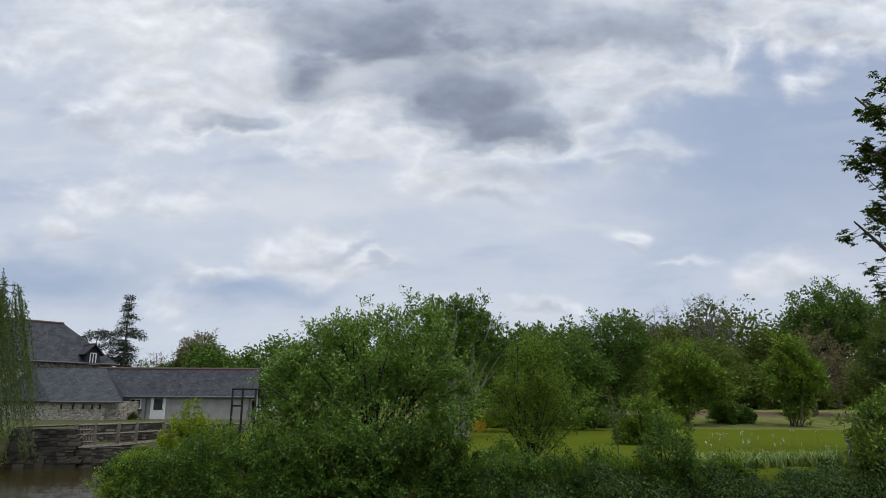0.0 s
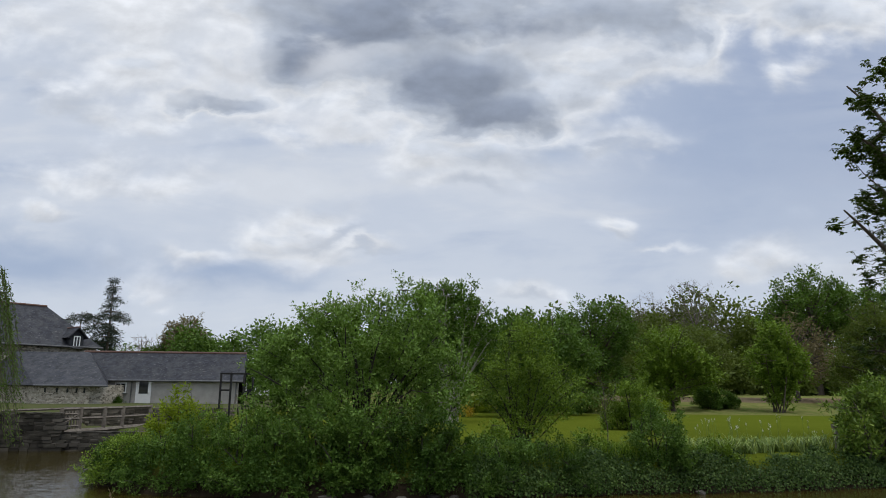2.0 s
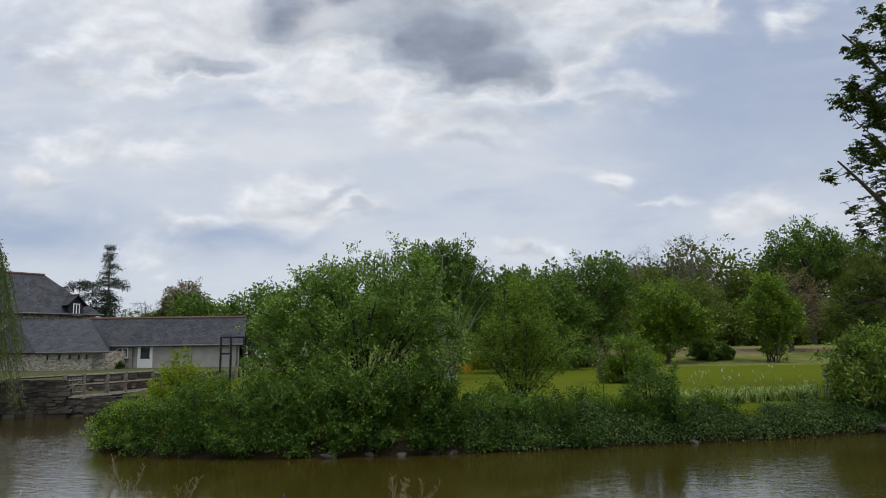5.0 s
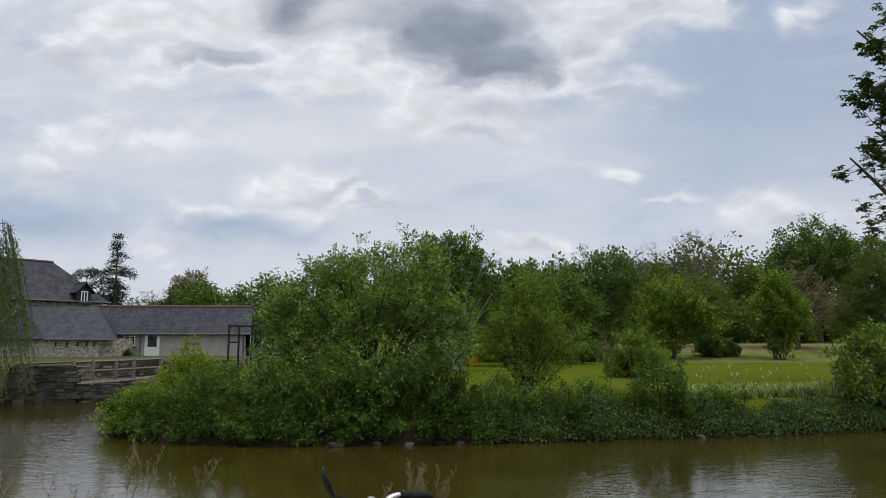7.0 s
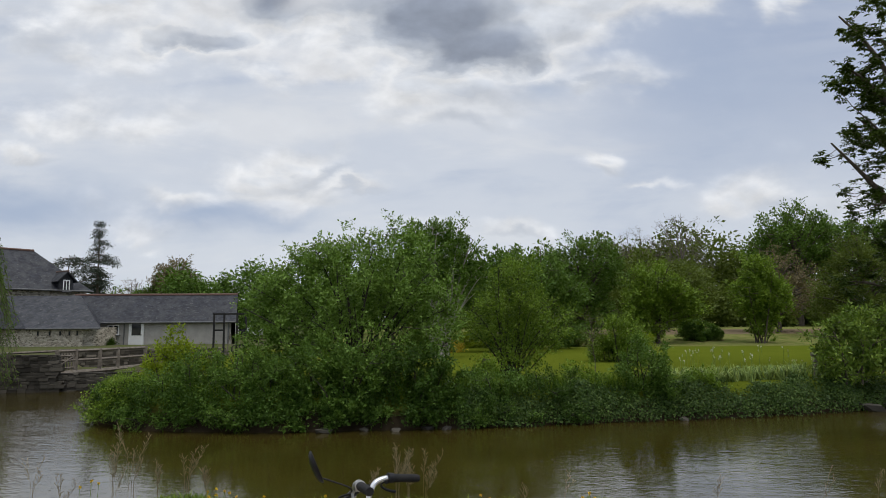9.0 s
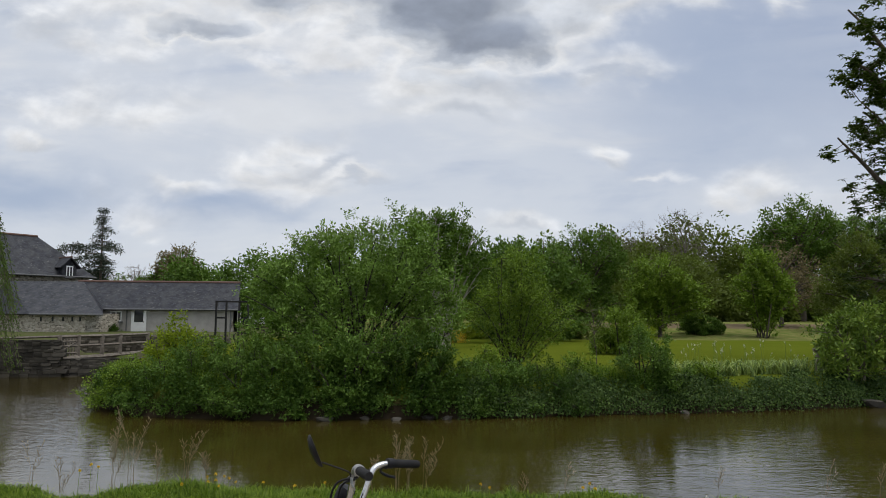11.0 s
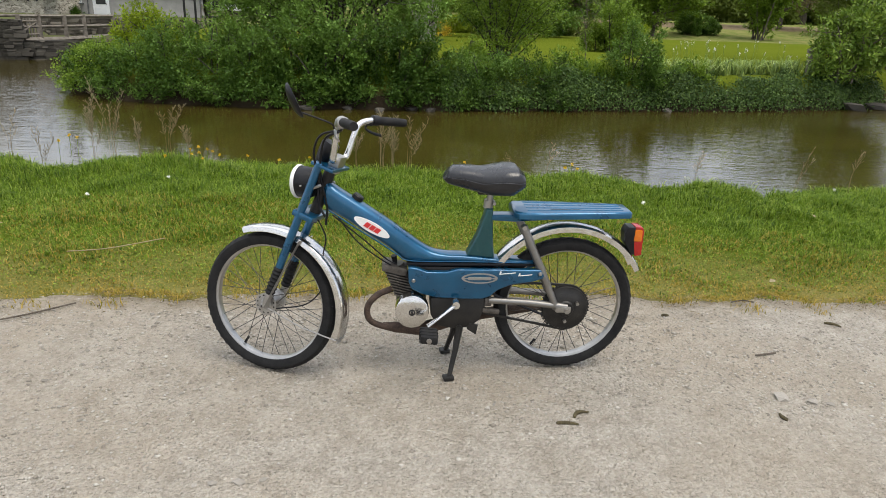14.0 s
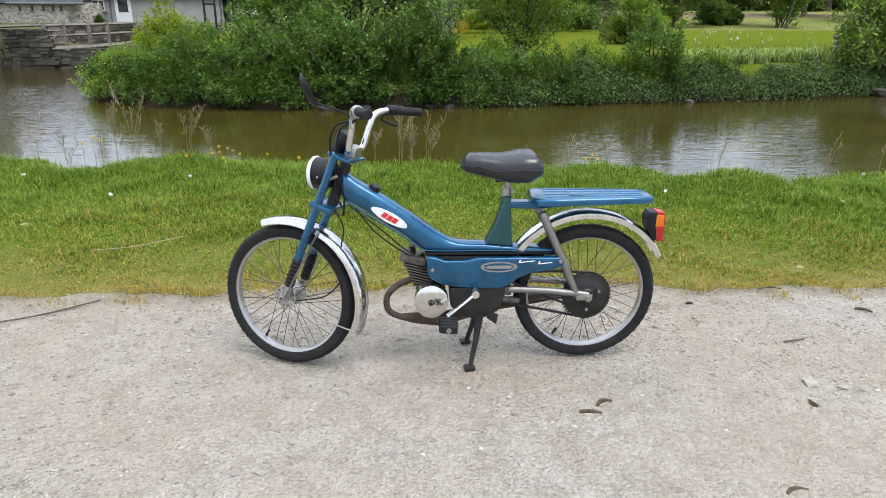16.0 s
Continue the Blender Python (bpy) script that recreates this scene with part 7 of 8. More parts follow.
def frame_loft():
    """The pressed frame: rounded sections between its upper and lower line, full at the tank and slim at the step."""
    top, low = spline([(x, 0, z) for x, z in FRAME_TOP], 5), spline([(x, 0, z) for x, z in FRAME_LOW], 5)
    n, k = len(top), 28
    verts, faces = [], []
    for i, (a, b) in enumerate(zip(top, low)):
        c, up = (a + b) / 2, (a - b) / 2
        w = float(np.interp(c.x, [-0.268, -0.255, -0.22, -0.10, 0.02, 0.12, 0.56], [0.030, 0.040, 0.046, 0.0485, 0.044, 0.038, 0.034]))
        for j in range(k):
            t = 2 * math.pi * j / k
            cs, sn = math.cos(t), math.sin(t)
            p = c + up * math.copysign(abs(sn) ** 0.72, sn)
            verts.append((p.x, w * math.copysign(abs(cs) ** 0.62, cs) * (1.0 if sn < 0 else 1 - 0.10 * sn), p.z))
    for i in range(n - 1):
        for j in range(k):
            q = (j + 1) % k
            faces.append((i * k + j, i * k + q, (i + 1) * k + q, (i + 1) * k + j))
    faces += [tuple(range(k)), tuple((n - 1) * k + j for j in range(k))[::-1]]
    return Geo().add(verts, faces)


body = part("frame", frame_loft(), M_BLUE, moped, "petrol-blue pressed steel frame and tank")
part("frame_seam", Geo().tube(spline([(-0.25, -0.040, 0.683), (-0.17, -0.047, 0.628), (-0.06, -0.047, 0.553), (0.005, -0.041, 0.503), (0.06, -0.038, 0.476), (0.30, -0.037, 0.474), (0.55, -0.037, 0.470)], 6), 0.0030, 6), M_BLUE, body)
part("fuel_cap", Geo().lathe([(0.0, 0.022), (0.018, 0.021), (0.022, 0.016), (0.022, 0.0)], (-0.150, 0, 0.716), (0.57, 0, 0.82), 20), M_PLASTIC, body, "black fuel cap")
# a black strip drawn for the shade in the gap below the frame
part("floor_trim", Geo().box((0.30, 0, 0.464), (0.52, 0.096, 0.010), bevel=0.003), M_PLASTIC, body, "black strip for the shaded gap over the engine cover")
# oval badge with plain red blocks on the tank
bd = Matrix.Translation((-0.092, -0.0, 0.618)) @ Matrix.Rotation(radians(32), 4, "Y")
oval = [(0.076 * math.cos(a) * (0.9 + 0.1 * math.cos(a) ** 2), 0.0205 * math.sin(a)) for a in np.linspace(0, 2 * math.pi, 36, endpoint=False)]
badge = Geo().plate(oval, -0.0515, -0.042)
badge.v = [tuple(bd @ Vector(p)) for p in badge.v]
bdg = part("tank_badge", badge, M_DECAL_WHITE, body, "white oval badge with red blocks", smooth=False)
for i, x in enumerate((-0.019, 0.003, 0.024)):
    q = Geo().plate([(x - 0.012, -0.0105), (x + 0.007, -0.0105), (x + 0.011, 0.0105), (x - 0.008, 0.0105)], -0.0530, -0.0510)
    q.v = [tuple(bd @ Vector(p)) for p in q.v]
    part("badge_block", q, M_DECAL_RED, bdg, "plain red block", smooth=False)

# --- seat pillar, saddle, carrier
pillar = part("seat_pillar", pressed([(0.278, 0.496), (0.392, 0.484), (0.383, 0.56), (0.378, 0.64), (0.376, 0.692), (0.350, 0.694), (0.342, 0.66), (0.318, 0.58)], 0.030, 0, 0.010), M_TEAL, moped, "teal pressed steel seat pillar")
part("seat_post", Geo().tube([(0.361, 0, 0.68), (0.366, 0, 0.765)], 0.013, 14), M_STEEL, pillar)
part("post_clamp", Geo().tube([(0.358, 0, 0.690), (0.361, 0, 0.722)], 0.019, 14).tube([(0.380, -0.022, 0.712), (0.380, 0.022, 0.712)], 0.007, 8), M_STEEL, pillar, "greasy seat post clamp")


def saddle_geo():
    """A padded saddle: sections along its length, wide at the back, with a raised rear and nose."""
    n, k = 22, 24
    verts, faces = [], []
    for i in range(n):
        t = i / (n - 1)
        x = 0.188 + 0.298 * t
        w = np.interp(t, [0, 0.06, 0.2, 0.45, 0.75, 0.93, 1.0], [0.045, 0.058, 0.066, 0.080, 0.104, 0.100, 0.080])
        top = np.interp(t, [0, 0.05, 0.18, 0.45, 0.75, 0.9, 1.0], [0.846, 0.858, 0.858, 0.853, 0.866, 0.866, 0.838])
        bot = np.interp(t, [0, 0.05, 0.3, 0.58, 0.85, 1.0], [0.808, 0.792, 0.772, 0.752, 0.752, 0.784])
        for j in range(k):
            a = 2 * math.pi * j / k
            cx, sx = math.cos(a), math.sin(a)
            y = w * math.copysign(abs(cx) ** 0.55, cx)
            z = (top + bot) / 2 + (top - bot) / 2 * math.copysign(abs(sx) ** (0.46 if sx > 0 else 0.85), sx)
            if sx > 0:
                z -= 0.010 * abs(cx) ** 3
            verts.append((x + 0.012 * sx * (1 - t), y, z))
    for i in range(n - 1):
        for j in range(k):
            q = (j + 1) % k
            faces.append((i * k + j, i * k + q, (i + 1) * k + q, (i + 1) * k + j))
    faces += [tuple(range(k)), tuple((n - 1) * k + j for j in range(k))[::-1]]
    return Geo().add(verts, faces)


saddle = part("saddle", saddle_geo(), M_VINYL, moped, "padded black vinyl saddle with piped seams")
part("piping", Geo().tube([(0.188 + 0.298 * t, -np.interp(t, [0, 0.06, 0.2, 0.45, 0.75, 0.93, 1.0], [0.046, 0.060, 0.068, 0.082, 0.106, 0.102, 0.08]), np.interp(t, [0, 0.2, 0.45, 0.75, 1], [0.822, 0.820, 0.806, 0.818, 0.812])) for t in np.linspace(0, 1, 24)], 0.0022, 6), M_VINYL, saddle)
part("seat_base", Geo().box((0.366, 0, 0.762), (0.11, 0.07, 0.022), bevel=0.006), M_ENGINE, saddle, "black steel saddle base")

car = Geo()
top_line = [(0.452, 0.062), (0.47, 0.088), (0.56, 0.092), (0.80, 0.074), (0.915, 0.060), (0.925, 0.050)]
bm = bmesh.new()
ring = [bm.verts.new((x, -w, 0.672)) for x, w in top_line] + [bm.verts.new((x, w, 0.672)) for x, w in top_line[::-1]]
f = bm.faces.new(ring)
got = bmesh.ops.extrude_face_region(bm, geom=[f])
bmesh.ops.translate(bm, vec=(0, 0, 0.026), verts=[q for q in got["geom"] if isinstance(q, bmesh.types.BMVert)])
bmesh.ops.recalc_face_normals(bm, faces=bm.faces)
bmesh.ops.bevel(bm, geom=[e for e in bm.edges if abs(e.verts[0].co.z - e.verts[1].co.z) < 1e-6 and e.verts[0].co.z > 0.685], offset=0.010, segments=3, profile=0.5, affect="EDGES")
carrier = part("carrier", Geo().take(bm), M_BLUE, moped, "blue pressed steel luggage carrier")
for y in (-0.052, -0.018, 0.018, 0.052):
    part("carrier_rib", Geo().tube([(0.505, y * 1.1, 0.6975), (0.89, y * 0.72, 0.6975)], [0.0055, 0.0055], 8, flat=0.8), M_BLUE, carrier)
part("carrier_slot", Geo().box((0.845, -0.012, 0.6985), (0.05, 0.006, 0.002)).box((0.66, -0.036, 0.6985), (0.12, 0.005, 0.002)), M_ENGINE, carrier)
part("carrier_arm", pressed([(0.365, 0.645), (0.47, 0.640), (0.70, 0.658), (0.90, 0.673), (0.62, 0.673), (0.47, 0.670), (0.365, 0.668)], 0.028, 0, 0.006), M_BLUE, carrier, "blue carrier support")

# --- rear end
rg = part("rear_mudguard", fender(0.690, 0.285, 0.349, 150, 28, 0.080, 0.028), M_CHROME, moped, "dented chrome rear mudguard")
part("inner_guard", fender(0.688, 0.283, 0.328, 172, 140, 0.066, 0.02, 10), M_PLASTIC, rg, "black inner mudguard")
for s in (-1, 1):
    st = part("shock_absorber", Geo().tube([(0.495, s * 0.058, 0.635), (0.500, s * 0.058, 0.620), (0.575, s * 0.058, 0.460), (0.640, s * 0.058, 0.318), (0.655, s * 0.058, 0.285)],
                                          [0.015, 0.0165, 0.0165, 0.0140, 0.015], 14), M_TUBE, moped, "dull silver rear shock tube")
    part("shock_bolt", Geo().tube([(0.495, s * 0.050, 0.632), (0.495, s * 0.080, 0.632)], 0.009, 8).tube([(0.655, s * 0.050, 0.288), (0.655, s * 0.082, 0.288)], 0.010, 8), M_STEEL, st)
    part("swing_arm", Geo().tube([(0.375, s * 0.055, 0.318), (0.52, s * 0.055, 0.310), (0.655, s * 0.060, 0.298), (0.700, s * 0.062, 0.294)], [0.0135, 0.0135, 0.0135, 0.010], 12), M_TUBE, moped, "silver swing arm tube")
    part("axle_nut", Geo().tube([(RD, s * 0.060, RZ), (RD, s * 0.084, RZ)], 0.011, 6).box((RD - 0.012, s * 0.070, RZ + 0.004), (0.06, 0.006, 0.024), bevel=0.002), M_STEEL, moped)
tl = part("tail_lamp", Geo().plate([(0.918, 0.560), (0.914, 0.600), (0.926, 0.626), (0.958, 0.624), (0.966, 0.505), (0.950, 0.508)], -0.030, 0.030, 0.006), M_PLASTIC, moped, "black tail lamp housing")
part("amber_lens", Geo().plate([(0.953, 0.565), (0.955, 0.616), (0.986, 0.613), (0.987, 0.565)], -0.032, 0.032, 0.004), M_LENS_AMBER, tl, "orange side reflector")
part("red_lens", Geo().plate([(0.955, 0.616), (0.956, 0.627), (0.984, 0.625), (0.992, 0.612), (0.992, 0.505), (0.966, 0.502), (0.953, 0.565), (0.982, 0.565), (0.982, 0.614)], -0.030, 0.030, 0.003), M_LENS_RED, tl, "red tail lamp lens")

# --- engine
cover_line = [(0.046, 0.462), (0.062, 0.462), (0.088, 0.457), (0.12, 0.444), (0.20, 0.444), (0.245, 0.456), (0.575, 0.456), (0.590, 0.430), (0.585, 0.418), (0.545, 0.405), (0.46, 0.392), (0.405, 0.368), (0.375, 0.342),
              (0.345, 0.331), (0.26, 0.331), (0.16, 0.336), (0.098, 0.352), (0.060, 0.372), (0.048, 0.40)]
cov = part("engine_cover", Geo().plate(cover_line, -0.078, -0.052, 0.006, 3), M_BLUE, moped, "petrol-blue pressed engine cover")
part("engine_cover", Geo().plate(cover_line, 0.052, 0.078, 0.006, 3), M_BLUE, moped)
part("cover_logo", Geo().plate([(0.330 + 0.072 * math.cos(a), 0.420 + 0.0225 * math.sin(a)) for a in np.linspace(0, 6.2832, 40, endpoint=False)], -0.0800, -0.0770), M_ALLOY, cov, "silver oval emblem", smooth=False)
part("logo_field", Geo().plate([(0.330 + 0.062 * math.cos(a), 0.420 + 0.0165 * math.sin(a)) for a in np.linspace(0, 6.2832, 40, endpoint=False)], -0.0812, -0.0798), M_BLUE, cov, smooth=False)
part("logo_bar", Geo().box((0.330, -0.0815, 0.420), (0.092, 0.002, 0.013), bevel=0.0008).box((0.330, -0.0812, 0.420), (0.138, 0.002, 0.004)), M_ALLOY, cov, "plain silver bar")
for x, z, w, a in ((0.440, 0.441, 0.066, 6), (0.512, 0.434, 0.056, 6)):
    part("script_bar", Geo().box((x, -0.0785, z), (w, 0.002, 0.0032), (0, -a, 0)).box((x - w * 0.42, -0.0785, z + 0.003), (0.006, 0.002, 0.011), (0, 20, 0)), M_DECAL_WHITE, cov, "thin white lettering bar")
for x, z in ((0.068, 0.408), (0.572, 0.440)):
    part("cover_screw", Geo().lathe([(0.0, -0.0845), (0.006, -0.084), (0.0085, -0.080), (0.0085, -0.076)], (x, 0, z), (0, 1, 0), 14), M_ALLOY, cov)
part("air_box", Geo().box((0.19, 0, 0.425), (0.22, 0.09, 0.06), bevel=0.01), M_ENGINE, moped, "black air box")

eng = part("crankcase", Geo().plate([(0.138, 0.330), (0.355, 0.330), (0.362, 0.290), (0.340, 0.235), (0.300, 0.205), (0.235, 0.198), (0.170, 0.212), (0.140, 0.255)], -0.066, 0.066, 0.010), M_ENGINE, moped, "oily black crankcase")
tilt = -14
for i in range(9):
    t = i / 8
    x, z = -0.006 + 0.036 * t, 0.432 - 0.100 * t
    part("cooling_fin", Geo().box((x + 0.005, 0, z - 0.008), (0.094 - 0.008 * t, 0.092, 0.0042), (0, -tilt, 0), 0.001), M_CASTING, eng)
part("cylinder", Geo().tube([(-0.002, 0, 0.446), (0.052, 0, 0.300)], 0.034, 18), M_CASTING, eng, "grey finned cylinder")
part("cylinder_head", Geo().box((-0.006, 0, 0.437), (0.098, 0.092, 0.030), (0, -tilt, 0), 0.006), M_CASTING, eng)
part("spark_plug", Geo().tube([(-0.004, 0, 0.450), (-0.010, -0.004, 0.485)], [0.009, 0.012], 10), M_PLASTIC, eng)
fly = part("flywheel_cover", Geo().lathe([(0.0, -0.096), (0.012, -0.096), (0.060, -0.094), (0.066, -0.090), (0.068, -0.083), (0.068, -0.050)], (0.064, 0, 0.282), (0, 1, 0), 44), M_CHROME, eng, "polished steel flywheel cover")
part("flywheel_bolt", Geo().lathe([(0.0, -0.102), (0.006, -0.102), (0.006, -0.096)], (0.064, 0, 0.282), (0, 1, 0), 6).lathe([(0.008, -0.0975), (0.013, -0.0975), (0.013, -0.094)], (0.064, 0, 0.282), (0, 1, 0), 20), M_ENGINE, fly)
part("crank_web", Geo().lathe([(0.0, -0.050), (0.062, -0.050), (0.062, 0.05), (0.0, 0.05)], (0.064, 0, 0.282), (0, 1, 0), 28), M_ENGINE, eng)
exh = part("exhaust", Geo().tube(spline([(-0.016, -0.012, 0.345), (-0.070, -0.025, 0.325), (-0.108, -0.03, 0.280), (-0.104, -0.03, 0.225), (-0.060, -0.03, 0.196), (0.02, -0.02, 0.178)], 6), 0.0125, 12), M_RUSTY, moped, "rusty looped exhaust pipe")
part("muffler", Geo().tube([(-0.05, -0.02, 0.190), (0.0, -0.012, 0.180), (0.10, 0.0, 0.168), (0.18, 0.02, 0.178), (0.30, 0.05, 0.20), (0.62, 0.085, 0.235)], [0.014, 0.022, 0.028, 0.026, 0.024, 0.022], 14), M_RUSTY, exh, "brown silencer box")
crank = part("pedal_crank", Geo().tube([(0.236, -0.115, 0.326), (0.180, -0.135, 0.288), (0.124, -0.150, 0.252)], [0.013, 0.0085, 0.0110], 10, flat=0.6).lathe([(0.0, -0.014), (0.015, -0.013), (0.016, 0.012), (0.0, 0.014)], (0.236, -0.115, 0.326), (0, 1, 0), 18), M_CHROME, moped, "worn chrome pedal crank")
part("crank_far", Geo().tube([(0.236, 0.115, 0.326), (0.29, 0.135, 0.362), (0.348, 0.150, 0.400)], [0.013, 0.0085, 0.0110], 10, flat=0.6), M_CHROME, crank)
part("crank_axle", Geo().tube([(0.236, -0.118, 0.326), (0.236, 0.118, 0.326)], 0.009, 12), M_STEEL, crank)
for (x, y, z), tl_ in (((0.126, -0.205, 0.240), 8), ((0.352, 0.195, 0.408), -20)):
    pd = part("pedal", Geo().box((x, y, z), (0.066, 0.086, 0.030), (0, tl_ - 3, 0), 0.007), M_RUBBER, crank, "black rubber block pedal")
    part("pedal_end", Geo().lathe([(0.0, -0.048), (0.010, -0.047), (0.010, -0.036)], (x, y, z), (0, 1, 0), 12), M_STEEL, pd)
    for k in (-0.024, 0.0, 0.024):
        part("pedal_rib", Geo().box((x, y + k, z), (0.070, 0.006, 0.035), (0, tl_ - 3, 0), 0.001), M_RUBBER, pd)
stand = part("centre_stand", Geo().tube([(0.258, -0.07, 0.205), (0.258, 0.07, 0.205)], 0.012, 10), M_ENGINE, moped, "black centre stand")
for s in (-1, 1):
    part("stand_leg", Geo().tube([(0.262, s * 0.050, 0.215), (0.246, s * 0.075, 0.11), (0.222, s * 0.108, 0.014)], [0.018, 0.012, 0.0095], 8), M_ENGINE, stand)
    part("stand_foot", Geo().box((0.218, s * 0.112, 0.010), (0.044, 0.036, 0.016), (0, 0, 12), 0.005), M_ENGINE, stand)
part("stand_tab", Geo().plate([(0.30, 0.225), (0.335, 0.215), (0.328, 0.175), (0.312, 0.185), (0.29, 0.20)], -0.068, -0.058, 0.001), M_ENGINE, stand)
g = Geo()
chain_line = [(0.24, 0.372), (0.40, 0.378), (0.56, 0.382), (RD, RZ + 0.094)] + [(RD + 0.094 * math.cos(a), RZ + 0.094 * math.sin(a)) for a in np.linspace(1.4, -1.7, 14)] + [(0.56, 0.214), (0.40, 0.246), (0.25, 0.278)]
cl = spline([(x, -0.036, z) for x, z in chain_line], 6)
acc = 0.0
for a, b in zip(cl, cl[1:]):
    size, d = (b - a).length, (b - a).normalized()
    at = 0.0125 - acc
    acc += size
    while acc > 0.0125:
        acc -= 0.0125
        g.box(a + d * at, (0.0136, 0.006 if len(g.v) % 16 else 0.009, 0.0086), (0, -math.degrees(math.atan2(d.z, d.x)), 0))
        at += 0.0125
part("chain", g, M_ENGINE, moped, "oily black drive chain", smooth=False)
part("gear_cover", Geo().lathe([(0.0, -0.058), (0.04, -0.058), (0.052, -0.05), (0.052, -0.03)], (0.248, 0, 0.326), (0, 1, 0), 24), M_ENGINE, eng)
part("pivot_block", Geo().box((0.372, 0, 0.312), (0.03, 0.13, 0.036), bevel=0.006).box((0.385, -0.06, 0.275), (0.07, 0.02, 0.018), (0, 8, 0), 0.004), M_CASTING, eng)
part("belt", Geo().tube([(0.35, -0.056, 0.362), (0.45, -0.056, 0.318), (0.60, -0.056, 0.258)], 0.005, 6), M_PLASTIC, moped, "black cable along the swing arm")

CABLES = [
    [(-0.190, -0.11, 1.005), (-0.262, -0.10, 0.985), (-0.292, -0.075, 0.92), (-0.288, -0.05, 0.84), (-0.275, -0.045, 0.76)],
    [(-0.150, 0.10, 0.985), (-0.235, 0.05, 0.968), (-0.278, -0.01, 0.90), (-0.275, -0.035, 0.80), (-0.255, -0.035, 0.70), (-0.262, -0.03, 0.62)],
    [(-0.200, -0.12, 1.00), (-0.250, -0.09, 0.97), (-0.272, -0.06, 0.88), (-0.285, -0.045, 0.72), (-0.262, -0.05, 0.66)],
    [(-0.30, -0.03, 0.66), (-0.262, -0.05, 0.58), (-0.272, -0.055, 0.50), (-0.262, -0.06, 0.44), (-0.275, -0.06, 0.37), (-0.34, -0.06, 0.30), (-0.455, -0.055, 0.278)],
    [(-0.235, -0.045, 0.665), (-0.12, -0.055, 0.568), (-0.04, -0.05, 0.490), (0.0, -0.04, 0.462)],
    [(-0.215, -0.04, 0.655), (-0.15, -0.05, 0.565), (-0.07, -0.05, 0.495), (-0.012, -0.03, 0.448)],
]
for i, c in enumerate(CABLES):
    part("cable", Geo().tube(spline(c, 8), 0.0042 if i < 3 else 0.0028, 7), M_PLASTIC, moped)


# the drawing above is a touch long and tall for the bike: bring all but the wheels to its true size
for ob in moped.children_recursive:
    if ob in (front, rear) or ob.parent in (front, rear) or "trimmed" in ob.data:
        continue
    ob.data["trimmed"] = 1
    co = np.empty(len(ob.data.vertices) * 3, np.float32)
    ob.data.vertices.foreach_get("co", co)
    co = co.reshape(-1, 3)
    co[:, 0] *= np.where(co[:, 0] > 0, 0.955, 1.0)
    co[:, 2] = np.where(co[:, 2] > 0.38, 0.38 + (co[:, 2] - 0.38) * 0.948, co[:, 2])
    ob.data.vertices.foreach_set("co", co.ravel())
    ob.data.update()

# ---------------------------------------------------------------- small things on the track and the bank
def catkin(x, y, turn, length, bend):
    n = 26
    pts = [(length * (t - 0.5), bend * (1 - (2 * t - 1) ** 2), 0) for t in np.linspace(0, 1, n)]
    rad = [0.0082 * (0.55 + 0.45 * math.sin(math.pi * min(1, 0.12 + i / n))) * (1.0 if i % 2 else 0.74) for i in range(n)]
    ob = part("fallen_catkin", Geo().tube(pts, rad, 8), M_CATKIN, None, m=pose(x, y, 0.006, 0, 0, turn))
    tagged(ob, "fallen olive-brown poplar catkin on the gravel", "catkin", "catkins on the track")


for a in ((0.610, 2.305, -8, 0.078, 0.006), (0.675, 2.360, 28, 0.068, 0.018), (1.425, 2.335, 105, 0.040, 0.006), (1.115, 1.875, 14, 0.075, 0.016), (1.31, 3.20, 4, 0.035, 0.002), (2.10, 3.10, -35, 0.07, 0.012), (-0.60, 1.55, 40, 0.03, 0.004)):
    catkin(*a)


def stick(line, r, mat, label):
    ob = part("stick", Geo().tube(spline(line, 5), r, 6), mat)
    tagged(ob, label, "stick", "fallen sticks")


stick([(-1.98, 3.04, 0.008), (-1.72, 3.14, 0.011), (-1.50, 3.31, 0.010)], 0.0038, M_BARK, "thin brown fallen stick on the gravel")
stick([(-1.80, 3.90, 0.050), (-1.60, 3.95, 0.052), (-1.34, 4.11, 0.06)], 0.0028, M_STRAW, "dry straw stalk lying in the grass")
stick([(1.72, 3.36, 0.006), (1.79, 3.38, 0.008), (1.84, 3.36, 0.006)], 0.0035, M_BARK, "short dark twig beside the grass edge")
stick([(0.60, 1.70, 0.006), (0.66, 1.75, 0.007), (0.69, 1.78, 0.006)], 0.003, M_BARK, "short dark twig on the gravel")
stick([(1.56, 2.80, 0.006), (1.66, 2.82, 0.007)], 0.004, M_BARK, "short dark twig on the gravel")

def tuft(x, y, n, h, mat, label, spread=0.05):
    p = np.stack([RNG.normal(size=n) * spread, RNG.normal(size=n) * spread * 0.6, np.zeros(n)], 1)
    ob = part("grass_tuft", blades(p, h * RNG.uniform(0.5, 1.2, n), np.full(n, 0.0024), RNG.uniform(0.3, 1.4, n)), mat, None, smooth=False, m=pose(x, y, max(0.0, gz(x, y)) if y < 3.5 else gz(x, y)))
    tagged(ob, label, "grass tuft", "grass tufts in the gravel", "stuff")


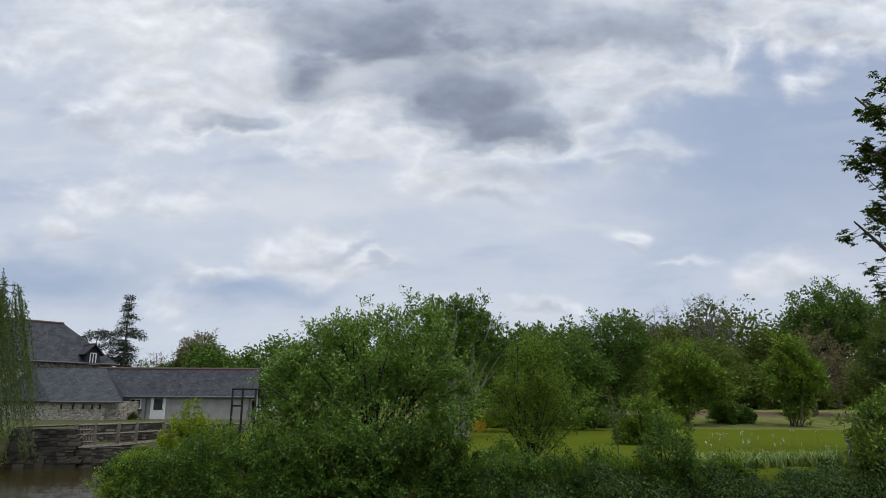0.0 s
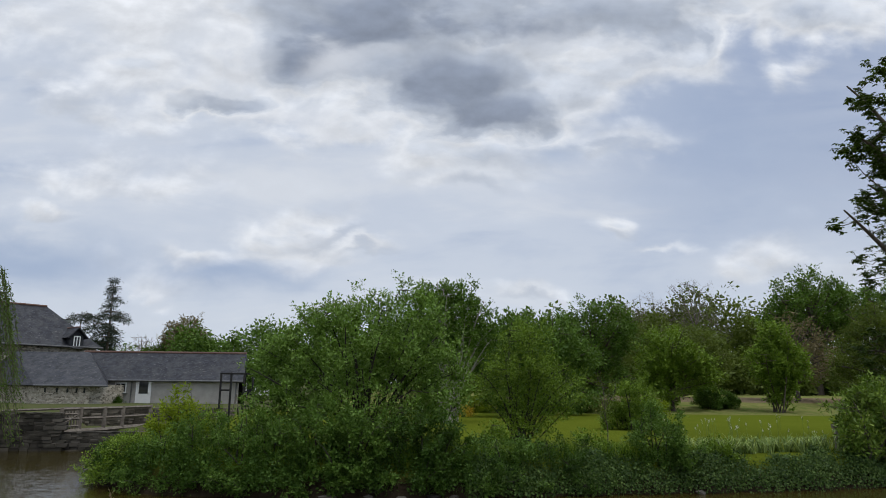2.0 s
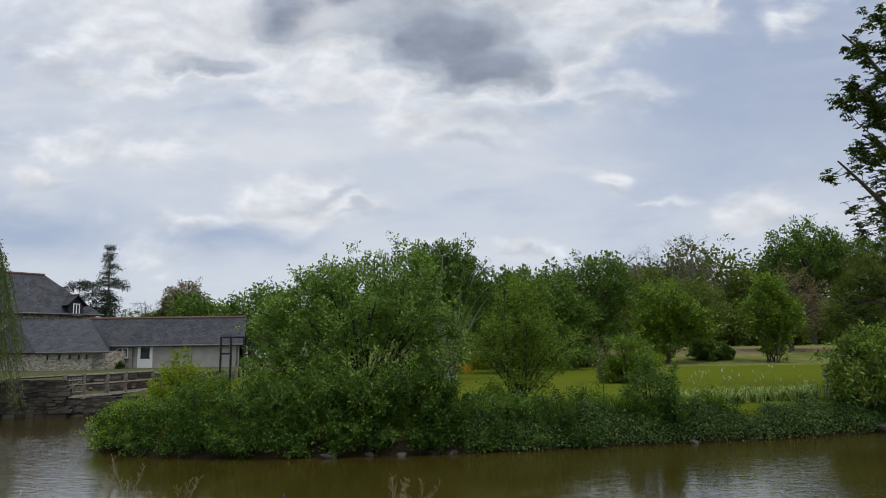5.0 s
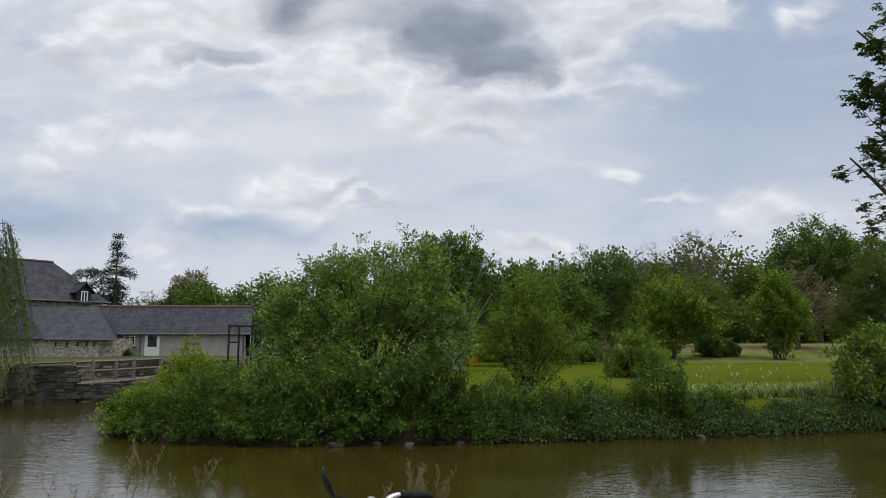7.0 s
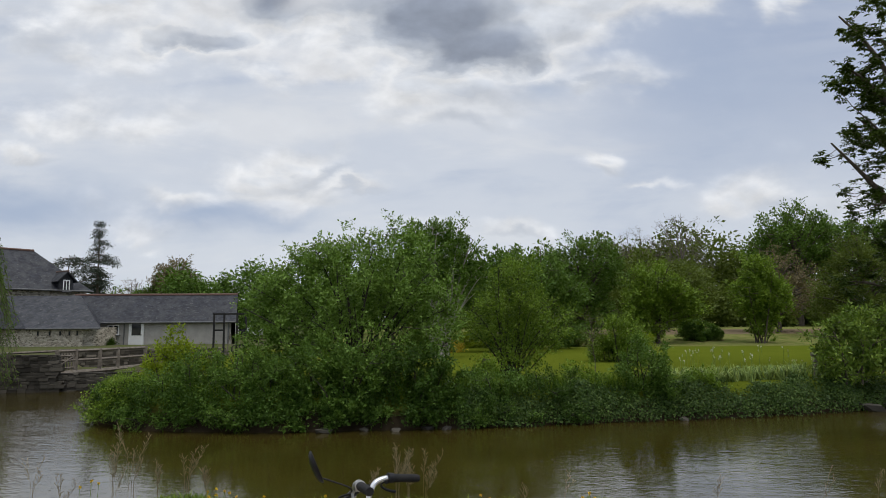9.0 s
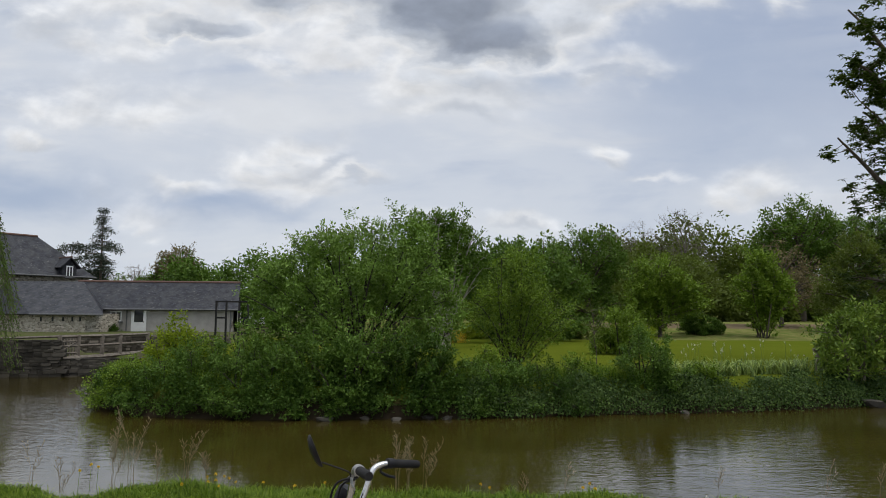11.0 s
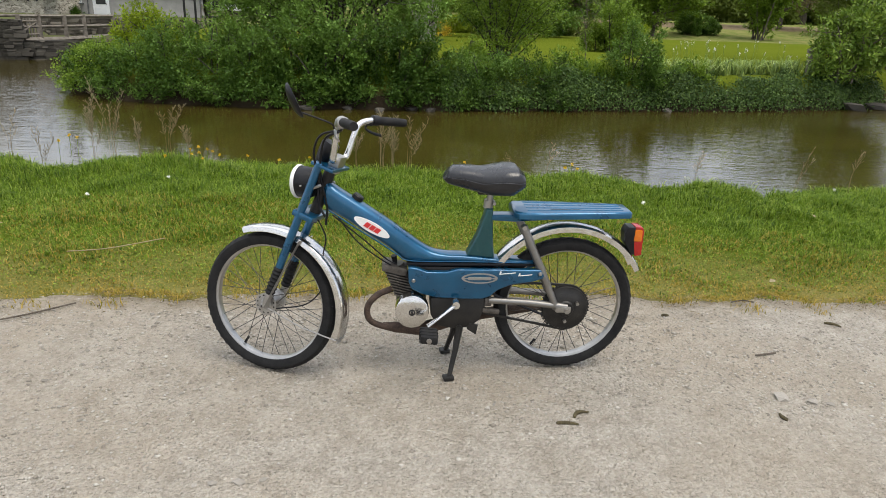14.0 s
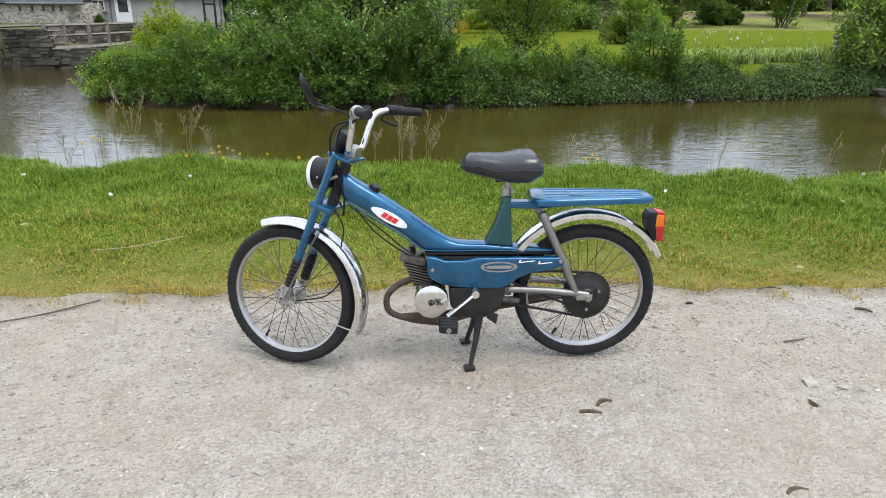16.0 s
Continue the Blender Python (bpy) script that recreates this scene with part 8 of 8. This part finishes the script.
def edge_litter():
    """Dry bits of grass, bark and leaf strewn in drifts along the edge of the track."""
    n = 5200
    x = RNG.uniform(-2.8, 3.0, n)
    y = track_edge(x) - 0.02 - np.abs(RNG.normal(size=n)) * 0.11
    keep = np.sin(x * 5.3 + 1) + np.sin(x * 13.1 + 4 * y) + 0.8 * RNG.normal(size=n) + 0.5 * (x > 0.9) > 0.2
    x, y = x[keep], y[keep]
    p = np.stack([x, y, 0.006 + 0.006 * RNG.random(len(x))], 1)
    ln = RNG.uniform(0.008, 0.030, len(x))
    return leaf_mesh(p, ln, RNG.uniform(0.002, 0.006, len(x)), RNG.normal(size=(len(x), 3)) * np.array([1, 0.6, 0.06]), RNG.normal(size=(len(x), 3)) * 0.3 + np.array([0, 0, 1.0]))


tagged(part("edge_litter", edge_litter(), M_LITTER, smooth=False), "dry grass bits and bark crumbs strewn along the track edge", "litter", kind="stuff")
for i in range(26):
    x = RNG.uniform(-2.4, 2.6)
    tuft(x, float(track_edge(np.array(x))) - 0.02 - abs(RNG.normal()) * 0.09, 26, 0.022, M_DRYGRASS if i % 3 else M_GRASS, "small trodden grass tuft at the track edge", 0.032)

CHIP_MESH = [mesh_of("stone", pebble_geo(40 + s, 0.5), M_CHIP, False) for s in range(5)]
spots = [(1.49, 2.47, 0.034), (1.60, 2.44, 0.022), (1.66, 2.42, 0.016), (-0.47, 2.02, 0.020), (-0.40, 2.03, 0.014), (-1.32, 2.62, 0.014), (1.10, 2.74, 0.014), (-0.55, 2.02, 0.016), (-1.0, 2.46, 0.012), (0.45, 1.95, 0.013)]
for i in range(280):
    if i < len(spots):
        x, y, s = spots[i]
    else:
        x, y, s = RNG.uniform(-2.2, 2.5), 1.3 + 1.95 * RNG.random(), 0.005 + 0.006 * RNG.random() ** 2
    ob = new("stone", CHIP_MESH[i % 5])
    ob.matrix_basis = Matrix.LocRotScale((x, y, s * 0.2), Euler((0, 0, RNG.uniform(0, 6.28))), (s, s * 0.8, s * 0.8))
    ob.parent = track


for x, y in ((-1.36, 3.30), (-1.72, 3.30), (-1.1, 3.42), (-0.75, 3.46), (-0.2, 3.42), (0.35, 3.44), (1.42, 3.36), (1.78, 3.28), (2.15, 3.34), (1.15, 3.47), (-2.1, 3.33), (-0.45, 3.48)):
    tuft(x, y, 40, 0.035, M_DRYGRASS, "small yellowish grass tuft growing in the gravel")


def weed(x, y, h, lean, n, label, heads, mat=None, head_mat=None):
    """Tall bank weeds: thin stalks with side sprays, each plant a thing."""
    z = gz(x, y)
    w = thing("dry_weed", (x, y, z), label, "weed", "tall weeds on the bank")
    for i in range(n // 2 + 1):
        a = RNG.uniform(-1, 1)
        hh = h * RNG.uniform(0.6, 1.1)
        top = Vector((lean * hh + a * 0.22 * hh, RNG.uniform(-0.05, 0.05), hh))
        line = spline([(a * 0.03, 0, -0.03), (a * 0.05 * hh, 0, hh * 0.5), top], 4)
        g = Geo().tube(line, [0.0017 * (1 - 0.6 * k / (len(line) - 1)) for k in range(len(line))], 4)
        for k in range(heads * 3):
            q = line[-1].lerp(line[len(line) // 2], k / max(heads * 3, 1) * 0.9)
            g.tube([q, q + Vector((RNG.uniform(-0.035, 0.035), RNG.uniform(-0.02, 0.02), RNG.uniform(0.02, 0.05)))], [0.0006, 0.0026], 3)
        part("stalk", g, mat or M_STRAW, w)


for x, y, h, lean, n, k in ((-2.55, 6.15, 0.66, 0.05, 8, 9), (-2.42, 6.2, 0.62, 0.05, 6, 9), (-2.20, 6.2, 0.42, 0.0, 5, 7), (-1.95, 6.2, 0.44, 0.1, 6, 8), (-1.75, 6.1, 0.38, -0.1, 5, 8), (-2.95, 6.1, 0.44, 0.1, 6, 5), (-3.2, 6.1, 0.38, 0.1, 5, 4),
                            (-0.12, 6.05, 0.54, 0.08, 9, 9), (-0.02, 6.0, 0.46, 0.05, 7, 9), (0.12, 6.05, 0.46, 0.15, 6, 8), (-0.35, 6.05, 0.34, 0.0, 5, 6), (0.95, 6.05, 0.30, 0.1, 3, 4), (2.55, 5.75, 0.50, 0.12, 3, 4), (3.05, 5.6, 0.48, 0.1, 3, 4), (3.35, 5.6, 0.55, 0.2, 3, 3), (3.75, 5.5, 0.35, 0.1, 3, 3), (-3.6, 6.1, 0.4, 0.1, 3, 3), (4.6, 5.7, 0.45, 0.1, 3, 3), (1.30, 5.95, 0.3, 0.1, 3, 3)):
    weed(x, y, h, lean, n, "tall dry brown weed stalks on the bank edge", k)


def flower(x, y, h, mat, label, r=0.010, clock=False):
    w = thing("flower", (x, y, gz(x, y)), label, "flower", "small flowers in the grass")
    part("stem", Geo().tube([(0, 0, -0.02), (0.01, 0, h)], 0.0016, 4), M_GRASS, w)
    n = 16
    d = unit(RNG.normal(size=(n, 3)) + (0 if clock else np.array([0, 0, 0.8])))
    part("flower_head", leaf_mesh(np.tile([[0.01, 0, h]], (n, 1)), np.full(n, r * 1.3), np.full(n, r * 0.9), d, RNG.normal(size=(n, 3))), mat, w, smooth=False, kind="stuff")


for x, y, h in ((-1.58, 6.0, 0.30), (-1.52, 6.02, 0.34), (-1.64, 6.0, 0.28), (-1.42, 6.0, 0.26), (-2.6, 6.2, 0.45), (-2.75, 6.2, 0.40), (-1.2, 6.0, 0.25), (1.35, 5.8, 0.30), (1.45, 5.8, 0.28), (4.0, 5.4, 0.25), (0.62, 5.9, 0.26), (-0.7, 5.95, 0.26), (-3.3, 5.9, 0.25), (-1.85, 6.0, 0.27), (-1.55, 5.98, 0.22), (-1.49, 6.05, 0.30), (-1.60, 6.06, 0.36), (-1.66, 6.04, 0.33), (-2.68, 6.25, 0.5), (1.42, 5.85, 0.33), (0.55, 5.92, 0.3), (-0.95, 6.0, 0.2)):
    flower(x, y - 0.25, h * 0.55, M_YELLOW, "small bright yellow flower at the bank edge", 0.013)
for x, y, h in ((-1.98, 4.62, 0.16), (-1.62, 5.1, 0.15), (-2.9, 5.3, 0.14), (2.2, 5.2, 0.15), (1.7, 4.7, 0.14), (3.2, 4.9, 0.15)):
    flower(x, y, h, M_PETAL, "white dandelion seed head in the grass", 0.012, True)
leafm = Geo().add([(0, 0, 0), (0.03, 0.015, 0.008), (0.06, 0.0, 0.004), (0.03, -0.018, 0.006)], [(0, 1, 2), (0, 2, 3)])
for x, y, a in ((2.05, 3.60, 30), (2.9, 4.6, 60), (-2.4, 4.3, 10)):
    ob = part("fallen_leaf", leafm, M_STRAW, None, smooth=False, m=pose(x, y, gz(x, y) + 0.05, 8, 5, a))
    tagged(ob, "pale dry fallen leaf on the turf", "leaf", "fallen leaves")
